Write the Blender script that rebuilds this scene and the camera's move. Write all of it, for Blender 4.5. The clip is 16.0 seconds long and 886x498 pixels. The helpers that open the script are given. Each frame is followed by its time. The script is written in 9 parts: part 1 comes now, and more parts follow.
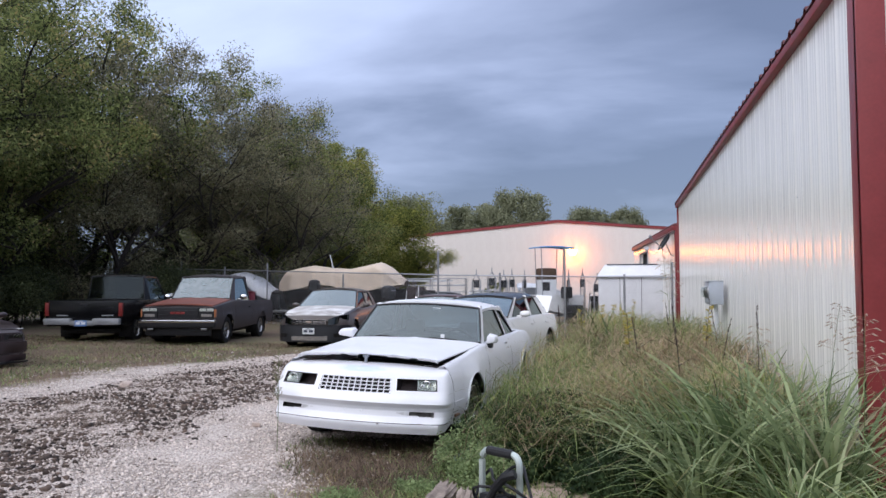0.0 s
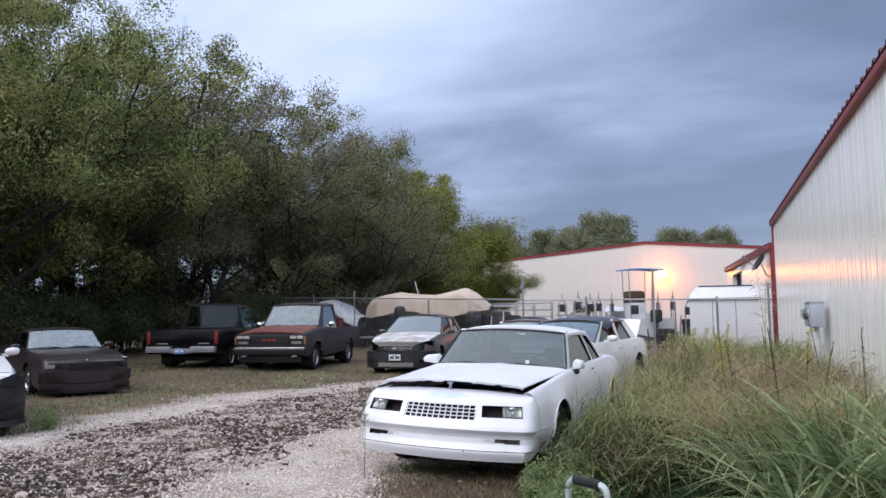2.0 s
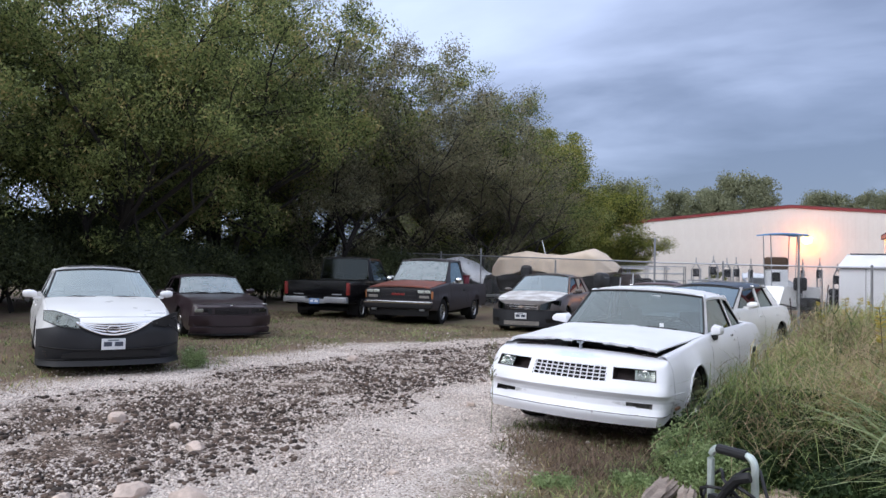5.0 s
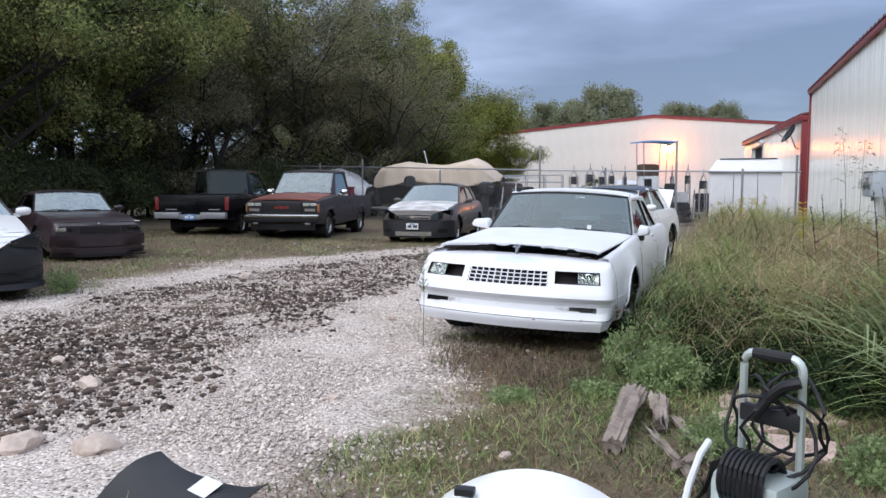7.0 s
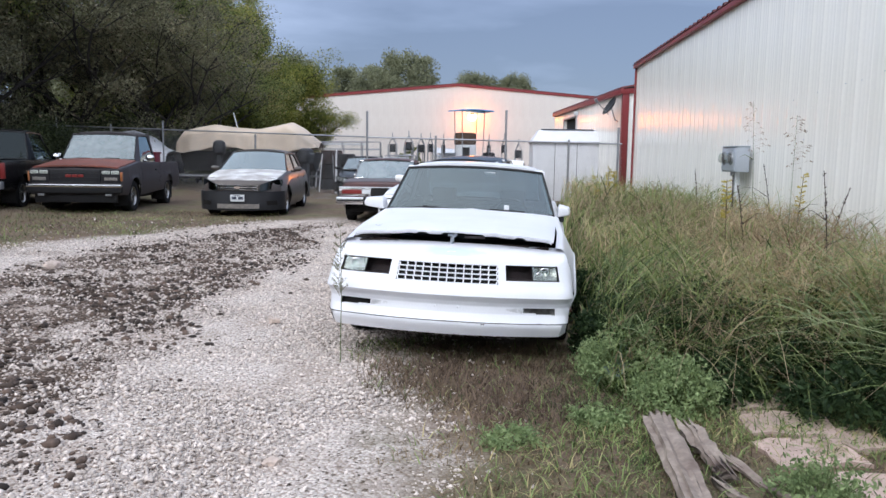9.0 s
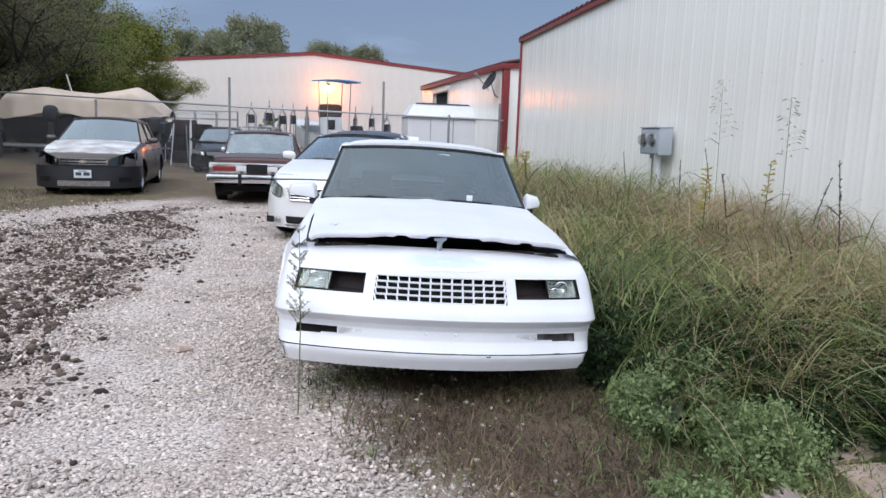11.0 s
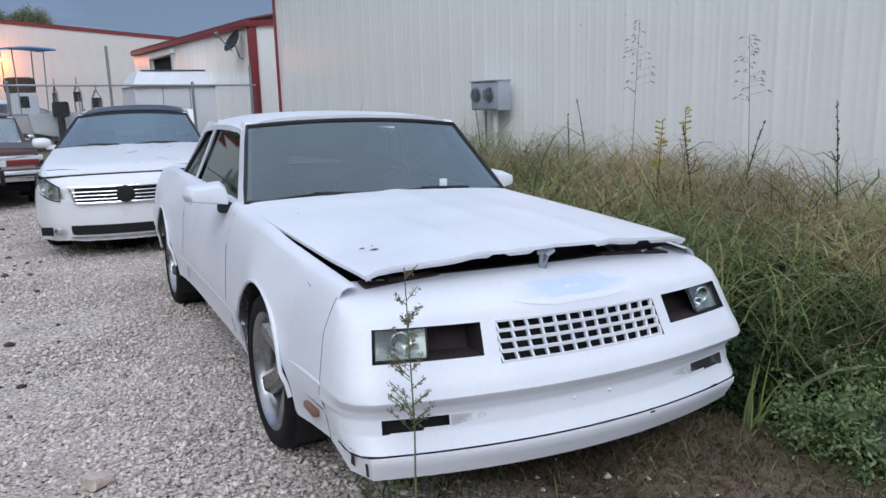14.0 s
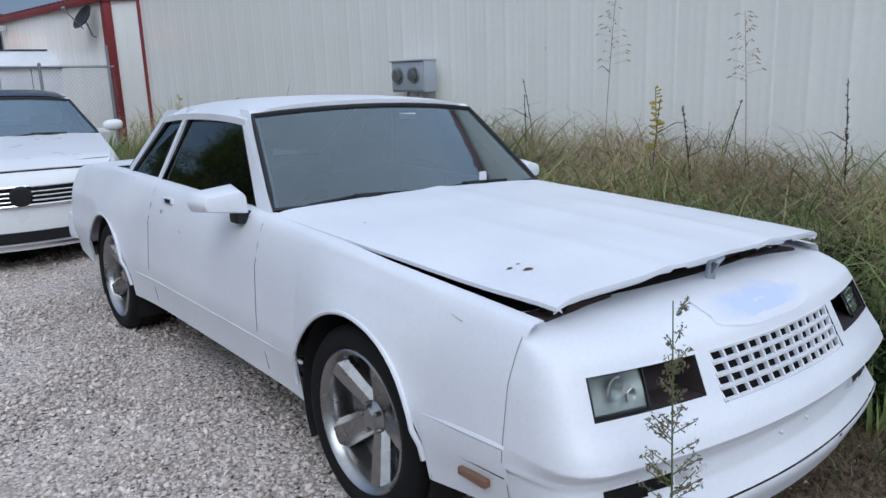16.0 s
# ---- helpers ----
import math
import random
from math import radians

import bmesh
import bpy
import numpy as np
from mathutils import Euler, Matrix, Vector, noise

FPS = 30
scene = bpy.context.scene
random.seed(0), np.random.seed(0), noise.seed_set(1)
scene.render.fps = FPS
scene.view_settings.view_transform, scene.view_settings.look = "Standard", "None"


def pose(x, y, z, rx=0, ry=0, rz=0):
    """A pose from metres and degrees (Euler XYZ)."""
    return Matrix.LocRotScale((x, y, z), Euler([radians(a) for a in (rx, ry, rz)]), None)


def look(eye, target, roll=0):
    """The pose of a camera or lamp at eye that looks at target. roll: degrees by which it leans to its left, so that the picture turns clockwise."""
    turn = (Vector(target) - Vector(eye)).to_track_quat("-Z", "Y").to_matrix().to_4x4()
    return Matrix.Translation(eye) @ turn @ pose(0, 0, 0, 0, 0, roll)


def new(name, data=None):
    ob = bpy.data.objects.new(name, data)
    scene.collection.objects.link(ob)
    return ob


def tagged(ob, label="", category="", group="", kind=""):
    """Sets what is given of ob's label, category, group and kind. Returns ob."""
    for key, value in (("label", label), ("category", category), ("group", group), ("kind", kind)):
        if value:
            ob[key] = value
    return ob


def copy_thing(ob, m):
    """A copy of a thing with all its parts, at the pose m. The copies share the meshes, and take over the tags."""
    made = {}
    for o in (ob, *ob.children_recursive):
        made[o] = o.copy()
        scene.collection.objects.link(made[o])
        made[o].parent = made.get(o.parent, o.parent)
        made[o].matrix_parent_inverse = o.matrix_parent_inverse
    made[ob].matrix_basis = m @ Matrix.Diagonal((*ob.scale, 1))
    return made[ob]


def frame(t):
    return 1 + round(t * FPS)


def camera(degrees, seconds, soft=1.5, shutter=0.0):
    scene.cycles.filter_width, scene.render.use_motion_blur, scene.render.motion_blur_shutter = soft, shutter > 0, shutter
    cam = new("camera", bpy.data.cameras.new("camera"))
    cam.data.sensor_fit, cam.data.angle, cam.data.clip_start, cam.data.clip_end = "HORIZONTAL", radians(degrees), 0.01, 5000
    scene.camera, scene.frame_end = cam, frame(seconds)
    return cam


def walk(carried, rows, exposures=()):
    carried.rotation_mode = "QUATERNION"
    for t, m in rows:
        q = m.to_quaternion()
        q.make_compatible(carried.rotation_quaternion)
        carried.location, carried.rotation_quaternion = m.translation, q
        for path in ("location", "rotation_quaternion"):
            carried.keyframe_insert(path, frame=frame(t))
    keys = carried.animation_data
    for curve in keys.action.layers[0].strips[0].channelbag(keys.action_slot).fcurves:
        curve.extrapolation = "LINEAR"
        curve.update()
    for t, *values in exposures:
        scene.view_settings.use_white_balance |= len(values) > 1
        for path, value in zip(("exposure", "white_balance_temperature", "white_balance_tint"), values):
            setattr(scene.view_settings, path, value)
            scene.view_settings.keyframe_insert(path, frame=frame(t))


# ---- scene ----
cam = camera(61.2, 16.0)
PATH = [
    (0, (-0.062, 0.249, 1.486), (-0.511, 2.195, 1.598), -0.0),
    (0.5, (-0.072, 0.244, 1.499), (-0.604, 2.164, 1.668), 0.3),
    (1, (-0.074, 0.229, 1.503), (-0.65, 2.135, 1.692), 0.2),
    (1.5, (-0.062, 0.234, 1.503), (-0.68, 2.127, 1.696), -0.3),
    (2, (-0.041, 0.257, 1.493), (-0.704, 2.135, 1.673), -0.7),
    (2.5, (-0.032, 0.286, 1.485), (-0.757, 2.143, 1.646), -0.8),
    (3, (-0.039, 0.308, 1.477), (-0.842, 2.134, 1.621), -0.6),
    (3.5, (-0.058, 0.352, 1.466), (-0.944, 2.14, 1.603), -0.3),
    (3.7, (-0.087, 0.38, 1.465), (-1.01, 2.149, 1.6), -0.0),
    (5.8, (-0.167, 0.301, 1.458), (-1.127, 2.055, 1.464), 1.3),
    (6, (-0.244, 0.324, 1.434), (-1.188, 2.087, 1.415), 1.4),
    (6.5, (-0.574, 0.486, 1.395), (-1.403, 2.302, 1.277), 0.7),
    (7, (-0.865, 0.729, 1.35), (-1.519, 2.613, 1.195), 0.1),
    (7.5, (-1.203, 0.93, 1.361), (-1.678, 2.862, 1.158), 0.1),
    (8, (-1.529, 1.132, 1.401), (-1.846, 3.088, 1.134), -0.6),
    (8.5, (-1.836, 1.458, 1.405), (-2.07, 3.426, 1.134), -0.3),
    (9, (-2.122, 1.741, 1.414), (-2.244, 3.723, 1.173), 0.8),
    (9.5, (-2.419, 2.015, 1.441), (-2.378, 4.001, 1.208), 1.4),
    (9.7, (-2.521, 2.115, 1.432), (-2.451, 4.098, 1.178), 1.2),
    (11.8, (-3.313, 3.575, 1.453), (-2.737, 5.464, 1.135), -1.8),
    (12, (-3.443, 3.691, 1.458), (-2.781, 5.553, 1.15), -3.4),
    (12.5, (-3.64, 3.946, 1.462), (-2.896, 5.774, 1.138), -2.4),
    (13, (-3.747, 4.276, 1.451), (-2.977, 6.095, 1.135), -1.1),
    (13.5, (-3.936, 4.582, 1.444), (-3.067, 6.355, 1.128), -1.3),
    (14, (-4.08, 4.871, 1.442), (-3.099, 6.568, 1.047), -1.6),
    (14.5, (-4.149, 5.176, 1.437), (-3.036, 6.789, 1.038), 0.0),
    (15, (-4.274, 5.419, 1.444), (-3.032, 6.938, 1.057), -0.6),
    (15.5, (-4.462, 5.656, 1.465), (-3.172, 7.121, 1.033), -1.1),
    (16, (-4.546, 5.893, 1.472), (-3.257, 7.353, 1.017), -2.0),
]
walk(cam, [(t, look(eye, target, roll)) for t, eye, target, roll in PATH], [(0.0, 0.0, 6020, 14), (3.0, 0.0, 6020, 14), (7.0, 0.15, 5980, 10), (9.5, 0.15, 5980, 10), (13.0, -0.22, 5780, 10), (16.0, -0.45, 5550, 8)])

# ---- world and light ----
def build_world():
    w = bpy.data.worlds.new("overcast_dusk")
    scene.world = w
    w.use_nodes = True
    nt = w.node_tree
    nt.nodes.clear()
    N, L = nt.nodes.new, nt.links.new
    out, bg = N("ShaderNodeOutputWorld"), N("ShaderNodeBackground")
    tc, sep = N("ShaderNodeTexCoord"), N("ShaderNodeSeparateXYZ")
    L(tc.outputs["Generated"], sep.inputs[0])

    def math_node(op, a, b):
        n = N("ShaderNodeMath")
        n.operation = op
        for i, v in enumerate((a, b)):
            if isinstance(v, (int, float)):
                n.inputs[i].default_value = v
            else:
                L(v, n.inputs[i])
        return n.outputs[0]
    x, y, z = sep.outputs
    up = math_node("MAXIMUM", z, 0.0)
    # cloud sheet seen in perspective: direction divided by height
    den = math_node("ADD", up, 0.22)
    comb = N("ShaderNodeCombineXYZ")
    L(math_node("DIVIDE", x, den), comb.inputs[0])
    L(math_node("DIVIDE", y, den), comb.inputs[1])
    n1 = N("ShaderNodeTexNoise")
    n1.inputs["Scale"].default_value = 0.9
    n1.inputs["Detail"].default_value = 6
    n1.inputs["Roughness"].default_value = 0.5
    n1.inputs["Distortion"].default_value = 0.35
    mp = N("ShaderNodeMapping")
    mp.inputs["Rotation"].default_value = (0, 0, 0.45)
    mp.inputs["Location"].default_value = (3.1, 1.7, 0)
    mp.inputs["Scale"].default_value = (0.7, 1.5, 1)
    L(comb.outputs[0], mp.inputs[0])
    L(mp.outputs[0], n1.inputs["Vector"])
    cl = math_node("MULTIPLY", math_node("SUBTRACT", n1.outputs["Fac"], 0.5), CLOUDS)
    v = math_node("ADD", math_node("MULTIPLY", up, 0.62), 0.25)
    v = math_node("ADD", v, math_node("MULTIPLY", x, -0.24))
    v = math_node("ADD", v, math_node("MULTIPLY", y, -0.43))
    v = math_node("ADD", v, cl)
    ramp = N("ShaderNodeValToRGB")
    e = ramp.color_ramp.elements
    e[0].position, e[0].color = 0.0, (0.135, 0.162, 0.232, 1)
    e[1].position, e[1].color = 1.0, (1.0, 0.99, 1.0, 1)
    for p, c in ((0.12, (0.20, 0.235, 0.325, 1)), (0.3, (0.37, 0.42, 0.55, 1)), (0.48, (0.56, 0.63, 0.80, 1)), (0.7, (0.80, 0.84, 0.95, 1))):
        el = ramp.color_ramp.elements.new(p)
        el.color = c
    L(math_node("ADD", v, 0.10), ramp.inputs[0])
    sky = N("ShaderNodeTexSky")
    sky.sky_type = "NISHITA"
    sky.sun_disc = False
    sky.sun_elevation, sky.sun_rotation = radians(SUN_UP), radians(SUN_ROT)
    mix = N("ShaderNodeMixRGB")
    mix.blend_type = "ADD"
    mix.inputs[0].default_value = 0.02
    L(ramp.outputs[0], mix.inputs[1])
    L(sky.outputs[0], mix.inputs[2])
    L(mix.outputs[0], bg.inputs[0])
    bg.inputs[1].default_value = SKY
    L(bg.outputs[0], out.inputs[0])


SKY, CLOUDS, SUN_UP, SUN_ROT = 1.25, 1.0, 44.5, 217.0
build_world()
sun = new("sun", bpy.data.lights.new("sun", "SUN"))
sun.data.energy, sun.data.angle, sun.data.color = 1.4, radians(40), (1.0, 0.97, 0.95)
sun.matrix_world = look((-16, -21, 26), (0, 0, 0))
scene.view_settings.exposure = 0.0


# ---- materials ----
def mat(name, base, rough=0.6, metal=0.0, var=0.15, scale=3.0, fine=40.0, bump=0.08, coat=0.0, tint=None, per="", spec=0.5, spread=0.25):
    """A surface with stains at one scale and grain at another. per: 'object' or 'island' varies the brightness piece by piece."""
    m = bpy.data.materials.new(name)
    m.use_nodes = True
    nt = m.node_tree
    N, L = nt.nodes.new, nt.links.new
    p = nt.nodes["Principled BSDF"]
    p.inputs["Roughness"].default_value = rough
    p.inputs["Metallic"].default_value = metal
    p.inputs["Coat Weight"].default_value = coat
    p.inputs["Coat Roughness"].default_value = 0.12
    p.inputs["Specular IOR Level"].default_value = spec
    tc = N("ShaderNodeTexCoord")
    a, b = N("ShaderNodeTexNoise"), N("ShaderNodeTexNoise")
    for n, s, d in ((a, scale, 4), (b, fine, 3)):
        n.inputs["Scale"].default_value = s
        n.inputs["Detail"].default_value = d
        L(tc.outputs["Object"], n.inputs["Vector"])
    tint = tint or tuple(c * (1 - var) for c in base)
    r = N("ShaderNodeValToRGB")
    r.color_ramp.elements[0].position, r.color_ramp.elements[1].position = 0.36, 0.66
    r.color_ramp.elements[0].color, r.color_ramp.elements[1].color = (*tint, 1), (*base, 1)
    L(a.outputs["Fac"], r.inputs[0])
    g = N("ShaderNodeMixRGB")
    g.blend_type = "MULTIPLY"
    g.inputs[0].default_value = 1.0
    gr = N("ShaderNodeMapRange")
    gr.inputs["To Min"].default_value, gr.inputs["To Max"].default_value = 1 - var * 0.9, 1 + var * 0.9
    L(b.outputs["Fac"], gr.inputs["Value"])
    L(r.outputs[0], g.inputs[1])
    L(gr.outputs[0], g.inputs[2])
    col = g.outputs[0]
    if per:
        src = N("ShaderNodeNewGeometry").outputs["Random Per Island"] if per == "island" else N("ShaderNodeObjectInfo").outputs["Random"]
        mr = N("ShaderNodeMapRange")
        mr.inputs["To Min"].default_value, mr.inputs["To Max"].default_value = 1 - spread, 1 + spread
        L(src, mr.inputs["Value"])
        k = N("ShaderNodeMixRGB")
        k.blend_type = "MULTIPLY"
        k.inputs[0].default_value = 1.0
        L(col, k.inputs[1])
        L(mr.outputs[0], k.inputs[2])
        col = k.outputs[0]
    L(col, p.inputs["Base Color"])
    rr = N("ShaderNodeMapRange")
    rr.inputs["To Min"].default_value, rr.inputs["To Max"].default_value = max(0.02, rough - 0.1), min(1, rough + 0.12)
    L(a.outputs["Fac"], rr.inputs["Value"])
    L(rr.outputs[0], p.inputs["Roughness"])
    if bump:
        bp = N("ShaderNodeBump")
        bp.inputs["Strength"].default_value = bump
        bp.inputs["Distance"].default_value = 0.01
        L(b.outputs["Fac"], bp.inputs["Height"])
        L(bp.outputs[0], p.inputs["Normal"])
    return m


def leaf_mat(name, dark, light, dry=None):
    m = bpy.data.materials.new(name)
    m.use_nodes = True
    nt = m.node_tree
    N, L = nt.nodes.new, nt.links.new
    p = nt.nodes["Principled BSDF"]
    p.inputs["Roughness"].default_value = 0.65
    p.inputs["Specular IOR Level"].default_value = 0.25
    g = N("ShaderNodeNewGeometry")
    r = N("ShaderNodeValToRGB")
    e = r.color_ramp.elements
    e[0].color, e[1].color = (*dark, 1), (*light, 1)
    if dry:
        e[1].position = 0.86
        el = r.color_ramp.elements.new(0.97)
        el.color = (*dry, 1)
    tc, no = N("ShaderNodeTexCoord"), N("ShaderNodeTexNoise")
    no.inputs["Scale"].default_value = 0.7
    L(tc.outputs["Object"], no.inputs["Vector"])
    ad = N("ShaderNodeMath")
    ad.operation = "MULTIPLY_ADD"
    ad.inputs[1].default_value = 1.7
    ad.inputs[2].default_value = -0.88
    L(no.outputs["Fac"], ad.inputs[0])
    sm = N("ShaderNodeMath")
    L(g.outputs["Random Per Island"], sm.inputs[0])
    L(ad.outputs[0], sm.inputs[1])
    L(sm.outputs[0], r.inputs[0])
    L(r.outputs[0], p.inputs["Base Color"])
    tr, mx = N("ShaderNodeBsdfTranslucent"), N("ShaderNodeMixShader")
    L(r.outputs[0], tr.inputs["Color"])
    mx.inputs[0].default_value = 0.40
    L(p.outputs[0], mx.inputs[1])
    L(tr.outputs[0], mx.inputs[2])
    L(mx.outputs[0], nt.nodes["Material Output"].inputs["Surface"])
    return m


def glass_mat(name, tint, rough=0.02, ior=1.5, power=4.0, sky_film=0.0):
    """A thin tinted pane: see-through, with gloss by Fresnel and a pale film that stands in for sky reflection."""
    m = bpy.data.materials.new(name)
    m.use_nodes = True
    nt = m.node_tree
    nt.nodes.clear()
    N, L = nt.nodes.new, nt.links.new
    out, mx, t, gl, lw = N("ShaderNodeOutputMaterial"), N("ShaderNodeMixShader"), N("ShaderNodeBsdfTransparent"), N("ShaderNodeBsdfGlossy"), N("ShaderNodeLayerWeight")
    t.inputs[0].default_value = (*tint, 1)
    gl.inputs["Roughness"].default_value = rough
    gl.inputs["Color"].default_value = (0.82, 0.95, 0.97, 1)
    lw.inputs[0].default_value = 0.5
    pw, ma = N("ShaderNodeMath"), N("ShaderNodeMath")
    pw.operation, ma.operation = "POWER", "MULTIPLY_ADD"
    pw.inputs[1].default_value = power
    r0 = ((ior - 1) / (ior + 1)) ** 2
    ma.inputs[1].default_value, ma.inputs[2].default_value = 1 - r0, r0
    L(lw.outputs["Facing"], pw.inputs[0])
    L(pw.outputs[0], ma.inputs[0])
    L(ma.outputs[0], mx.inputs[0])
    L(t.outputs[0], mx.inputs[1])
    L(gl.outputs[0], mx.inputs[2])
    top = mx
    if sky_film:
        # uneven pale diffuse layer: the sky's reflection put into the pane's colour
        df, dm, no, mr, tc = N("ShaderNodeBsdfDiffuse"), N("ShaderNodeMixShader"), N("ShaderNodeTexNoise"), N("ShaderNodeMapRange"), N("ShaderNodeTexCoord")
        df.inputs["Color"].default_value = (0.66, 0.72, 0.75, 1)
        no.inputs["Scale"].default_value, no.inputs["Detail"].default_value = 5.0, 5
        mr.inputs["To Min"].default_value, mr.inputs["To Max"].default_value = sky_film * 0.3, sky_film * 1.7
        L(tc.outputs["Object"], no.inputs["Vector"])
        L(no.outputs["Fac"], mr.inputs["Value"])
        L(mr.outputs[0], dm.inputs[0])
        L(mx.outputs[0], dm.inputs[1])
        L(df.outputs[0], dm.inputs[2])
        top = dm
    L(top.outputs[0], out.inputs[0])
    return m


def glow_mat(name, color, strength):
    m = bpy.data.materials.new(name)
    m.use_nodes = True
    p = m.node_tree.nodes["Principled BSDF"]
    p.inputs["Emission Color"].default_value = (*color, 1)
    p.inputs["Emission Strength"].default_value = strength
    return m


WHITE = mat("white_repaint", (0.80, 0.81, 0.84), 0.42, var=0.06, scale=2.2, fine=90, bump=0.02, coat=0.15, tint=(0.74, 0.75, 0.79))
PEARL = mat("pearl_white_paint", (0.80, 0.80, 0.80), 0.3, var=0.03, bump=0.0, coat=0.5)
BROWN = mat("dull_brown_primer", (0.030, 0.017, 0.022), 0.36, var=0.3, scale=2.5, bump=0.02, coat=0.15)
BLACK_PAINT = mat("black_truck_paint", (0.005, 0.005, 0.006), 0.2, var=0.2, bump=0.0, spec=0.35)
GMC_GREY = mat("faded_grey_truck_paint", (0.050, 0.042, 0.046), 0.5, var=0.3, scale=3, bump=0.03)
GMC_RED = mat("faded_red_hood_paint", (0.20, 0.060, 0.040), 0.6, var=0.35, scale=2.5, bump=0.03)
TAUPE = mat("taupe_car_paint", (0.085, 0.070, 0.062), 0.4, var=0.12, bump=0.0, coat=0.3)
PEELED = mat("peeling_clear_coat", (0.72, 0.72, 0.71), 0.5, var=0.3, scale=3, tint=(0.36, 0.33, 0.31), bump=0.03)
MAROON = mat("faded_maroon_paint", (0.115, 0.055, 0.052), 0.45, var=0.3, scale=2.4, tint=(0.085, 0.050, 0.052), bump=0.02)
BLACK_PLASTIC = mat("black_plastic", (0.013, 0.013, 0.015), 0.5, var=0.2, bump=0.05, spec=0.35)
GREY_PLASTIC = mat("dark_grey_bumper_plastic", (0.022, 0.023, 0.027), 0.5, var=0.2, bump=0.05, spec=0.35)
# near-black that puts the shade of cavities and gaps into the colour
DARK = mat("dark_cavity_shade", (0.012, 0.011, 0.011), 0.9, var=0.4, bump=0.1)
RUSTY = mat("rusty_dark_steel", (0.045, 0.028, 0.024), 0.8, var=0.5, scale=12, bump=0.2)
INTERIOR = mat("grey_interior_cloth", (0.13, 0.145, 0.15), 0.9, var=0.2, bump=0.1)
RUBBER = mat("tyre_rubber", (0.010, 0.010, 0.011), 0.75, var=0.25, fine=120, bump=0.15, spec=0.25)
CHROME = mat("chrome", (0.75, 0.75, 0.76), 0.12, 1.0, var=0.06, bump=0.0)
ALLOY = mat("dusty_polished_alloy", (0.40, 0.395, 0.39), 0.28, 1.0, var=0.2, scale=7, bump=0.02)
STEEL = mat("galvanised_steel", (0.36, 0.37, 0.39), 0.45, 0.7, var=0.15, scale=9, bump=0.05)
GLASS = glass_mat("clear_car_glass", (0.19, 0.245, 0.255), 0.04, 2.05, 2.6, 0.045)
SEDAN_GLASS = glass_mat("slightly_sky_pale_car_glass", (0.22, 0.28, 0.28), 0.05, 2.1, 2.5, 0.10)
SKY_PALE_GLASS = glass_mat("sky_pale_car_glass", (0.30, 0.36, 0.36), 0.06, 2.3, 2.2, 0.19)
TINT = glass_mat("tinted_side_glass", (0.05, 0.048, 0.048))
LENS = glass_mat("lamp_lens", (0.86, 0.87, 0.85), 0.08)
# lamp bowls: mirror brightness and sparkle put into pale, mottled colour
BOWL = mat("bright_lamp_bowl", (0.88, 0.88, 0.86), 0.25, 0.1, var=0.18, scale=45, fine=160, bump=0.0)
LAMP_BOWL = mat("sparkle_mottled_lamp_bowl", (0.62, 0.63, 0.62), 0.22, 0.75, var=0.45, scale=32, fine=120, bump=0.05)
SOCKET = mat("empty_rusty_socket", (0.026, 0.016, 0.016), 0.8, var=0.5, scale=14, bump=0.2)
SEAL = mat("black_window_seal", (0.015, 0.015, 0.016), 0.6, var=0.1, bump=0.0)
RED_LENS = mat("red_lamp_lens", (0.20, 0.022, 0.02), 0.3, var=0.15, bump=0.05)
AMBER = mat("amber_lamp_lens", (0.42, 0.16, 0.06), 0.3, var=0.15, bump=0.05)
LAMP_GREY = mat("grey_lamp_housing", (0.50, 0.51, 0.52), 0.35, 0.3, var=0.25, scale=25, bump=0.02)
DULL_LENS = mat("dull_pale_lens", (0.24, 0.22, 0.20), 0.35, var=0.3, scale=20, bump=0.03)
BROWN_LENS = mat("faded_brown_marker_lens", (0.22, 0.12, 0.075), 0.4, var=0.2, bump=0.05)
PLATE = mat("plate_white", (0.70, 0.72, 0.74), 0.5, var=0.08, bump=0.0)
PLATE_BLUE = mat("plate_blue", (0.12, 0.22, 0.45), 0.5, var=0.08, bump=0.0)
BAR_DARK = mat("dark_marks", (0.05, 0.06, 0.09), 0.6, var=0.1, bump=0.0)
CHIP = mat("chipped_paint", (0.10, 0.075, 0.06), 0.8, var=0.5, bump=0.1)
SIDING = mat("off_white_metal_siding", (0.92, 0.905, 0.855), 0.18, var=0.05, scale=0.8, fine=22, bump=0.004, tint=(0.88, 0.865, 0.81))
# darker and warmer than SIDING, for the long far wall
SIDING_BEIGE = mat("beige_metal_siding", (0.74, 0.70, 0.65), 0.4, var=0.08, scale=0.5, fine=12, bump=0.004, tint=(0.66, 0.61, 0.565))
TRIM_RED = mat("dark_red_metal_trim", (0.23, 0.030, 0.032), 0.45, var=0.15, bump=0.02)
ROOF_RED = mat("dark_red_roof_sheet", (0.11, 0.022, 0.024), 0.5, var=0.2, bump=0.02)
METER_FACE = mat("grey_meter_dial", (0.20, 0.19, 0.19), 0.6, var=0.35, scale=30, bump=0.0)
GALV_GREY = mat("grey_meter_enclosure", (0.46, 0.50, 0.56), 0.45, 0.2, var=0.1, bump=0.03)
BARK = mat("grey_brown_bark", (0.030, 0.025, 0.021), 0.9, var=0.4, scale=5, fine=30, bump=0.5)
TARP = mat("tan_canvas_tarp", (0.64, 0.53, 0.42), 0.85, var=0.15, scale=2, bump=0.15)
TARP_WHITE = mat("white_plastic_tarp", (0.72, 0.73, 0.76), 0.5, var=0.08, bump=0.1)
TARP_RED = mat("dark_red_tarp", (0.20, 0.02, 0.035), 0.6, var=0.15, bump=0.1)
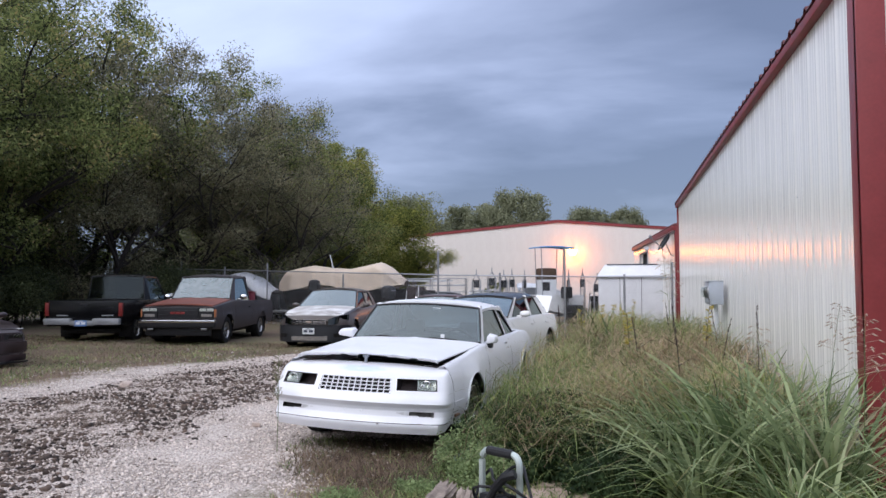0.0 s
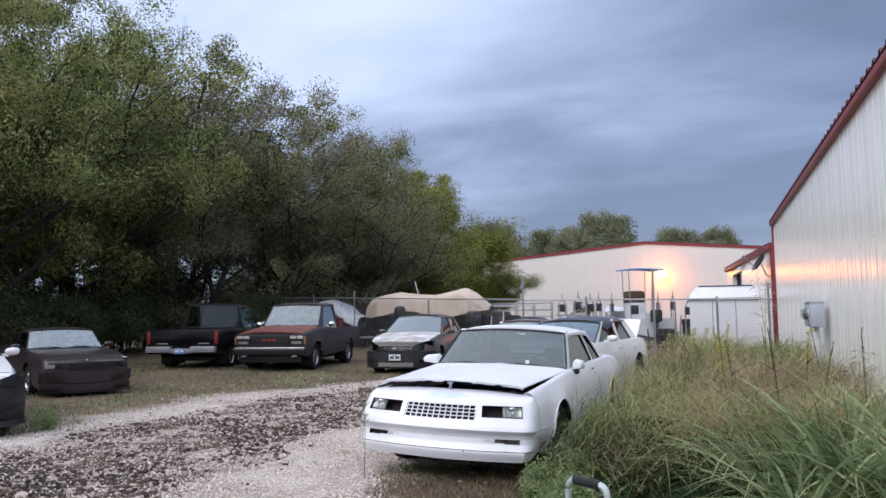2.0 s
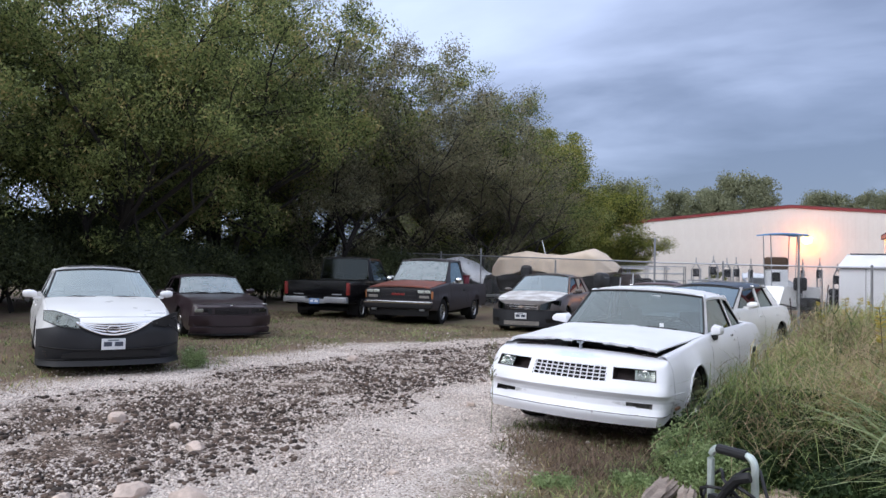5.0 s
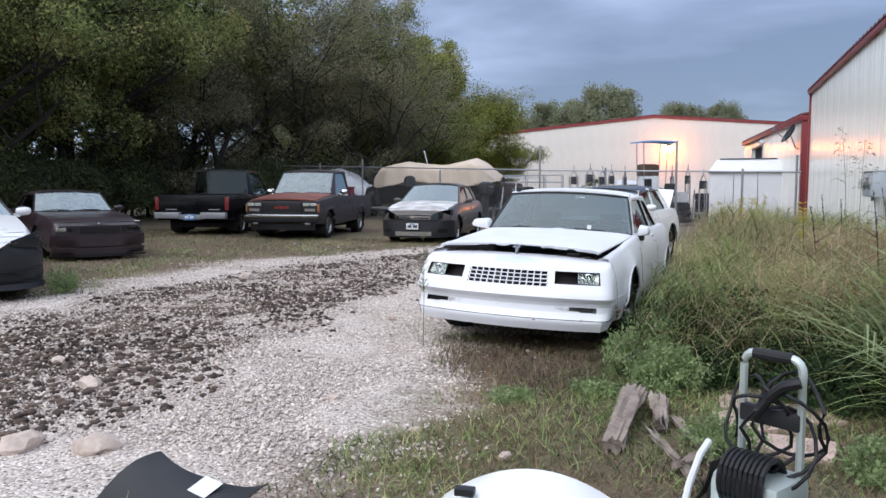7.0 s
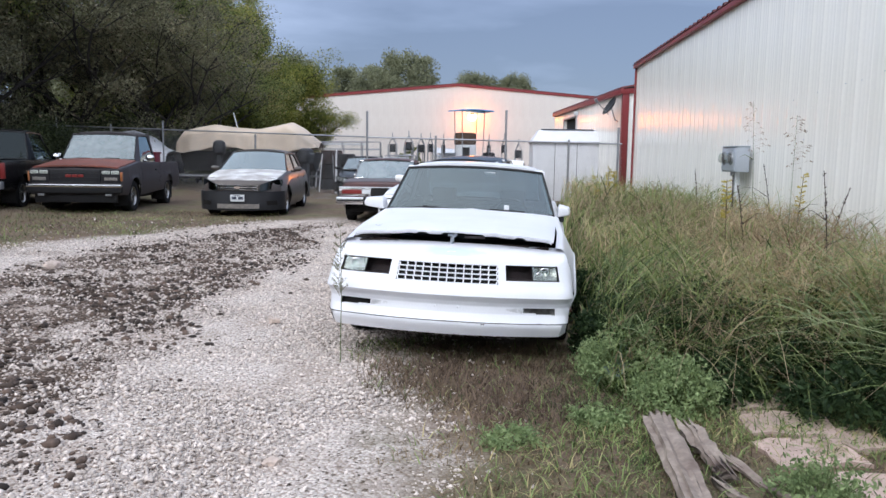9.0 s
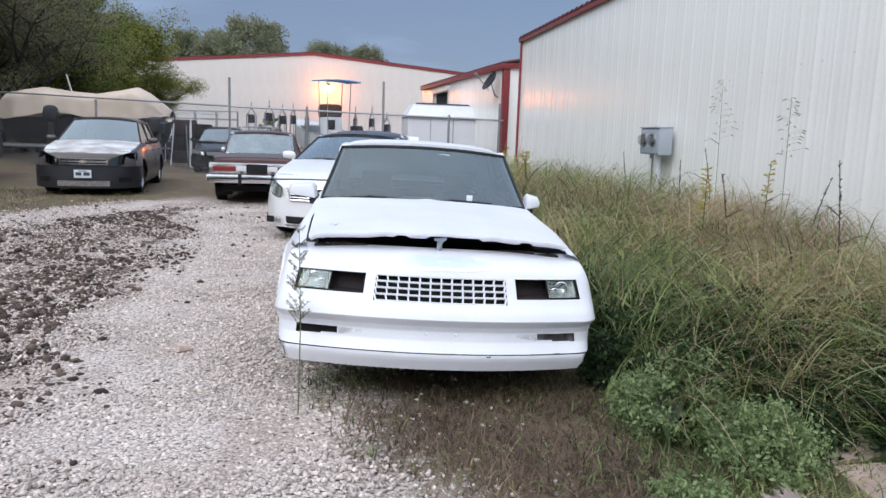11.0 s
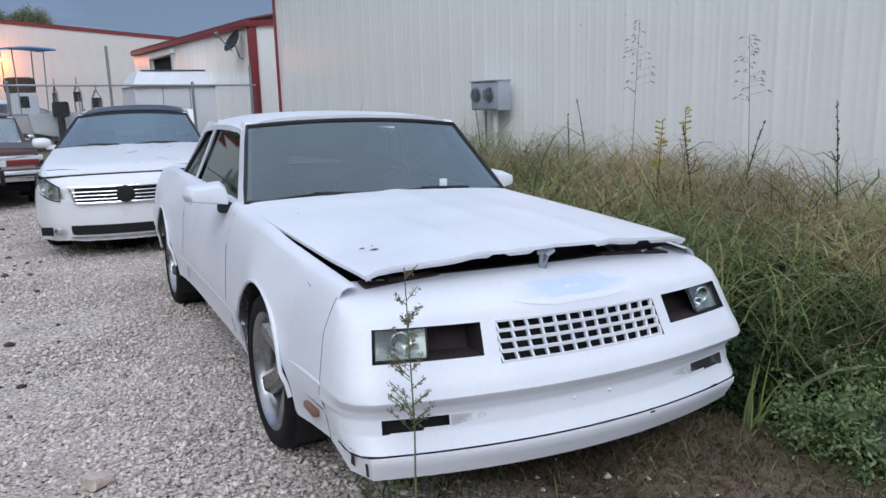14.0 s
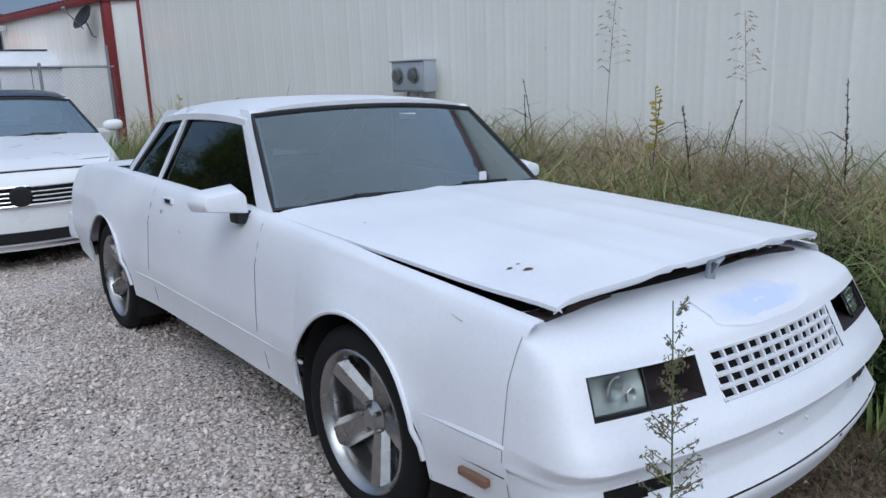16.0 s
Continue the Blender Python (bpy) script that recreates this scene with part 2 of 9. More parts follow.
BOAT_WHITE = mat("white_gelcoat", (0.72, 0.73, 0.74), 0.35, var=0.08, bump=0.0)
TARP_BROWN = mat("brown_cloth_cover", (0.11, 0.070, 0.045), 0.9, var=0.3, scale=6, bump=0.2)
BLUE_CANVAS = mat("pale_blue_canvas", (0.20, 0.44, 0.80), 0.7, var=0.12, bump=0.1)
OLD_WOOD = mat("weathered_grey_wood", (0.30, 0.25, 0.21), 0.9, var=0.4, scale=6, fine=35, bump=0.5, tint=(0.16, 0.12, 0.10))
PALE_STONE = mat("pale_limestone", (0.60, 0.49, 0.42), 0.9, var=0.25, scale=9, bump=0.4)
PINK_SLAB = mat("pinkish_concrete_slab", (0.56, 0.42, 0.36), 0.9, var=0.25, scale=4, bump=0.3)
GREEN_METAL = mat("grey_green_sheet", (0.16, 0.22, 0.19), 0.5, var=0.25, bump=0.05)
TEAL = mat("pale_teal_plastic", (0.36, 0.62, 0.54), 0.4, var=0.1, bump=0.0)
SILVER_TUBE = mat("silver_green_tube", (0.55, 0.62, 0.60), 0.35, 0.5, var=0.1, bump=0.0)


# ---- mesh helpers ----
def part(name, bm, material, parent=None, label="", smooth=True, angle=35, matrix=None):
    """Links a bmesh, or (vertices, faces), as ONE mesh object under a thing."""
    me = bpy.data.meshes.new(name)
    if isinstance(bm, tuple):
        me.from_pydata([tuple(v) for v in bm[0]], [], [tuple(f) for f in bm[1]])
    else:
        bm.to_mesh(me)
        bm.free()
    for m in material if isinstance(material, (list, tuple)) else [material]:
        me.materials.append(m)
    if smooth and len(me.polygons):
        me.polygons.foreach_set("use_smooth", [True] * len(me.polygons))
        me.set_sharp_from_angle(angle=radians(angle))
    me.update()
    ob = new(name, me)
    if parent is not None:
        ob.parent = parent
    if matrix is not None:
        ob.matrix_basis = matrix
    if label:
        ob["label"] = label
    return ob


def thing(name, m, label, category, group="", kind=""):
    e = new(name)
    e.empty_display_size = 0.2
    e.matrix_basis = m
    return tagged(e, label, category, group, kind)


def recalc(bm):
    bmesh.ops.recalc_face_normals(bm, faces=bm.faces)
    return bm


def box(bm, lo, hi, bevel=0.0, m=None):
    """Adds a box between two corners, with bevelled edges."""
    c = [(a + b) / 2 for a, b in zip(lo, hi)]
    s = [abs(b - a) for a, b in zip(lo, hi)]
    mm = Matrix.Translation(c) @ Matrix.Diagonal((*s, 1))
    if m is not None:
        mm = m @ mm
    vs = bmesh.ops.create_cube(bm, size=1, matrix=mm)["verts"]
    if bevel:
        es = list({e for v in vs for e in v.link_edges})
        bmesh.ops.bevel(bm, geom=es, offset=bevel, segments=2, profile=0.6, affect="EDGES", clamp_overlap=True)
    return bm


def boxes(*items, bevel=0.0):
    bm = bmesh.new()
    for lo, hi in items:
        box(bm, lo, hi, bevel)
    return bm


def tube(bm, pts, r, sides=8, r2=None, closed=False):
    """A round bar along a line of points, tapering from r to r2."""
    pts = [Vector(p) for p in pts]
    r2 = r if r2 is None else r2
    rings, n = [], len(pts)
    for i, p in enumerate(pts):
        d = (pts[min(i + 1, n - 1)] - pts[max(i - 1, 0)]).normalized()
        if closed:
            d = (pts[(i + 1) % n] - pts[i - 1]).normalized()
        a = d.cross(Vector((0, 0, 1)) if abs(d.z) < 0.95 else Vector((1, 0, 0))).normalized()
        b = d.cross(a)
        rr = r + (r2 - r) * i / max(1, n - 1)
        rings.append([bm.verts.new(p + (a * math.cos(2 * math.pi * k / sides) + b * math.sin(2 * math.pi * k / sides)) * rr) for k in range(sides)])
    for i in range(n if closed else n - 1):
        A, B = rings[i], rings[(i + 1) % n]
        for k in range(sides):
            bm.faces.new((A[k], A[(k + 1) % sides], B[(k + 1) % sides], B[k]))
    if not closed:
        bm.faces.new(rings[0][::-1])
        bm.faces.new(rings[-1])
    return bm


def lathe(bm, profile, seg=32, axis="x", m=None):
    """Turns (radius, along) points round an axis."""
    rings = []
    for r, a in profile:
        ring = []
        for k in range(seg):
            c, s = math.cos(2 * math.pi * k / seg) * r, math.sin(2 * math.pi * k / seg) * r
            v = Vector((a, c, s)) if axis == "x" else Vector((c, s, a))
            ring.append(bm.verts.new(m @ v if m is not None else v))
        rings.append(ring)
    for A, B in zip(rings, rings[1:]):
        for k in range(seg):
            bm.faces.new((A[k], A[(k + 1) % seg], B[(k + 1) % seg], B[k]))
    return bm


def sheet(bm, grid, thick=0.0, inward=(0, 0, -1)):
    """A surface from rows of points; with thickness it gets a back and rims."""
    rows = [[bm.verts.new(p) for p in row] for row in grid]
    n, k = len(rows), len(rows[0])
    for i in range(n - 1):
        for j in range(k - 1):
            bm.faces.new((rows[i][j], rows[i][j + 1], rows[i + 1][j + 1], rows[i + 1][j]))
    if thick:
        off = Vector(inward) * thick
        back = [[bm.verts.new(v.co + off) for v in row] for row in rows]
        for i in range(n - 1):
            for j in range(k - 1):
                bm.faces.new((back[i][j], back[i + 1][j], back[i + 1][j + 1], back[i][j + 1]))
        loop = [(0, j) for j in range(k)] + [(i, k - 1) for i in range(1, n)] + [(n - 1, j) for j in range(k - 2, -1, -1)] + [(i, 0) for i in range(n - 2, 0, -1)]
        for a, b in zip(loop, loop[1:] + loop[:1]):
            bm.faces.new((rows[a[0]][a[1]], back[a[0]][a[1]], back[b[0]][b[1]], rows[b[0]][b[1]]))
    return bm


def prism(bm, poly, off):
    """A flat outline given thickness along off."""
    a = [bm.verts.new(p) for p in poly]
    b = [bm.verts.new(Vector(p) + Vector(off)) for p in poly]
    bm.faces.new(a)
    bm.faces.new(b[::-1])
    for i in range(len(a)):
        j = (i + 1) % len(a)
        bm.faces.new((a[i], b[i], b[j], a[j]))
    return bm


def mass_mesh(name, verts, quads, material):
    """One mesh from large arrays: verts (n, 3), quads (m, 3 or 4)."""
    me = bpy.data.meshes.new(name)
    me.vertices.add(len(verts))
    me.vertices.foreach_set("co", np.ascontiguousarray(verts, dtype=np.float32).ravel())
    k = quads.shape[1]
    me.loops.add(quads.size)
    me.loops.foreach_set("vertex_index", np.ascontiguousarray(quads, dtype=np.int32).ravel())
    me.polygons.add(len(quads))
    me.polygons.foreach_set("loop_start", np.arange(0, quads.size, k, dtype=np.int32))
    me.materials.append(material)
    me.update(calc_edges=True)
    return me


def lerp(a, b, t):
    return a + (b - a) * t


def smooth01(t):
    t = min(1.0, max(0.0, t))
    return t * t * (3 - 2 * t)


def ground_z(x, y):
    """The yard rises a little towards the tree side."""
    return 0.12 * smooth01((-x - 11.8) / 1.8) * smooth01((y - 12) / 4) * (1 - smooth01((-x - 24) / 10))

# ---- vehicles ----
# A vehicle faces -y in its own space: x across, y rearward from the nose, z up.
def curve(keys, y):
    ys, vs = [k[0] for k in keys], [k[1] for k in keys]
    return float(np.interp(y, ys, vs))


def body_mesh(s):
    """The painted shell: sides with wheel arches, hood and deck tops, nose and tail; open where the cabin stands."""
    y0, y1 = s.get("y0", 0.0), s["length"]
    ys = set(np.linspace(y0, y1, 44).tolist())
    for ya in s["axles"]:
        ys.update((ya + s["arch"] * math.cos(a) for a in np.linspace(0, math.pi, 17)))
    for keys in (s["w"], s["zs"], s["zc"]):
        ys.update(k[0] for k in keys)
    ys.update((s["cowl"], s["deck"]))
    ys = sorted(y for y in ys if y0 <= y <= y1)
    ys = [y for i, y in enumerate(ys) if i == 0 or y - ys[i - 1] > 0.006]
    fs = (0, 0.06, 0.16, 0.3, 0.42, 0.54, 0.66, 0.78, 0.88, 0.95, 1.0)
    prof = s.get("prof", ((0, 0.945), (0.12, 0.98), (0.3, 1.0), (0.5, 1.0), (0.52, 0.992), (0.8, 0.965), (1.0, 0.92)))
    rows = []
    for y in ys:
        w, zs, zc, zb = curve(s["w"], y), curve(s["zs"], y), curve(s["zc"], y), curve(s["zb"], y)
        lo, lip = zb, 0.0
        for ya in s["axles"]:
            d = abs(y - ya)
            if d < s["arch"]:
                lo = max(lo, s["hub"] + math.sqrt(max(0, s["arch"] ** 2 - d * d)))
            lip = max(lip, s.get("flare", 0.018) * smooth01(1 - abs(d - s["arch"] * 0.2) / (s["arch"] * 1.35)))
        row = []
        for f in fs:
            z = lo + (zs - lo) * f
            q = (z - zb) / max(0.01, zs - zb)
            row.append((w * curve(prof, q) + lip * (1 - f) ** 1.5, z))
        ws = row[-1][0]
        e = s.get("edge", 0.04)
        row += [(ws - e * 0.45, zs + (zc - zs) * 0.3 + e * 0.25), (ws - e * 1.3, zs + (zc - zs) * 0.5 + e * 0.3), (ws * 0.72, lerp(zs, zc, 0.85) + e * 0.2), (ws * 0.4, zc + e * 0.2), (0, zc + e * 0.25)]
        rows.append(row)
    bm = bmesh.new()
    n, k = len(ys), len(rows[0])
    side = {}
    for sgn in (-1, 1):
        for i in range(n):
            for j in range(k):
                if j == k - 1 and sgn == 1:
                    side[1, i, j] = side[-1, i, j]
                else:
                    x = rows[i][j][0]
                    bow = s.get("nose_bow", 0.0) * (x / 0.9) ** 2 * max(0.0, 1 - (ys[i] - y0) / 0.9)
                    side[sgn, i, j] = bm.verts.new((sgn * x, ys[i] + bow, rows[i][j][1]))
    nf = len(fs)
    for sgn in (-1, 1):
        for i in range(n - 1):
            ym = (ys[i] + ys[i + 1]) / 2
            for j in range(k - 1):
                if j >= nf + 1 and (s["cowl"] < ym < s["deck"] or s.get("skip", (9, 9))[0] < ym < s.get("skip", (9, 9))[1]):
                    continue
                q = [side[sgn, i, j], side[sgn, i + 1, j], side[sgn, i + 1, j + 1], side[sgn, i, j + 1]]
                bm.faces.new(q if sgn == 1 else q[::-1])
    bm.faces.new([side[-1, n - 1, j] for j in range(k)][::-1] + [side[1, n - 1, j] for j in range(k - 2, -1, -1)][::-1])
    if s.get("cap_front", True):
        nb = s.get("nose_bow", 0.0)
        grid = [[(u * rows[0][j][0], y0 + nb * (u * rows[0][j][0] / 0.9) ** 2, rows[0][j][1]) for u in np.linspace(-1, 1, 9)] for j in range(k - 1)]
        sheet(bm, grid)
        bmesh.ops.remove_doubles(bm, verts=bm.verts[:], dist=0.0005)
    return recalc(bm)


def shoulder(s, y):
    prof = s.get("prof", ((0, 0.945), (1.0, 0.92)))
    return curve(s["w"], y) * prof[-1][1], curve(s["zs"], y)


def cabin(car, s, paint, glass, side_glass):
    """Roof, pillars, panes and the seats inside."""
    wf, yf, zf = s["roof_f"]
    wr, yr, zr = s["roof_r"]
    wc, yc, zcw = s["cowl_p"]
    wd, yd, zd = s["deck_p"]
    crown = s.get("crown", 0.035)
    wsb = s.get("ws_bow", 0.10)

    def rail(y):
        t = (y - yf) / (yr - yf)
        tt = min(1, max(0, t))
        return Vector((lerp(wf, wr, tt), y, lerp(zf, zr, tt) + 0.018 * math.sin(math.pi * tt)))
    g = []
    for i in range(11):
        p = rail(lerp(yf, yr, i / 10))
        row = []
        for j in range(13):
            u = j / 6 - 1
            row.append(((p.x + 0.022) * u, p.y + 0.012 * (i / 5 - 1) + wsb * 0.57 * (1 - u * u) * (i / 5 - 1), p.z - 0.045 * abs(u) ** 8 + crown * (1 - u * u) + 0.012 - 0.008 * (abs(i - 5) / 5) ** 6))
        g.append(row)
    part("roof", sheet(bmesh.new(), g, 0.03), s.get("roof_paint", paint), car, s.get("roof_label", ""))

    def belt(y, inset=0.0):
        w, z = shoulder(s, y)
        return Vector((w - 0.035 - inset, y, z + 0.005))
    for sg in (-1, 1):

        def v(p):
            return Vector((p.x * sg, p.y, p.z))
        # windscreen pillar
        bm = bmesh.new()
        a0, a1 = Vector((wc, yc, zcw)), Vector((wf, yf, zf))
        b0, b1 = belt(yc + s.get("a_foot", 0.12)), rail(yf + 0.09)
        prism(bm, [v(a0), v(a1), v(b1), v(b0)], Vector((-0.045 * sg, 0.01, -0.005)))
        part("pillar", recalc(bm), s.get("pillar_paint", paint), car)
        for tp0, tp1, bt0, bt1 in s["pillars"]:
            bm = bmesh.new()
            q = [belt(bt0), rail(tp0), rail(tp1), belt(bt1)]
            if bt1 >= yd - 0.01:
                q = [belt(bt0), rail(tp0), rail(tp1), Vector((wd, yd, zd))]
            prism(bm, [v(p) for p in q], Vector((-0.05 * sg, 0, -0.005)))
            part("pillar", recalc(bm), s.get("pillar_paint", paint), car)
        for tp0, tp1, bt0, bt1 in s["windows"]:
            bm = bmesh.new()
            ins = Vector((0.018, 0, 0))
            dn = Vector((-0.004, 0, 0.03))
            q = [belt(bt0) - ins, rail(tp0) - ins - dn, rail(tp1) - ins - dn, belt(bt1) - ins]
            prism(bm, [v(p) for p in q], Vector((-0.005 * sg, 0, 0)))
            part("side_window", recalc(bm), side_glass, car)
            # dark rubber round the pane
            bm = bmesh.new()
            tube(bm, [v(p + Vector((0.006, 0, 0))) for p in q], 0.009, 5, closed=True)
            part("window_seal", bm, SEAL, car)
        # inner door panel shuts the view through the sill
        bm = bmesh.new()
        sheet(bm, [[v(belt(y) - Vector((0.05, 0, d))) for y in np.linspace(yc + 0.05, yd - 0.05, 6)] for d in (0.0, 0.5)], 0.02, (-sg, 0, 0))
        part("door_lining", recalc(bm), INTERIOR, car)
    for nm, lo, hi, sign in (("windshield", (wc, yc, zcw), (wf, yf, zf), -1), ("rear_window", (wd, yd, zd), (wr, yr, zr), 1)):
        grid = []
        for i in range(7):
            t = 0.015 + 0.92 * i / 6
            w, y, z = (lerp(a, b, t) for a, b in zip(lo, hi))
            grid.append([((w - 0.012) * u, y + sign * wsb * (1 - u * u) * (1 - 0.45 * t), z + crown * t * (1 - u * u)) for u in np.linspace(-1, 1, 11)])
        part(nm, sheet(bmesh.new(), grid), glass, car)
        bm = bmesh.new()
        edge = grid[0] + [r[-1] for r in grid[1:]] + grid[-1][-2::-1] + [r[0] for r in grid[-2:0:-1]]
        tube(bm, [Vector(p) + Vector((0, sign * 0.004, 0.002)) for p in edge], s.get("seal_r", 0.014), 5, closed=True)
        part("window_seal", bm, SEAL, car)
    # dashboard, parcel shelf, seats, wheel
    fz = zcw - 0.5
    part("dashboard", boxes(((-wc + 0.12, yc + 0.02, zcw - 0.22), (wc - 0.12, yc + 0.42, zcw - 0.03)), bevel=0.04), INTERIOR, car)
    part("parcel_shelf", boxes(((-wd + 0.1, yd - 0.3, zd - 0.12), (wd - 0.1, yd - 0.02, zd - 0.04)), bevel=0.02), INTERIOR, car)
    part("cabin_floor", boxes(((-wc + 0.1, yc, fz - 0.1), (wc - 0.1, yd, fz)), bevel=0.02), DARK, car)
    ym = yc + s.get("seat_y", 0.95)
    for sx in (-0.36, 0.36):
        bm = bmesh.new()
        box(bm, (sx - 0.24, ym - 0.5, fz + 0.05), (sx + 0.24, ym + 0.05, fz + 0.28), 0.05)
        box(bm, (sx - 0.23, ym - 0.02, fz + 0.2), (sx + 0.23, ym + 0.14, zcw + 0.02), 0.05, pose(0, 0, 0, 0, 0, 0))
        box(bm, (sx - 0.13, ym + 0.03, zcw + 0.02), (sx + 0.13, ym + 0.12, zcw + 0.18), 0.04)
        part("seat", bm, INTERIOR, car)
    bm = bmesh.new()
    c = Vector((0.36, yc + 0.46, zcw - 0.06))
    ring = [c + Vector((0.18 * math.cos(a), 0.06 * math.sin(a), 0.17 * math.sin(a))) for a in np.linspace(0, 2 * math.pi, 20, endpoint=False)]
    tube(bm, ring, 0.014, 6, closed=True)
    tube(bm, [c + Vector((-0.17, 0, 0)), c + Vector((0.17, 0, 0))], 0.012, 6)
    tube(bm, [c, c + Vector((0, -0.3, -0.12))], 0.025, 6)
    part("steering_wheel", bm, BLACK_PLASTIC, car)


def tyre_bm(r, rim, width):
    bm = bmesh.new()
    h = width / 2
    prof = [(rim - 0.01, -h * 0.75), (rim + 0.012, -h * 0.92), (rim + (r - rim) * 0.5, -h), (r - 0.02, -h * 0.93), (r - 0.004, -h * 0.75), (r, -h * 0.4), (r - 0.008, -h * 0.38), (r - 0.008, -h * 0.3), (r, -h * 0.28),
            (r, h * 0.28), (r - 0.008, h * 0.3), (r - 0.008, h * 0.38), (r, h * 0.4), (r - 0.004, h * 0.75), (r - 0.02, h * 0.93), (rim + (r - rim) * 0.5, h), (rim + 0.012, h * 0.92), (rim - 0.01, h * 0.75)]
    return lathe(bm, prof, 40)


def rim_bm(rim, width, spokes, thick, fat=0.16, hub=0.28, dish=0.02):
    """A wheel that faces -x: barrel, lip, spokes and hub cap."""
    bm = bmesh.new()
    h = width / 2
    lathe(bm, [(rim * 0.9, h * 0.7), (rim * 0.9, -h * 0.55), (rim * 0.93, -h * 0.8), (rim, -h * 0.95), (rim + 0.008, -h * 0.9), (rim + 0.004, -h * 0.7)], 40)
    lathe(bm, [(0.001, h * 0.1), (rim * 0.9, h * 0.1)], 24)
    for k in range(spokes):
        m = Matrix.Rotation(2 * math.pi * k / spokes + 0.35, 4, "X")
        r0, r1 = rim * hub * 0.7, rim * 0.93
        w0, w1 = rim * fat * 0.85, rim * fat * 1.15
        xo, xi = -h * 0.62 - dish, -h * 0.15
        pts = []
        for r, w, x in ((r0, w0, xo + 0.02), (r1, w1, -h * 0.72)):
            pts.append([m @ Vector((x + thick * 0.5, -w, r)), m @ Vector((x - 0.002, -w * 0.55, r)), m @ Vector((x - 0.002, w * 0.55, r)), m @ Vector((x + thick * 0.5, w, r)), m @ Vector((x + thick, w, r)), m @ Vector((x + thick, -w, r))])
        vs = [[bm.verts.new(p) for p in row] for row in pts]
        for i in range(6):
            bm.faces.new((vs[0][i], vs[0][(i + 1) % 6], vs[1][(i + 1) % 6], vs[1][i]))
        bm.faces.new(vs[0][::-1])
        bm.faces.new(vs[1])
    lathe(bm, [(0.001, -h * 0.72 - dish), (rim * 0.12, -h * 0.72 - dish), (rim * 0.15, -h * 0.66 - dish), (rim * hub, -h * 0.5 - dish), (rim * hub, -h * 0.1)], 20)
    for k in range(5):
        m = Matrix.Rotation(2 * math.pi * (k + 0.5) / 5 + 0.35, 4, "X")
        c = m @ Vector((-h * 0.56 - dish, 0, rim * 0.21))
        tube(bm, [c, c + Vector((-0.018, 0, 0))], 0.009, 6)
    return recalc(bm)


def wheels(car, s, tyre_r, rim_r, width, make_rim, rim_mat):
    tm = rm = None
    for ya in s["axles"]:
        for sg in (-1, 1):
            wm = pose(sg * (curve(s["w"], ya) - width / 2 - s.get("inset", 0.035)), ya, s["hub"], 0, 0, 0 if sg < 0 else 180)
            e = new("wheel")
            e.parent = car
            e.matrix_basis = wm
            if tm is None:
                t = part("tyre", tyre_bm(tyre_r, rim_r, width), RUBBER, e)
                r = part("rim", make_rim(), rim_mat, e)
                tm, rm = t.data, r.data
            else:
                for nm, me in (("tyre", tm), ("rim", rm)):
                    o = new(nm, me)
                    o.parent = e
    for ya in s["axles"]:
        for sg in (-1, 1):
            bm = bmesh.new()
            w = curve(s["w"], ya)
            a = s["arch"] + 0.012
            x1, x0 = sg * (w * 0.955), sg * (w - 0.36)
            arc = [(ya + a * math.cos(t), max(0.12, s["hub"] + a * math.sin(t))) for t in np.linspace(-0.5, math.pi + 0.5, 19)]
            sheet(bm, [[(x1, y, z) for y, z in arc], [(x0, y, z) for y, z in arc]])
            vs = [bm.verts.new((x0, y, z)) for y, z in arc]
            bm.faces.new(vs)
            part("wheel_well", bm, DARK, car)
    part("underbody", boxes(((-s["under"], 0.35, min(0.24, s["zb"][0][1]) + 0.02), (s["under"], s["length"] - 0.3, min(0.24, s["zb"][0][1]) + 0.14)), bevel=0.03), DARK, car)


def mirrors(car, x, y, z, paint, size=(0.2, 0.1, 0.12), stalk=0.06):
    for sg in (-1, 1):
        bm = bmesh.new()
        w, d, h = size
        shell = [(0.0, 0.30, 0.25), (0.06, 0.62, 0.55), (0.25, 0.92, 0.9), (0.55, 1.0, 1.0), (0.85, 0.86, 0.85), (0.96, 0.6, 0.55), (1.0, 0.3, 0.25)]
        sheet(bm, [[(sg * (x + w * f), y - d * 0.6 * b * math.cos(a) if math.cos(a) > 0 else y - d * 0.35 * b * math.cos(a), z + h * (0.46 + 0.06 * f) + h * 0.5 * e * math.sin(a)) for a in np.linspace(0, 2 * math.pi, 17)] for f, e, b in shell])
        bmesh.ops.remove_doubles(bm, verts=bm.verts[:], dist=0.0005)
        bmesh.ops.holes_fill(bm, edges=bm.edges[:], sides=20)
        recalc(bm)
        m = part("mirror", bm, paint, car)
        part("mirror_stalk", boxes(((sg * (x - stalk), y - 0.02, z - 0.02), (sg * (x + 0.06), y + 0.04, z + 0.03)), bevel=0.01), paint, m)
        part("mirror_glass", boxes(((sg * (x + 0.02), y + d * 0.5 - 0.006, z + 0.02), (sg * (x + w - 0.02), y + d * 0.5 + 0.004, z + h - 0.02)), bevel=0.003), CHROME, m)


def plate(car, m, blue=False):
    p = part("number_plate", boxes(((-0.15, -0.006, -0.075), (0.15, 0.006, 0.075)), bevel=0.004), PLATE_BLUE if blue else PLATE, car, matrix=m)
    bars = boxes(((-0.12, -0.009, -0.03), (-0.02, -0.006, 0.03)), ((0.015, -0.009, -0.03), (0.12, -0.009 + 0.003, 0.03)), ((-0.07, -0.009, 0.045), (0.07, -0.006, 0.06)))
    part("plate_bars", bars, PLATE if blue else BAR_DARK, p)


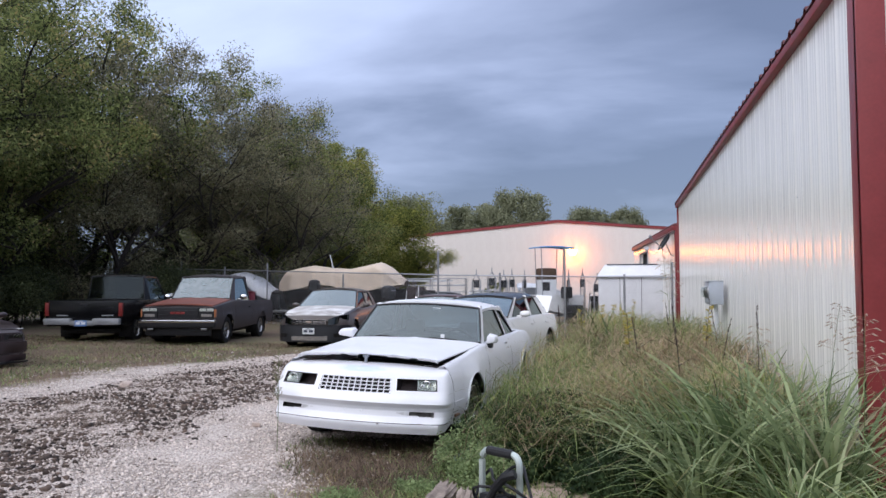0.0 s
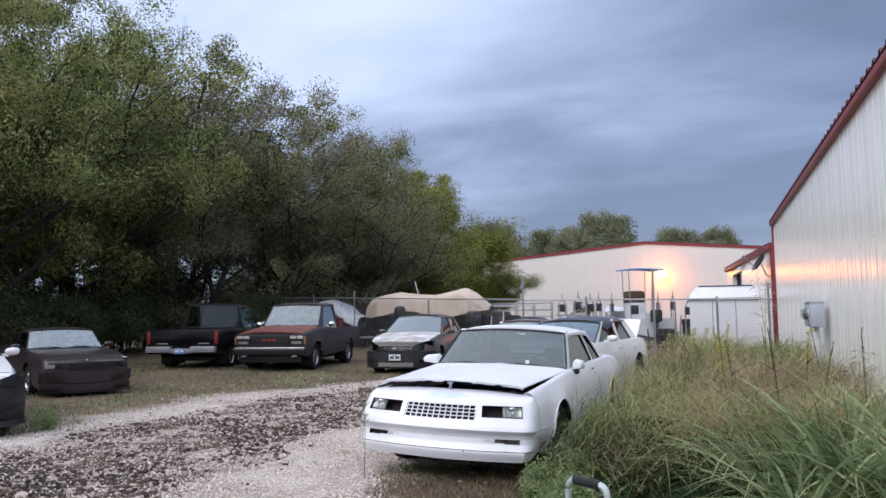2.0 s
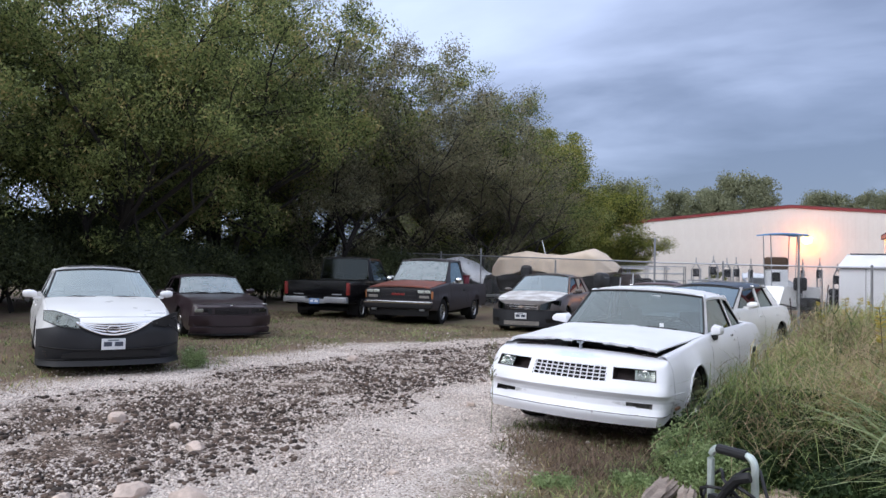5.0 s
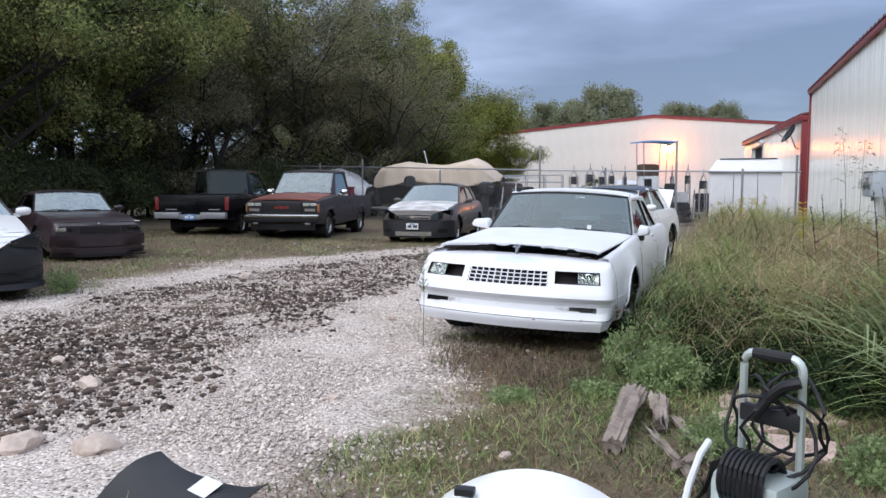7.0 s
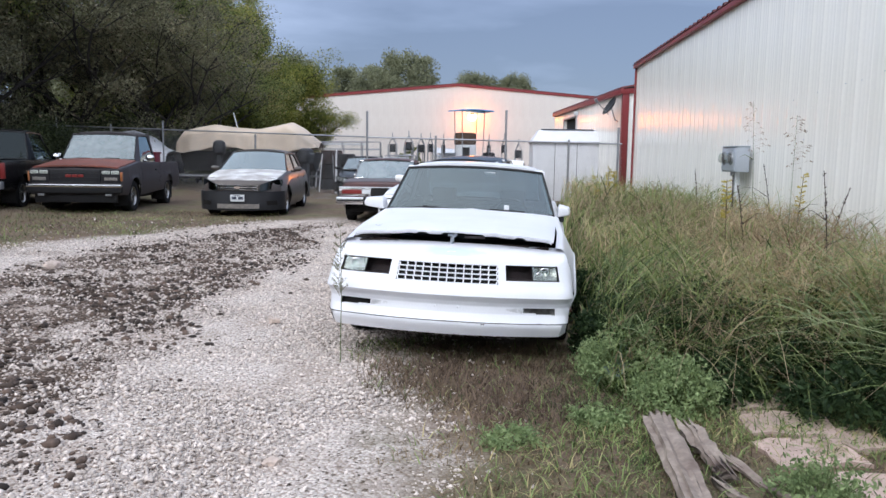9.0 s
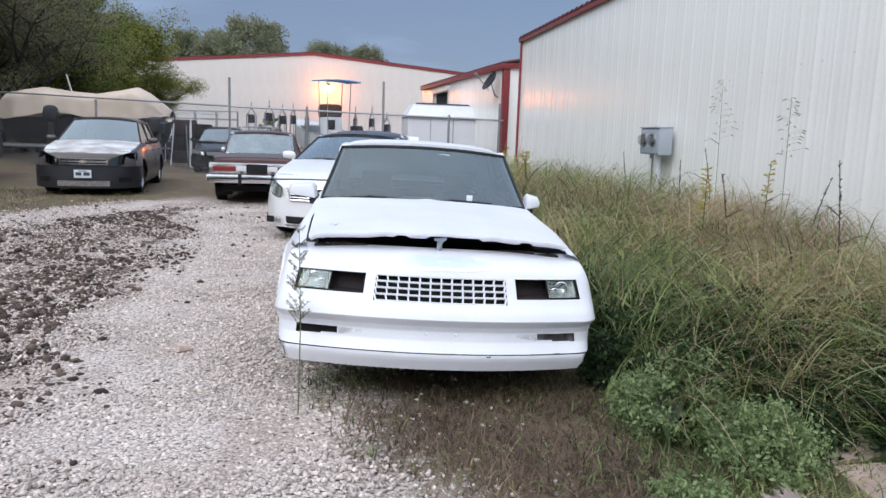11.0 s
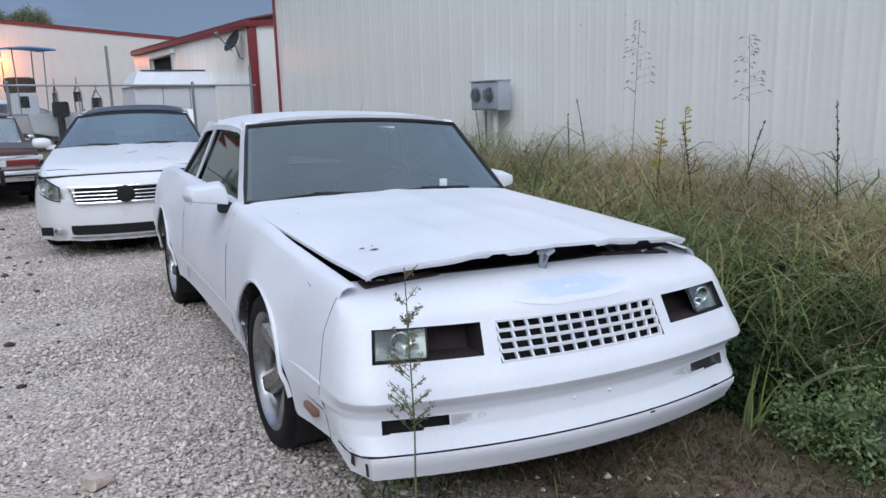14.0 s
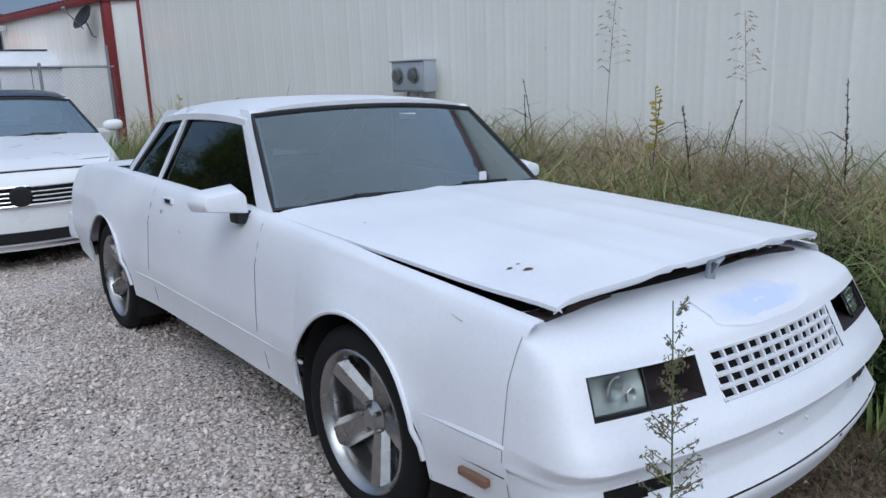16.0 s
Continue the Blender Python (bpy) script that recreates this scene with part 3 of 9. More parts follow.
def wipers(car, s):
    wc, yc, zc = s["cowl_p"]
    for x0, x1 in ((-0.62, -0.12), (-0.02, 0.5)):
        bm = bmesh.new()
        tube(bm, [(x0, yc - 0.075 * (1 - (x0 / wc) ** 2), zc + 0.015), ((x0 + x1) / 2, yc - 0.06, zc + 0.04), (x1, yc - 0.075 * (1 - (x1 / wc) ** 2), zc + 0.03)], 0.008, 5)
        tube(bm, [((x0 + x1) / 2 - 0.05, yc - 0.07, zc + 0.045), (x1 + 0.03, yc - 0.10, zc - 0.0)], 0.007, 5)
        part("wiper", bm, BLACK_PLASTIC, car)


def seam(car, pts, r=0.004):
    """A dark joint between panels."""
    bm = bmesh.new()
    tube(bm, pts, r, 4)
    part("panel_gap", bm, DARK, car)
    for u0, u1, z0, z1 in ((-0.975, -0.935, 0.318, 0.334), (-0.968, -0.962, 0.262, 0.314), (-0.945, -0.941, 0.240, 0.300), (0.30, 0.33, 0.306, 0.313), (-0.02, 0.10, 0.317, 0.323), (0.70, 0.74, 0.320, 0.325)):
        part("paint_chip", recalc(sheet(bmesh.new(), [[fascia_point(u, z) + Vector((0, -0.0012, 0)) for u in np.linspace(u0, u1, 4)] for z in (z0, z1)])), CHIP, car)


def side_x(s, y, z):
    prof = s.get("prof", ((0, 0.945), (0.12, 0.98), (0.3, 1.0), (0.5, 1.0), (0.52, 0.992), (0.8, 0.965), (1.0, 0.92)))
    zs, zb = curve(s["zs"], y), curve(s["zb"], y)
    return curve(s["w"], y) * curve(prof, (z - zb) / (zs - zb))


def doors(car, s, lines, handle_ys, hz, hmat):
    for sg in (-1, 1):
        for y0, y1 in lines:
            pts = []
            for t in np.linspace(0.06, 0.97, 8):
                y = lerp(y1, y0, t)
                z = lerp(curve(s["zb"], y), curve(s["zs"], y), t)
                pts.append((sg * (side_x(s, y, z) + 0.0005), y, z))
            seam(car, pts, 0.0013)
        for y in handle_ys:
            x = side_x(s, y, hz)
            part("door_handle", boxes(((sg * (x - 0.01), y - 0.07, hz - 0.015), (sg * (x + 0.02), y + 0.07, hz + 0.02)), bevel=0.008), hmat, car)


# -- the white coupe --
COUPE = dict(
    length=5.02, y0=0.375, axles=(1.10, 3.82), arch=0.385, hub=0.308, under=0.66, cowl=1.84, deck=3.98, skip=(0.4, 1.85), cap_front=False, flare=0.03, inset=0.022,
    w=((0.375, 0.872), (0.8, 0.895), (1.05, 0.905), (1.5, 0.895), (2.2, 0.895), (3.0, 0.9), (3.6, 0.925), (4.2, 0.915), (4.8, 0.88), (5.02, 0.84)),
    zs=((0.375, 0.80), (0.8, 0.835), (1.2, 0.865), (1.84, 0.905), (2.3, 0.91), (3.0, 0.925), (3.4, 0.945), (3.8, 0.955), (4.4, 0.925), (5.02, 0.86)),
    zc=((0.375, 0.80), (1.84, 0.92), (3.98, 0.955), (4.5, 0.95), (5.02, 0.89)),
    zb=((0.375, 0.285), (0.68, 0.26), (0.9, 0.25), (1.5, 0.255), (3.3, 0.265), (4.2, 0.27), (5.02, 0.32)),
    prof=((0, 0.955), (0.10, 0.965), (0.27, 0.985), (0.30, 1.0), (0.45, 0.993), (0.72, 0.975), (0.76, 0.968), (0.9, 0.935), (1.0, 0.90)),
    cowl_p=(0.775, 1.86, 0.925), roof_f=(0.645, 2.30, 1.325), roof_r=(0.655, 3.33, 1.31), deck_p=(0.70, 3.98, 0.945), a_foot=0.14, bow=0.10, crown=0.035, seal_r=0.011, seat_y=1.0,
    pillars=((2.98, 3.02, 3.17, 3.215), (3.27, 3.34, 3.62, 3.98)),
    windows=((2.40, 2.98, 2.02, 3.17), (3.02, 3.27, 3.215, 3.62)),
)


def fascia_point(u, z):
    """Front end of the coupe: u in -1..1 runs across and round both corners."""
    P = ((0.225, 0.030), (0.295, 0.0), (0.312, 0.0), (0.322, 0.003), (0.375, 0.040), (0.425, 0.052), (0.452, 0.044), (0.490, 0.002), (0.498, -0.002), (0.535, 0.014), (0.575, 0.044), (0.60, 0.06), (0.70, 0.11), (0.735, 0.13), (0.757, 0.175), (0.778, 0.25), (0.793, 0.35), (0.797, 0.40))
    S = ((0.225, 0.945), (0.30, 0.978), (0.42, 0.972), (0.455, 0.974), (0.495, 1.0), (0.58, 0.985), (0.70, 0.955), (0.757, 0.93), (0.797, 0.905))
    X = ((0.0, 0.0, 0.0), (0.86, 0.78, 0.0), (0.90, 0.830, 0.04), (0.93, 0.858, 0.15), (0.96, 0.870, 0.46), (1.0, 0.874, 1.0)) if z > 0.318 else ((0.0, 0.0, 0.0), (0.93, 0.79, 0.0), (0.955, 0.825, 0.10), (0.975, 0.85, 0.40), (1.0, 0.874, 1.0))
    a = abs(u)
    x = np.interp(a, [k[0] for k in X], [k[1] for k in X])
    e = np.interp(a, [k[0] for k in X], [k[2] for k in X])
    base = curve(P, z) + 0.10 * (x / 0.75) ** 2
    y = lerp(base, max(0.385, base), e)
    if z < 0.318:
        z = z + (0.318 - z) * 0.62 * float(e)
    k = smooth01((a - 0.90) / 0.10)
    x = lerp(x * curve(S, z), side_x(COUPE, 0.39, min(0.785, max(0.29, z))) + 0.001 + 0.010 * math.exp(-((z - 0.492) / 0.022) ** 2) * (1 - k), k)
    z += 0.016 * smooth01((z - 0.705) / 0.085) * max(0.0, 1 - (float(x) / 0.72) ** 2)
    return Vector((math.copysign(x, u), float(y), z))


def fascia_strip(z0, z1, us=None, skip=None, thick=0.0, rows=None):
    us = us if us is not None else np.unique(np.concatenate((np.linspace(-1, 1, 61), [-0.86, -0.465, -0.43, 0.43, 0.465, 0.86, -0.66, 0.66])))
    zs = rows if rows is not None else np.linspace(z0, z1, 9)
    bm = bmesh.new()
    vs = [[bm.verts.new(fascia_point(u, z)) for u in us] for z in zs]
    for i in range(len(zs) - 1):
        for j in range(len(us) - 1):
            um, zm = (us[j] + us[j + 1]) / 2, (zs[i] + zs[i + 1]) / 2
            if skip and skip(um, zm):
                continue
            bm.faces.new((vs[i][j], vs[i][j + 1], vs[i + 1][j + 1], vs[i + 1][j]))
    return bm


def recess(u0, u1, z0, z1, depth, inner=0.0):
    """Four walls running back from a hole in the front end."""
    bm = bmesh.new()
    us = np.linspace(u0, u1, 6)
    ring = [fascia_point(u, z0) for u in us] + [fascia_point(u1, z) for z in np.linspace(z0, z1, 4)[1:]] + [fascia_point(u, z1) for u in us[::-1][1:]] + [fascia_point(u0, z) for z in np.linspace(z1, z0, 4)[1:-1]]
    c = sum(ring, Vector()) / len(ring)
    A = [bm.verts.new(p) for p in ring]
    B = [bm.verts.new(p + Vector(((c.x - p.x) * inner, depth, (c.z - p.z) * inner))) for p in ring]
    for i in range(len(A)):
        j = (i + 1) % len(A)
        bm.faces.new((A[i], A[j], B[j], B[i]))
    return bm, B


def white_coupe():
    s = COUPE
    car = thing("coupe_car", pose(-2.425, 6.71, 0.0, 0, 1.6, -3.0), "white repainted two-door coupe with a bent, popped-up hood parked on gravel", "car")
    part("body", body_mesh(s), WHITE, car)
    BAY = (0.455, 0.862, 0.604, 0.703)
    SLOT = (0.60, 0.845, 0.376, 0.420)

    def holes(u, z):
        a = abs(u)
        if BAY[0] < a < BAY[1] and BAY[2] < z < BAY[3]:
            return True
        if SLOT[0] < a < SLOT[1] and SLOT[2] + 0.012 * (SLOT[1] - a) / 0.245 < z < SLOT[3]:
            return True
        return a < 0.398 - 0.06 * (0.70 - z) and 0.576 < z < 0.70
    zr = np.unique(np.concatenate((np.linspace(0.322, 0.797, 42), [0.576, 0.604, 0.70, 0.703, 0.376, 0.388, 0.420, 0.430, 0.452, 0.490, 0.498])))
    us = np.unique(np.concatenate((np.linspace(-1, 1, 67), [s2 * v for s2 in (-1, 1) for v in (0.455, 0.862, 0.394, 0.66, 0.60, 0.845)])))
    part("front_fascia", fascia_strip(0, 0, us, holes, rows=zr), WHITE, car)
    part("front_spoiler", fascia_strip(0, 0, np.linspace(-1, 1, 63), None, rows=[0.225, 0.235, 0.25, 0.27, 0.295, 0.312, 0.316]), WHITE, car)
    bm = bmesh.new()
    tube(bm, [fascia_point(u, 0.319 + 0.0012 * math.sin(23 * u) * math.sin(7 * u)) + Vector((0, 0.0038 + 0.0012 * math.sin(11 * u), 0)) for u in np.linspace(-0.97, 0.97, 90)], 0.0028, 5)
    part("panel_gap", bm, DARK, car)
    for u0, u1, z0, z1 in ((-0.975, -0.935, 0.318, 0.334), (-0.968, -0.962, 0.262, 0.314), (-0.945, -0.941, 0.240, 0.300), (0.30, 0.33, 0.306, 0.313), (-0.02, 0.10, 0.317, 0.323), (0.70, 0.74, 0.320, 0.325)):
        part("paint_chip", recalc(sheet(bmesh.new(), [[fascia_point(u, z) + Vector((0, -0.0012, 0)) for u in np.linspace(u0, u1, 4)] for z in (z0, z1)])), CHIP, car)
    # lamp bays: clear outer lamp, empty inner socket
    for sg in (-1, 1):
        a, b = (BAY[0], BAY[1]) if sg > 0 else (-BAY[1], -BAY[0])
        bm, back = recess(a, b, BAY[2], BAY[3], 0.10, 0.05)
        bm.faces.new(back)
        part("lamp_bay", recalc(bm), SOCKET, car)
        lo, hi = (0.66, 0.85) if sg > 0 else (-0.85, -0.66)
        lamp = part("headlamp", sheet(bmesh.new(), [[fascia_point(u, z) + Vector((0, 0.016, 0)) for u in np.linspace(lo, hi, 6)] for z in np.linspace(BAY[2] + 0.004, BAY[3] - 0.004, 5)], 0.004, (0, 1, 0)), LENS, car, "cloudy clear headlamp lens")
        bm = bmesh.new()
        g = []
        for i, z in enumerate(np.linspace(BAY[2] + 0.006, BAY[3] - 0.006, 7)):
            g.append([fascia_point(u, z) + Vector((0, 0.022 + 0.03 * math.sin(math.pi * j / 6) * math.sin(math.pi * i / 6), 0)) for j, u in enumerate(np.linspace(lo, hi, 7))])
        part("reflector", sheet(bm, g), LAMP_BOWL, lamp)
        for uu, zz, rr in ((0.5, 0.55, 0.030), (0.25, 0.35, 0.018)):
            bm = bmesh.new()
            p = fascia_point(lerp(lo, hi, uu if sg > 0 else 1 - uu), lerp(BAY[2], BAY[3], zz)) + Vector((0, 0.028, 0))
            lathe(bm, [(0.001, 0.010), (rr * 0.6, 0.004), (rr, -0.008), (rr * 1.15, -0.006)], 18, "x", Matrix.Translation(p) @ Matrix.Rotation(radians(90), 4, "Z"))
            part("bowl", bm, CHROME, lamp)
        bm = bmesh.new()
        us2 = np.linspace(lo, hi, 6)
        rim = [fascia_point(u, BAY[2] + 0.004) for u in us2] + [fascia_point(u, BAY[3] - 0.004) for u in us2[::-1]]
        tube(bm, [p + Vector((0, 0.012, 0)) for p in rim], 0.004, 5, closed=True)
        part("lamp_rim", bm, BLACK_PLASTIC, lamp)
        bm = bmesh.new()
        c = sum((Vector(p) for p in g[3][2:5]), Vector()) / 3
        lathe(bm, [(0.001, -0.03), (0.012, -0.025), (0.016, 0.0), (0.018, 0.02)], 12, "x", Matrix.Translation(c + Vector((0, -0.01, 0))) @ Matrix.Rotation(radians(90), 4, "Z"))
        part("bulb", bm, LENS, lamp)
        # parking lamp slot: an open recess with a dirty lens at its back and overspray trailing inwards
        a, b = (SLOT[0], SLOT[1]) if sg > 0 else (-SLOT[1], -SLOT[0])
        bm, back = recess(a, b, SLOT[2], SLOT[3], 0.035, 0.0)
        bm.faces.new(back)
        part("parking_lamp", recalc(bm), mat_overspray() if sg > 0 else DARK, car, "parking lamp slot with dirty overspray")
        g = []
        for t in np.linspace(0, 1, 3):
            g.append([fascia_point(sg * u, lerp(0.402 - 0.018 * f, 0.414 + 0.006 * f, t)) + Vector((0, -0.0015, 0)) for f, u in zip(np.linspace(0, 1, 7), np.linspace(0.46, SLOT[0] - 0.004, 7))])
        part("overspray_smear", recalc(sheet(bmesh.new(), g)), mat_smear(), car, "grey smear of overspray beside the slot")
    # egg-crate grille
    def gp(x, z):
        u = x / 0.78 * 0.86
        return fascia_point(u, z)
    bm = bmesh.new()
    zb, zt = 0.576, 0.70
    for i in range(5):
        z = lerp(zb, zt, i / 4)
        w = 0.355 - 0.085 * (zt - z) / 0.88
        for x0, x1 in zip(np.linspace(-w, w, 13), np.linspace(-w, w, 13)[1:]):
            p, q = gp(x0, z), gp(x1, z)
            prism(bm, [p + Vector((0, 0, -0.004)), q + Vector((0, 0, -0.004)), q + Vector((0, 0, 0.004)), p + Vector((0, 0, 0.004))], (0, 0.016, 0))
    for k in range(13):
        f = k / 6 - 1
        for i in range(4):
            z0, z1 = lerp(zb, zt, i / 4), lerp(zb, zt, (i + 1) / 4)
            p, q = gp(f * 0.345, z0), gp(f * 0.355, z1)
            prism(bm, [p + Vector((-0.0042, 0.004, 0)), p + Vector((0.0042, 0.004, 0)), q + Vector((0.0042, 0.004, 0)), q + Vector((-0.0042, 0.004, 0))], (0, 0.014, 0))
    part("grille", recalc(bm), WHITE, car, "white egg-crate grille", smooth=False)
    part("grille_backing", sheet(bmesh.new(), [[gp(x, z) + Vector((0, 0.06, 0)) for x in np.linspace(-0.40, 0.40, 8)] for z in (0.55, 0.72)]), DARK, car)
    # primer patch, bolts, chips
    rnd = random.Random(4)
    cu, cz = 0.02, 0.768
    bm = bmesh.new()
    rim = []
    for k in range(26):
        a = 2 * math.pi * k / 26
        r = 1 + 0.10 * rnd.uniform(-1, 1)
        rim.append((cu + 0.34 * r * math.cos(a), min(0.7955, cz + 0.042 * r * math.sin(a))))
    cv = bm.verts.new(fascia_point(cu, cz) + Vector((0, -0.0008, 0.0014)))
    rv = [bm.verts.new(fascia_point(u, z) + Vector((0, -0.0008, 0.0014))) for u, z in rim]
    mv = [bm.verts.new(fascia_point(lerp(cu, u, 0.5), lerp(cz, z, 0.5)) + Vector((0, -0.0008, 0.0014))) for u, z in rim]
    for i in range(26):
        j = (i + 1) % 26
        bm.faces.new((rv[i], rv[j], mv[j], mv[i]))
        bm.faces.new((mv[i], mv[j], cv))
    part("primer_patch", recalc(bm), mat_primer(cu * 0.9, cz), car, "pale blue bare primer patch with a feathered edge")
    for x in (-0.07, 0.09):
        bm = bmesh.new()
        c = gp(x, 0.412)
        lathe(bm, [(0.001, -0.012), (0.006, -0.010), (0.007, 0.0)], 10, "x", Matrix.Translation(c) @ Matrix.Rotation(radians(90), 4, "Z"))
        part("bolt", bm, WHITE, car)
    # hood: bent, raised at the nose, with a torn lip
    def hood_pt(u, t, lift=0.0):
        y = lerp(0.30, 1.83, t) + 0.05 * u * u * (1 - t) - 0.055 * (1 - u * u) * t
        w = lerp(0.715, 0.775, t ** 0.8)
        z = lerp(0.872, 0.932, t ** 0.85) + 0.030 * (1 - u * u) + 0.010 * math.exp(-((abs(u) - 0.42) / 0.07) ** 2) * math.sin(math.pi * min(1, t + 0.25)) - 0.012 * math.exp(-((1 - abs(u)) / 0.04) ** 2)
        z += 0.012 * math.exp(-(((u + 0.95) / 0.25) ** 2 + ((t - 0.02) / 0.12) ** 2))  - 0.022 * max(0.0, -u) ** 3 * (1 - t)
        z += 0.009 * max(0.0, 1 - abs(u - 0.03) / 0.11) * min(1, 4 * t + 0.3)
        return Vector((w * u, y, z + lift))
    hood = part("hood", sheet(bmesh.new(), [[hood_pt(u, t) for u in np.linspace(-1, 1, 41)] for t in np.linspace(0, 1, 25)], 0.012), WHITE, car, "white hood standing ajar, bent at the nose")
    rnd = random.Random(9)
    bm = bmesh.new()
    us = np.linspace(-0.985, 0.985, 64)
    drop = []
    for u in us:
        d = 0.017
        for c, w in ((-0.30, 0.05), (0.10, 0.20), (0.66, 0.05)):
            if abs(u - c) < w:
                d = 0.004
        drop.append(d + rnd.uniform(-0.0008, 0.0008))
    sheet(bm, [[hood_pt(u, 0.004, -0.010) for u in us], [hood_pt(u, 0.004, -0.011 - d) + Vector((0, 0.012, 0)) for u, d in zip(us, drop)]], 0.006, (0, 1, 0))
    part("hood_lip", recalc(bm), WHITE, hood, "torn inner lip of the hood")
    for sg in (-1, 1):
        bm = bmesh.new()
        ts = np.linspace(0.0, 0.8, 30)
        sheet(bm, [[hood_pt(sg * 0.985, t, -0.01) for t in ts], [hood_pt(sg * 0.975, t, -0.012 - 0.013 * (1 - t) * (0.25 if 0.2 < t < 0.24 or 0.02 < t < 0.05 else 1)) for t in ts]], 0.004, (-sg, 0, 0))
        part("hood_lip", recalc(bm), WHITE, hood)
    for u, t, r in ((-0.80, 0.17, 0.022), (-0.84, 0.20, 0.014), (-0.78, 0.21, 0.010), (-0.82, 0.72, 0.010)):
        bm = bmesh.new()
        pts = []
        for k in range(9):
            a = 2 * math.pi * k / 9
            pts.append(bm.verts.new(hood_pt(u + r * 1.3 * math.cos(a) * rnd.uniform(0.5, 1.2), t + r * 0.35 * math.sin(a) * rnd.uniform(0.5, 1.3), 0.0022)))
        bm.faces.new(pts)
        part("paint_chip", bm, CHIP, hood)
    # engine bay under the gap: a plain box, its shade put into near-black
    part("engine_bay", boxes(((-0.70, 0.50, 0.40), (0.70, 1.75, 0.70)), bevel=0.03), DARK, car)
    part("radiator_support", boxes(((-0.69, 0.415, 0.66), (0.69, 0.50, 0.80)), ((-0.60, 0.42, 0.79), (-0.4, 0.47, 0.815)), ((0.35, 0.42, 0.79), (0.55, 0.47, 0.815)), bevel=0.008), RUSTY, car)
    bm = bmesh.new()
    box(bm, (-0.014, 0.345, 0.79), (0.014, 0.36, 0.872), 0.004)
    tube(bm, [(0, 0.345, 0.80), (0.005, 0.335, 0.86), (0.03, 0.33, 0.88)], 0.012, 6)
    tube(bm, [(-0.03, 0.345, 0.868), (0.035, 0.335, 0.878)], 0.009, 6)
    part("hood_latch", bm, GALV_GREY, car, "dirty metal hood latch")
    for sg in (-1, 1):
        bm = bmesh.new()
        lathe(bm, [(0.001, 0.0), (0.014, 0.0), (0.015, 0.015), (0.011, 0.028), (0.001, 0.028)], 12, "z", Matrix.Translation((sg * 0.64, 0.47, 0.778)))
        box(bm, (sg * 0.58, 0.40, 0.765), (sg * 0.735, 0.52, 0.778), 0.004)
        part("hood_bumper_stop", bm, RUSTY, car)
    cabin(car, s, WHITE, GLASS, TINT)
    wipers(car, s)
    wheels(car, s, 0.335, 0.245, 0.235, lambda: rim_bm(0.247, 0.23, 5, 0.045, 0.20, 0.24, -0.02), ALLOY)
    # fender lips
    for sg in (-1, 1):
        for ya in s["axles"]:
            bm = bmesh.new()
            pts = []
            for t in np.linspace(0.06, math.pi - 0.06, 25):
                y, z = ya + 0.388 * math.cos(t), s["hub"] + 0.388 * math.sin(t)
                pts.append((sg * (side_x(s, y, max(z, 0.24)) + 0.024), y, max(z, 0.235)))
            tube(bm, pts, 0.009, 6)
            part("arch_lip", bm, WHITE, car)
        # side marker and body joints
        part("side_marker", boxes(((sg * 0.855, 0.45, 0.345), (sg * 0.878, 0.565, 0.368)), bevel=0.004), BROWN_LENS, car, "faded amber side marker lamp")
        for y0 in (0.39,):
            seam(car, [(sg * (side_x(s, y0, z) + 0.0012), y0, z) for z in np.linspace(0.25, 0.78, 24)], 0.0008)
        seam(car, [(sg * (side_x(s, y, 0.395) + 0.004), y, 0.395) for y in np.linspace(0.395, 0.66, 5)], 0.0026)
        bm = bmesh.new()
        tube(bm, [(sg * (side_x(s, y, 0.488) - 0.003), y, 0.488 - 0.02 * (y - 0.39)) for y in np.linspace(0.385, 0.76, 8)], 0.009, 6)
        part("body_crease", bm, WHITE, car)
        bm = bmesh.new()
        tube(bm, [(sg * (side_x(s, y, 0.425) + 0.004), y, 0.425) for y in np.linspace(1.45, 3.36, 20)], 0.007, 6)
        part("body_crease", bm, WHITE, car)
    doors(car, s, ((1.86, 1.78), (3.12, 3.10)), (), 0.8, CHROME)
    for sg in (-1, 1):
        x = side_x(s, 2.90, 0.865)
        h = part("door_handle", boxes(((sg * (x - 0.004), 2.82, 0.855), (sg * (x + 0.012), 2.96, 0.885)), bevel=0.006), WHITE, car)
        part("handle_grip", boxes(((sg * (x + 0.01), 2.84, 0.86), (sg * (x + 0.016), 2.91, 0.88)), bevel=0.002), BLACK_PLASTIC, h)
        bm = bmesh.new()
        lathe(bm, [(0.001, 0.02), (0.011, 0.02), (0.012, 0.0)], 10, "x", Matrix.Translation((sg * (side_x(s, 2.95, 0.81) - 0.012 * (1 if sg > 0 else -1) * sg), 2.95, 0.81)) @ Matrix.Rotation(0 if sg > 0 else math.pi, 4, "Z"))
        part("door_lock", bm, CHROME, car)
    # big door mirrors
    for sg in (-1, 1):
        bm = bmesh.new()
        pr = [(0.80, 0.895), (1.02, 0.925), (1.035, 0.965), (1.01, 1.01), (0.84, 1.03), (0.81, 1.0)]
        pr = pr if sg < 0 else [(0.79 + (x - 0.80) * 0.55, z) for x, z in pr]
        g0 = [Vector((sg * x, 2.10, z)) for x, z in pr]
        g1 = [Vector((sg * ((0.9 if sg < 0 else 0.84) + (x - (0.9 if sg < 0 else 0.84)) * 0.8), 1.97, 0.96 + (z - 0.96) * 0.7)) for x, z in pr]
        A, B = [bm.verts.new(p) for p in g0], [bm.verts.new(p) for p in g1]
        for i in range(6):
            bm.faces.new((A[i], A[(i + 1) % 6], B[(i + 1) % 6], B[i]))
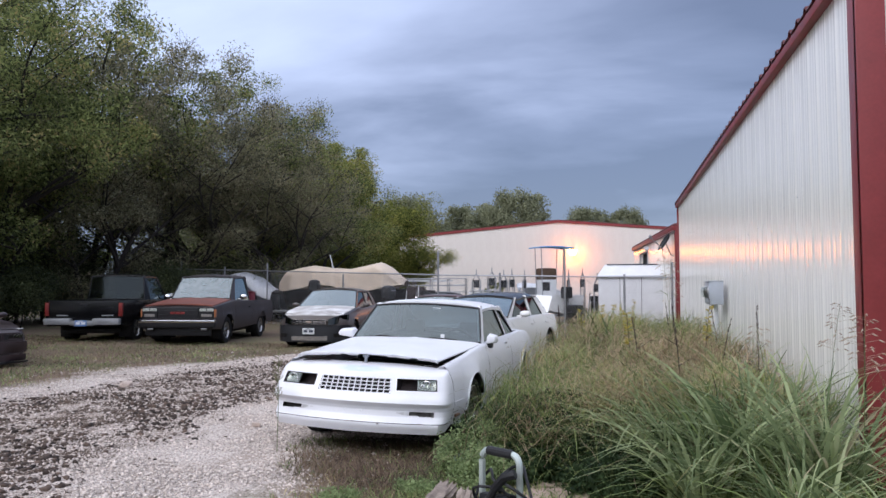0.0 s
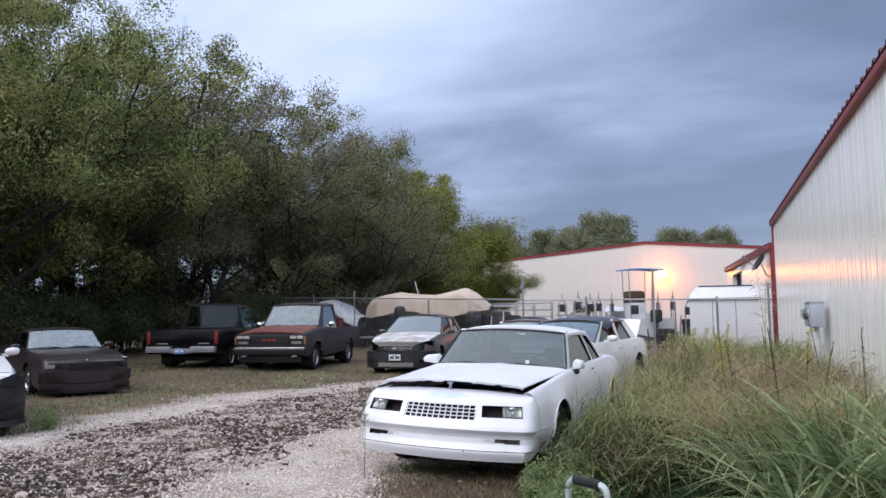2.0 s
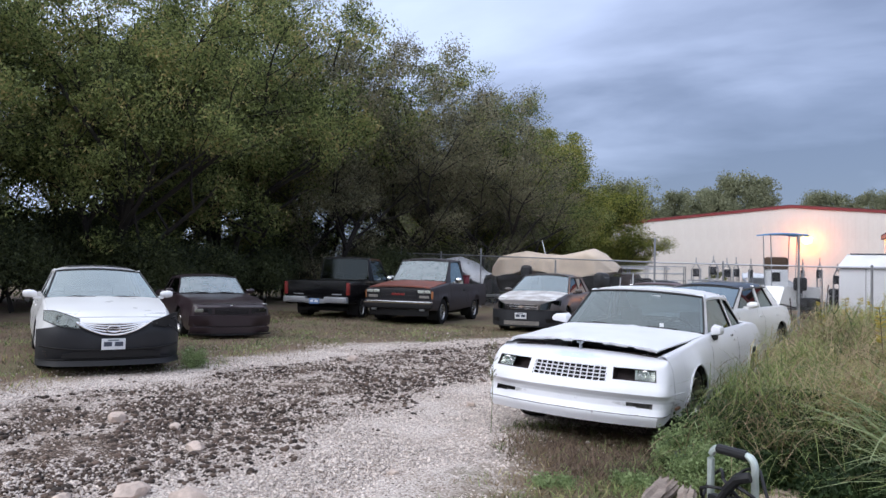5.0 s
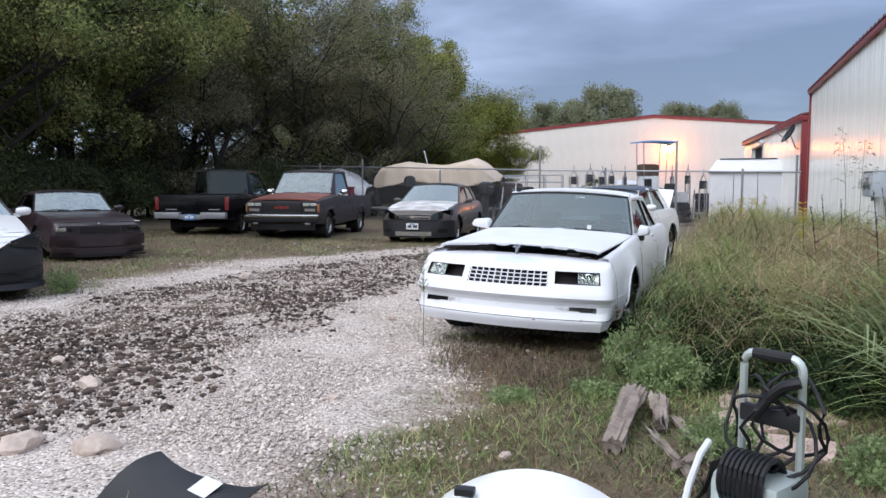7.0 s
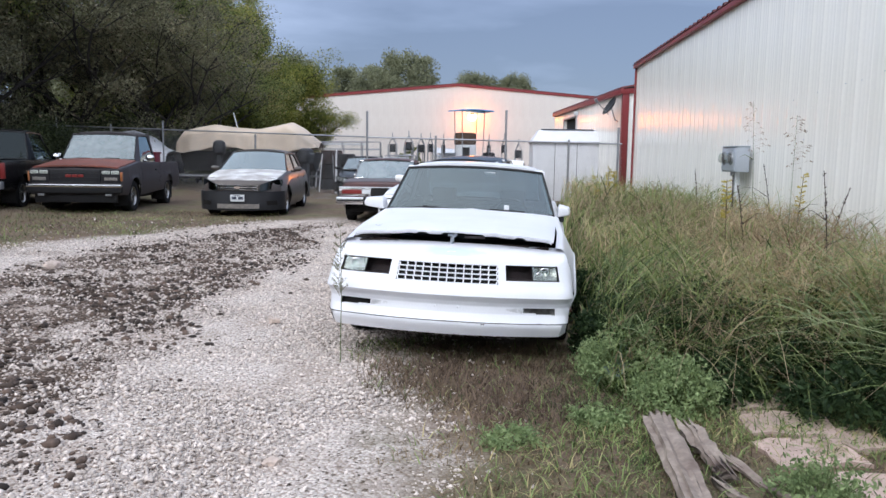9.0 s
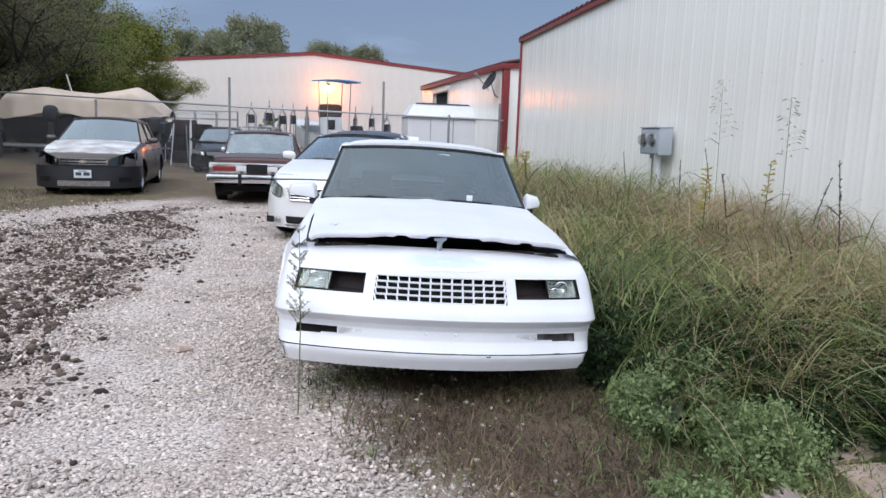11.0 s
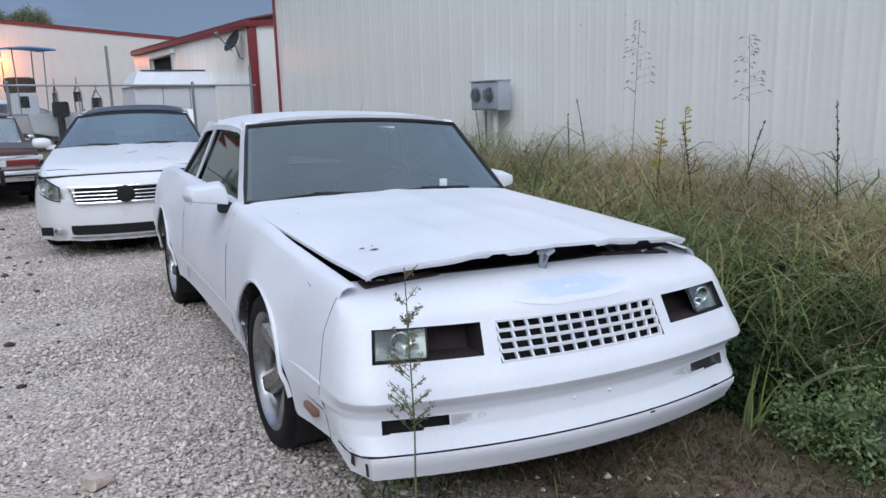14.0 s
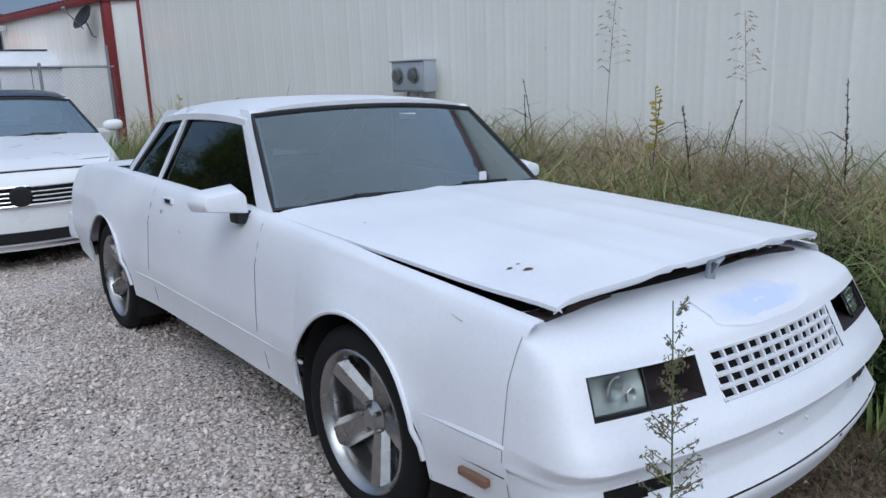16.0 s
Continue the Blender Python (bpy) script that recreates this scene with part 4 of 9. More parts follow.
        bm.faces.new(A[::-1])
        bm.faces.new(B)
        recalc(bm)
        bmesh.ops.bevel(bm, geom=bm.edges[:], offset=0.012, segments=2, profile=0.6, affect="EDGES")
        m = part("mirror", bm, WHITE, car)
        part("mirror_stalk", boxes(((sg * 0.79, 2.0, 0.865), (sg * 0.86, 2.09, 0.92)), bevel=0.012), GREY_PLASTIC, m)
    # notes behind the glass, hanging tag
    part("sticker", boxes(((0.10, 2.205, 1.262), (0.20, 2.21, 1.292)), bevel=0.001), PLATE, car, matrix=pose(0, -0.035, 0.0))
    part("paper_tag", boxes(((0.31, 1.835, 0.965), (0.355, 1.84, 1.01)), bevel=0.001), PLATE, car, matrix=pose(0, -0.03, 0.0))
    # scuffs along the near side
    for y, z, l in ((0.60, 0.775, 0.05), (2.65, 0.74, 0.03)):
        bm = bmesh.new()
        p0, p1 = Vector((-(side_x(s, y, z) + 0.004), y, z)), Vector((-(side_x(s, y + l, z + l * 0.22) + 0.004), y + l, z + l * 0.22))
        tube(bm, [p0, p1], 0.0012, 4, 0.0005)
        part("paint_chip", bm, CHIP, car)
    # tail: bumper and lamps
    part("rear_bumper", boxes(((-0.86, 4.95, 0.36), (0.86, 5.09, 0.56)), bevel=0.04), WHITE, car)
    for sg in (-1, 1):
        part("tail_lamp", boxes(((sg * 0.45, 5.0, 0.62), (sg * 0.80, 5.03, 0.76)), bevel=0.01), RED_LENS, car)
    return car


def mat_smear():
    m = bpy.data.materials.get("overspray_smear")
    return m or mat("overspray_smear", (0.72, 0.73, 0.76), 0.6, var=0.3, scale=26, tint=(0.42, 0.42, 0.43), bump=0.02)


def mat_primer(cx, cz):
    """Bare primer that shows through the repaint, feathered out by its worn rim."""
    m = mat("pale_blue_primer", (0.80, 0.81, 0.84), 0.42, var=0.06, scale=2.2, fine=90, bump=0.02, coat=0.15, tint=(0.74, 0.75, 0.79))
    nt = m.node_tree
    N, L = nt.nodes.new, nt.links.new
    p = nt.nodes["Principled BSDF"]
    old = p.inputs["Base Color"].links[0].from_socket
    tc, mp, ln, no, ad, mr, mx = N("ShaderNodeTexCoord"), N("ShaderNodeMapping"), N("ShaderNodeVectorMath"), N("ShaderNodeTexNoise"), N("ShaderNodeMath"), N("ShaderNodeMapRange"), N("ShaderNodeMixRGB")
    mp.inputs["Location"].default_value = (-cx / 0.21, 0, -cz / 0.026)
    mp.inputs["Scale"].default_value = (1 / 0.21, 0, 1 / 0.026)
    ln.operation = "LENGTH"
    no.inputs["Scale"].default_value, no.inputs["Detail"].default_value = 14, 5
    ad.operation = "MULTIPLY_ADD"
    ad.inputs[1].default_value = 0.9
    mr.inputs["From Min"].default_value, mr.inputs["From Max"].default_value = 1.15, 1.65
    mr.inputs["To Min"].default_value, mr.inputs["To Max"].default_value = 1.0, 0.0
    mx.inputs[2].default_value = (0.58, 0.66, 0.85, 1)
    L(tc.outputs["Object"], mp.inputs["Vector"])
    L(mp.outputs[0], ln.inputs[0])
    L(tc.outputs["Object"], no.inputs["Vector"])
    L(no.outputs["Fac"], ad.inputs[0])
    L(ln.outputs["Value"], ad.inputs[2])
    L(ad.outputs[0], mr.inputs["Value"])
    L(mr.outputs[0], mx.inputs[0])
    L(old, mx.inputs[1])
    L(mx.outputs[0], p.inputs["Base Color"])
    return m


def mat_overspray():
    m = bpy.data.materials.get("overspray_lens")
    return m or mat("overspray_lens", (0.30, 0.295, 0.29), 0.7, var=0.6, scale=9, tint=(0.05, 0.045, 0.042), bump=0.05)

# ---- ground ----
def ground_material():
    m = bpy.data.materials.new("yard_ground")
    m.use_nodes = True
    nt = m.node_tree
    N, L = nt.nodes.new, nt.links.new
    p = nt.nodes["Principled BSDF"]
    p.inputs["Roughness"].default_value = 0.95
    p.inputs["Specular IOR Level"].default_value = 0.2
    tc = N("ShaderNodeTexCoord")
    sep = N("ShaderNodeSeparateXYZ")

    def noise_tex(scale, detail=4, src=None):
        n = N("ShaderNodeTexNoise")
        n.inputs["Scale"].default_value = scale
        n.inputs["Detail"].default_value = detail
        L(src or tc.outputs["Object"], n.inputs["Vector"])
        return n.outputs["Fac"]

    def op(o, a, b, c=None):
        n = N("ShaderNodeMath")
        n.operation = o
        for i, v in enumerate((a, b) if c is None else (a, b, c)):
            if isinstance(v, (int, float)):
                n.inputs[i].default_value = v
            else:
                L(v, n.inputs[i])
        return n.outputs[0]

    def step(v, lo, hi):
        n = N("ShaderNodeMapRange")
        n.interpolation_type = "SMOOTHSTEP"
        n.inputs["From Min"].default_value, n.inputs["From Max"].default_value = lo, hi
        L(v, n.inputs["Value"])
        return n.outputs[0]

    def mixc(f, a, b):
        n = N("ShaderNodeMixRGB")
        L(f, n.inputs[0])
        for i, c in ((1, a), (2, b)):
            if isinstance(c, tuple):
                n.inputs[i].default_value = (*c, 1)
            else:
                L(c, n.inputs[i])
        return n.outputs[0]
    L(tc.outputs["Object"], sep.inputs[0])
    x, y = sep.outputs[0], sep.outputs[1]
    wob = op("ADD", op("MULTIPLY", op("SUBTRACT", noise_tex(0.7, 5), 0.5), 1.8), op("MULTIPLY", op("SUBTRACT", noise_tex(5.0, 5), 0.5), 0.9))
    # gravel lane: right edge near x = -2.6, left edge near x = -9.1
    right = step(op("ADD", op("MULTIPLY", x, -1.0), wob), 2.2, 3.1)
    far_in = step(op("ADD", y, wob), 7.2, 8.2)
    right2 = op("MULTIPLY", step(op("ADD", op("MULTIPLY", x, -1.0), wob), 1.4, 2.2), far_in)
    right = op("MAXIMUM", right, right2)
    bend = op("MULTIPLY", op("MAXIMUM", op("SUBTRACT", y, 13.0), 0.0), 0.5)
    left = step(op("ADD", op("SUBTRACT", x, bend), wob), -9.5, -8.6)
    end = op("SUBTRACT", 1.0, step(op("ADD", y, wob), 17.5, 20.0))
    lane = op("MULTIPLY", op("MULTIPLY", right, left), end)
    lane = op("MAXIMUM", lane, op("MULTIPLY", op("SUBTRACT", 1.0, step(op("ADD", y, wob), 1.5, 2.6)), right))
    # band of dark broken asphalt
    bx = op("ADD", x, op("MULTIPLY", wob, 0.7))
    band = op("MULTIPLY", step(op("SUBTRACT", bx, bend), -8.3, -7.6), op("SUBTRACT", 1.0, step(op("ADD", bx, op("MULTIPLY", op("MAXIMUM", op("SUBTRACT", y, 6.0), 0.0), 0.09)), -4.8, -4.2)))
    patch = step(noise_tex(1.7, 5), 0.40, 0.56)
    dark = op("MULTIPLY", band, op("MULTIPLY_ADD", patch, 0.75, 0.12))
    v = N("ShaderNodeTexVoronoi")
    v.inputs["Scale"].default_value = 64
    L(tc.outputs["Object"], v.inputs["Vector"])
    vs = N("ShaderNodeSeparateColor")
    L(v.outputs["Color"], vs.inputs[0])
    peb = mixc(vs.outputs[0], (0.42, 0.37, 0.335), (0.78, 0.71, 0.65))
    peb = mixc(step(v.outputs["Distance"], 0.45, 0.85), peb, (0.30, 0.24, 0.20))
    peb = mixc(op("MULTIPLY", step(noise_tex(1.3, 6), 0.48, 0.70), 0.55), peb, (0.34, 0.27, 0.22))
    clod = mixc(vs.outputs[1], (0.026, 0.019, 0.015), (0.13, 0.092, 0.068))
    mud = mixc(noise_tex(9, 6), (0.10, 0.068, 0.050), (0.38, 0.29, 0.225))
    peb = mixc(op("MULTIPLY", band, op("MULTIPLY_ADD", patch, 0.45, 0.3)), peb, mud)
    speck = mixc(step(op("ADD", vs.outputs[2], op("MULTIPLY", dark, 0.9)), 0.85, 1.0), peb, clod)
    soil = mixc(noise_tex(6, 6), (0.075, 0.054, 0.039), (0.25, 0.185, 0.135))
    turf = mixc(noise_tex(2.5, 6), (0.07, 0.075, 0.035), (0.24, 0.195, 0.125))
    grassy = mixc(step(noise_tex(0.8, 5), 0.42, 0.62), soil, turf)
    col = mixc(lane, grassy, speck)
    L(col, p.inputs["Base Color"])
    bp = N("ShaderNodeBump")
    bp.inputs["Strength"].default_value = 0.7
    bp.inputs["Distance"].default_value = 0.02
    h = op("ADD", op("MULTIPLY", v.outputs["Distance"], -0.6), noise_tex(25, 4))
    L(h, bp.inputs["Height"])
    L(bp.outputs[0], p.inputs["Normal"])
    return m


def build_ground():
    xs = np.concatenate(([-900, -300, -120, -60, -40], np.linspace(-30, 8, 153), [14, 30, 60, 120, 300, 900]))
    ys = np.concatenate(([-900, -300, -100, -40, -15], np.linspace(-6, 30, 145), [36, 45, 60, 90, 150, 300, 900]))
    X, Y = np.meshgrid(xs, ys)
    Z = np.zeros_like(X)
    for i in range(X.shape[0]):
        for j in range(X.shape[1]):
            x, y = X[i, j], Y[i, j]
            Z[i, j] = ground_z(x, y)
            if -30 <= x <= 8 and -6 <= y <= 30:
                Z[i, j] += 0.018 * noise.noise((x * 1.3, y * 1.3, 0)) + 0.008 * noise.noise((x * 4, y * 4, 3))
    nx, ny = len(xs), len(ys)
    idx = np.arange(nx * ny).reshape(ny, nx)
    q = np.stack((idx[:-1, :-1], idx[:-1, 1:], idx[1:, 1:], idx[1:, :-1]), -1).reshape(-1, 4)
    me = mass_mesh("ground", np.stack((X, Y, Z), -1).reshape(-1, 3), q, ground_material())
    me.polygons.foreach_set("use_smooth", [True] * len(me.polygons))
    tagged(new("ground", me), "gravel and dry grass yard ground of dirt", "ground", kind="structure")


build_ground()


# ---- metal buildings ----
def rib_panel(width, height, up=True, pitch=0.305, rib=0.003):
    """One sheet of ribbed siding in its own plane: x along, z up, ribs towards -y, rise at the far end for a sloping top."""
    h0, h1 = height if isinstance(height, tuple) else (height, height)
    prof = [(0.0, 0.0)]
    n = max(1, round(width / pitch))
    p = width / n
    for k in range(n):
        a = k * p
        prof += [(a + p * 0.33, 0), (a + p * 0.36, -0.0015), (a + p * 0.40, 0.0), (a + p * 0.62, 0), (a + p * 0.65, -0.0015), (a + p * 0.69, 0), (a + p * 0.86, 0), (a + p * 0.90, -rib), (a + p * 0.97, -rib), (a + p * 1.0, 0)]
    bm = bmesh.new()
    lo = [bm.verts.new((x, y, 0)) for x, y in prof]
    hi = [bm.verts.new((x, y, lerp(h0, h1, x / width))) for x, y in prof]
    for i in range(len(prof) - 1):
        bm.faces.new((lo[i], lo[i + 1], hi[i + 1], hi[i]))
    return bm


def siding(wall, length, height, m, sheet_w=0.915, material=None):
    """Sheets side by side, each its own piece, fixed on a wall."""
    n = max(1, round(length / sheet_w))
    w = length / n
    data = None
    for k in range(n):
        if data is None or isinstance(height, tuple):
            hh = (lerp(*height, k / n), lerp(*height, (k + 1) / n)) if isinstance(height, tuple) else height
            ob = part("panel", rib_panel(w, hh), material or SIDING, wall, smooth=True, angle=25)
            data = ob.data
        else:
            ob = new("panel", data)
            ob.parent = wall
        ob.matrix_basis = m @ pose(k * w, 0, 0)


def scallop_edge(length, m, parent, pitch=0.305, name="roof_edge", material=None, deep=0.35):
    """Ribbed roof sheet ending at the eave: rows of raised ribs along the length."""
    bm = bmesh.new()
    n = round(length / pitch)
    p = length / n
    prof = []
    for k in range(n):
        a = k * p
        prof += [(a, 0), (a + p * 0.62, 0), (a + p * 0.70, 0.04), (a + p * 0.88, 0.04), (a + p * 0.96, 0)]
    prof.append((length, 0))
    g = [[(x, 0, z) for x, z in prof], [(x, deep, z + deep * 0.2) for x, z in prof]]
    sheet(bm, g, 0.012)
    return part(name, recalc(bm), material or ROOF_RED, parent, smooth=False, matrix=m)


def near_building():
    X, Y0, Y1, H, D = 1.64, 6.08, 22.22, 3.92, 14.0
    b = thing("wall_west", pose(X + 0.04, 0, 0), "off-white ribbed metal side wall of a workshop", "wall", kind="structure")
    part("wall_core", boxes(((0.0, Y0, -0.1), (0.12, Y1, H))), SIDING, b, smooth=False)
    # the sheets run from the far corner to the near one, ribs to the yard
    siding(b, Y1 - Y0, H, pose(-0.006, Y1, 0, 0, 0, -90))
    part("corner_trim", boxes(((-0.055, Y0 - 0.05, 0.0), (-0.0, Y0 + 0.14, H + 0.02)), ((-0.055, Y0 - 0.06, 0.0), (0.14, Y0 - 0.004, H + 0.02)), bevel=0.006), TRIM_RED, b, "dark red corner trim")
    part("corner_trim", boxes(((-0.05, Y1 - 0.06, 0.0), (-0.002, Y1 + 0.02, H)), bevel=0.006), TRIM_RED, b)
    part("eave_trim", boxes(((-0.085, Y0 - 0.08, H - 0.09), (-0.0, Y1 + 0.05, H + 0.0)), bevel=0.008), TRIM_RED, b, "dark red eave trim")
    f = thing("wall_south", pose(X + 0.04, Y0, 0), "off-white ribbed metal end wall of a workshop", "wall", kind="structure")
    part("wall_core", boxes(((0.12, 0.0, -0.1), (D, 0.12, H))), SIDING, f, smooth=False)
    siding(f, D - 0.14, (H, H + 1.0), pose(0.14, -0.006, 0))
    r = thing("roof_west", pose(X - 0.06, Y0 - 0.1, H + 0.012), "dark red ribbed metal roof of the workshop", "roof", kind="structure")
    scallop_edge(Y1 - Y0 + 0.2, pose(0, Y1 - Y0 + 0.2, 0, 0, 0, -90), r, deep=7.0)
    k = thing("wall_east", pose(X + D, Y0, 0), "plain far walls that close the workshop", "wall", kind="structure")
    part("wall_core", boxes(((0.0, 0.0, -0.1), (0.12, Y1 - Y0, H)), ((-D + 0.2, Y1 - Y0 - 0.12, -0.1), (0, Y1 - Y0 - 0.004, H))), SIDING, k, smooth=False)
    # rust specks of old screws
    rnd = random.Random(2)
    for y, z in ((11.6, 2.2), (10.9, 2.24), (10.2, 2.27), (9.4, 2.31), (8.7, 2.36), (8.1, 2.40), (9.85, 2.27), (11.2, 1.7)):
        bm = bmesh.new()
        lathe(bm, [(0.001, -0.008), (0.005, -0.007), (0.006, 0.0)], 8, "x", Matrix.Translation((-0.008, y, z)))
        part("screw", bm, GALV_GREY, b)


def meter_box():
    m = thing("electric_meter", pose(1.60, 12.86, 1.27), "grey double electric meter box on the metal wall", "meter box")
    part("enclosure", boxes(((-0.20, 0.0, 0.0), (0.0, 0.62, 0.37)), bevel=0.012), GALV_GREY, m)
    part("cover", boxes(((-0.215, 0.02, 0.02), (-0.198, 0.60, 0.35)), bevel=0.006), GALV_GREY, m)
    part("hood_trim", boxes(((-0.23, -0.01, 0.365), (0.0, 0.63, 0.38)), bevel=0.004), GALV_GREY, m)
    for y in (0.16, 0.46):
        bm = bmesh.new()
        lathe(bm, [(0.001, -0.085), (0.06, -0.08), (0.078, -0.06), (0.08, 0.0)], 24, "x", Matrix.Translation((-0.21, y, 0.20)))
        d = part("meter_dome", bm, LENS, m, "round glass meter dome")
        bm = bmesh.new()
        lathe(bm, [(0.001, -0.03), (0.07, -0.03), (0.07, 0.0)], 20, "x", Matrix.Translation((-0.214, y, 0.20)))
        part("meter_face", bm, METER_FACE, d)
        bm = bmesh.new()
        lathe(bm, [(0.081, -0.02), (0.095, -0.02), (0.098, 0.0)], 24, "x", Matrix.Translation((-0.214, y, 0.20)))
        part("meter_ring", bm, STEEL, d)
    bm = bmesh.new()
    tube(bm, [(-0.09, 0.22, -1.25), (-0.09, 0.22, 0.0)], 0.035, 12)
    part("conduit", bm, PLATE, m, "white plastic conduit")
    bm = bmesh.new()
    tube(bm, [(-0.05, 0.5, -1.2), (-0.05, 0.5, 0.0)], 0.014, 8)
    tube(bm, [(-0.12, 0.40, -0.06), (-0.12, 0.40, 0.01)], 0.02, 8)
    part("ground_wire", bm, STEEL, m)


def second_building():
    X, Y0, Y1, H = 1.78, 24.62, 37.2, 3.44
    turn = pose(X, Y0, 0, 0, 0, 4.5) @ pose(0, -Y0, 0)
    b = thing("wall_west", turn, "off-white ribbed side wall of a second metal building", "wall", kind="structure")
    O0, O1, OZ = 32.1, 34.8, 3.1
    part("wall_core", boxes(((0.03, Y0 + 0.02, -0.1), (0.15, O0, H)), ((0.03, O1, -0.1), (0.15, Y1, H)), ((0.03, O0, OZ), (0.15, O1, H))), SIDING, b, smooth=False)
    siding(b, O0 - Y0, H, pose(0.024, O0, 0, 0, 0, -90))
    siding(b, Y1 - O1, H, pose(0.024, Y1, 0, 0, 0, -90))
    # near-black sheet stands in for the building's unlit inside
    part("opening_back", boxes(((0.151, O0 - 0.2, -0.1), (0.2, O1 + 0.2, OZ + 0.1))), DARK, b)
    part("opening_frame", boxes(((0.0, O0 - 0.06, -0.02), (0.06, O0, OZ + 0.06)), ((0.0, O1, -0.02), (0.06, O1 + 0.06, OZ + 0.06)), ((0.0, O0, OZ), (0.06, O1, OZ + 0.06)), bevel=0.004), STEEL, b)
    part("flood_light", boxes(((-0.16, 31.5, 3.14), (0.0, 31.72, 3.28)), bevel=0.02), PLATE, b, "small white flood light, unlit")
    part("corner_trim", boxes(((-0.03, Y0 - 0.03, 0.0), (0.16, Y0 + 0.16, H + 0.05)), bevel=0.008), TRIM_RED, b, "dark red corner post")
    part("eave_trim", boxes(((-0.10, Y0 - 0.06, H - 0.06), (0.16, Y1, H + 0.09)), bevel=0.01), TRIM_RED, b, "dark red eave trim")
    f = thing("wall_south", turn @ pose(0, Y0, 0), "off-white metal end wall of the second building", "wall", kind="structure")
    part("wall_core", boxes(((0.16, 0.02, -0.1), (9, 0.14, H))), SIDING, f, smooth=False)
    siding(f, 8.8, (H, H + 0.7), pose(0.16, 0.014, 0))
    part("rake_trim", prism(bmesh.new(), [(-0.05, -0.06, H + 0.08), (9, -0.06, H + 0.8), (9, -0.06, H + 0.64), (-0.05, -0.06, H - 0.07)], (0, 0.08, 0)), TRIM_RED, f)
    r = thing("roof_west", turn @ pose(-0.1, Y0 - 0.06, H + 0.1), "dark red metal roof of the second building", "roof", kind="structure")
    scallop_edge(Y1 - Y0 + 0.1, pose(0, Y1 - Y0 + 0.1, 0, 0, 0, -90), r, deep=5.0)


def satellite_dish():
    d = thing("satellite_dish", pose(1.86, 25.3, 2.95), "black satellite dish on a bracket below the eave", "satellite dish")
    bm = bmesh.new()
    m = pose(-0.42, -0.1, 0.12, 0, 32, 10) @ Matrix.Scale(0.92, 4)
    lathe(bm, [(0.001, 0.10), (0.12, 0.09), (0.24, 0.06), (0.34, 0.0), (0.345, 0.012), (0.24, 0.075), (0.001, 0.115)], 28, "x", m)
    part("reflector", bm, BLACK_PLASTIC, d)
    bm = bmesh.new()
    tube(bm, [(0, 0, -0.4), (-0.2, 0, -0.3), (-0.34, -0.06, 0.05)], 0.02, 8)
    part("mast", bm, STEEL, d)
    bm = bmesh.new()
    tube(bm, [(-0.42, -0.1, -0.15), (-0.8, -0.25, 0.22)], 0.014, 6)
    tube(bm, [(-0.8, -0.25, 0.2), (-0.86, -0.28, 0.3)], 0.05, 8)
    part("feed_arm", bm, STEEL, d)


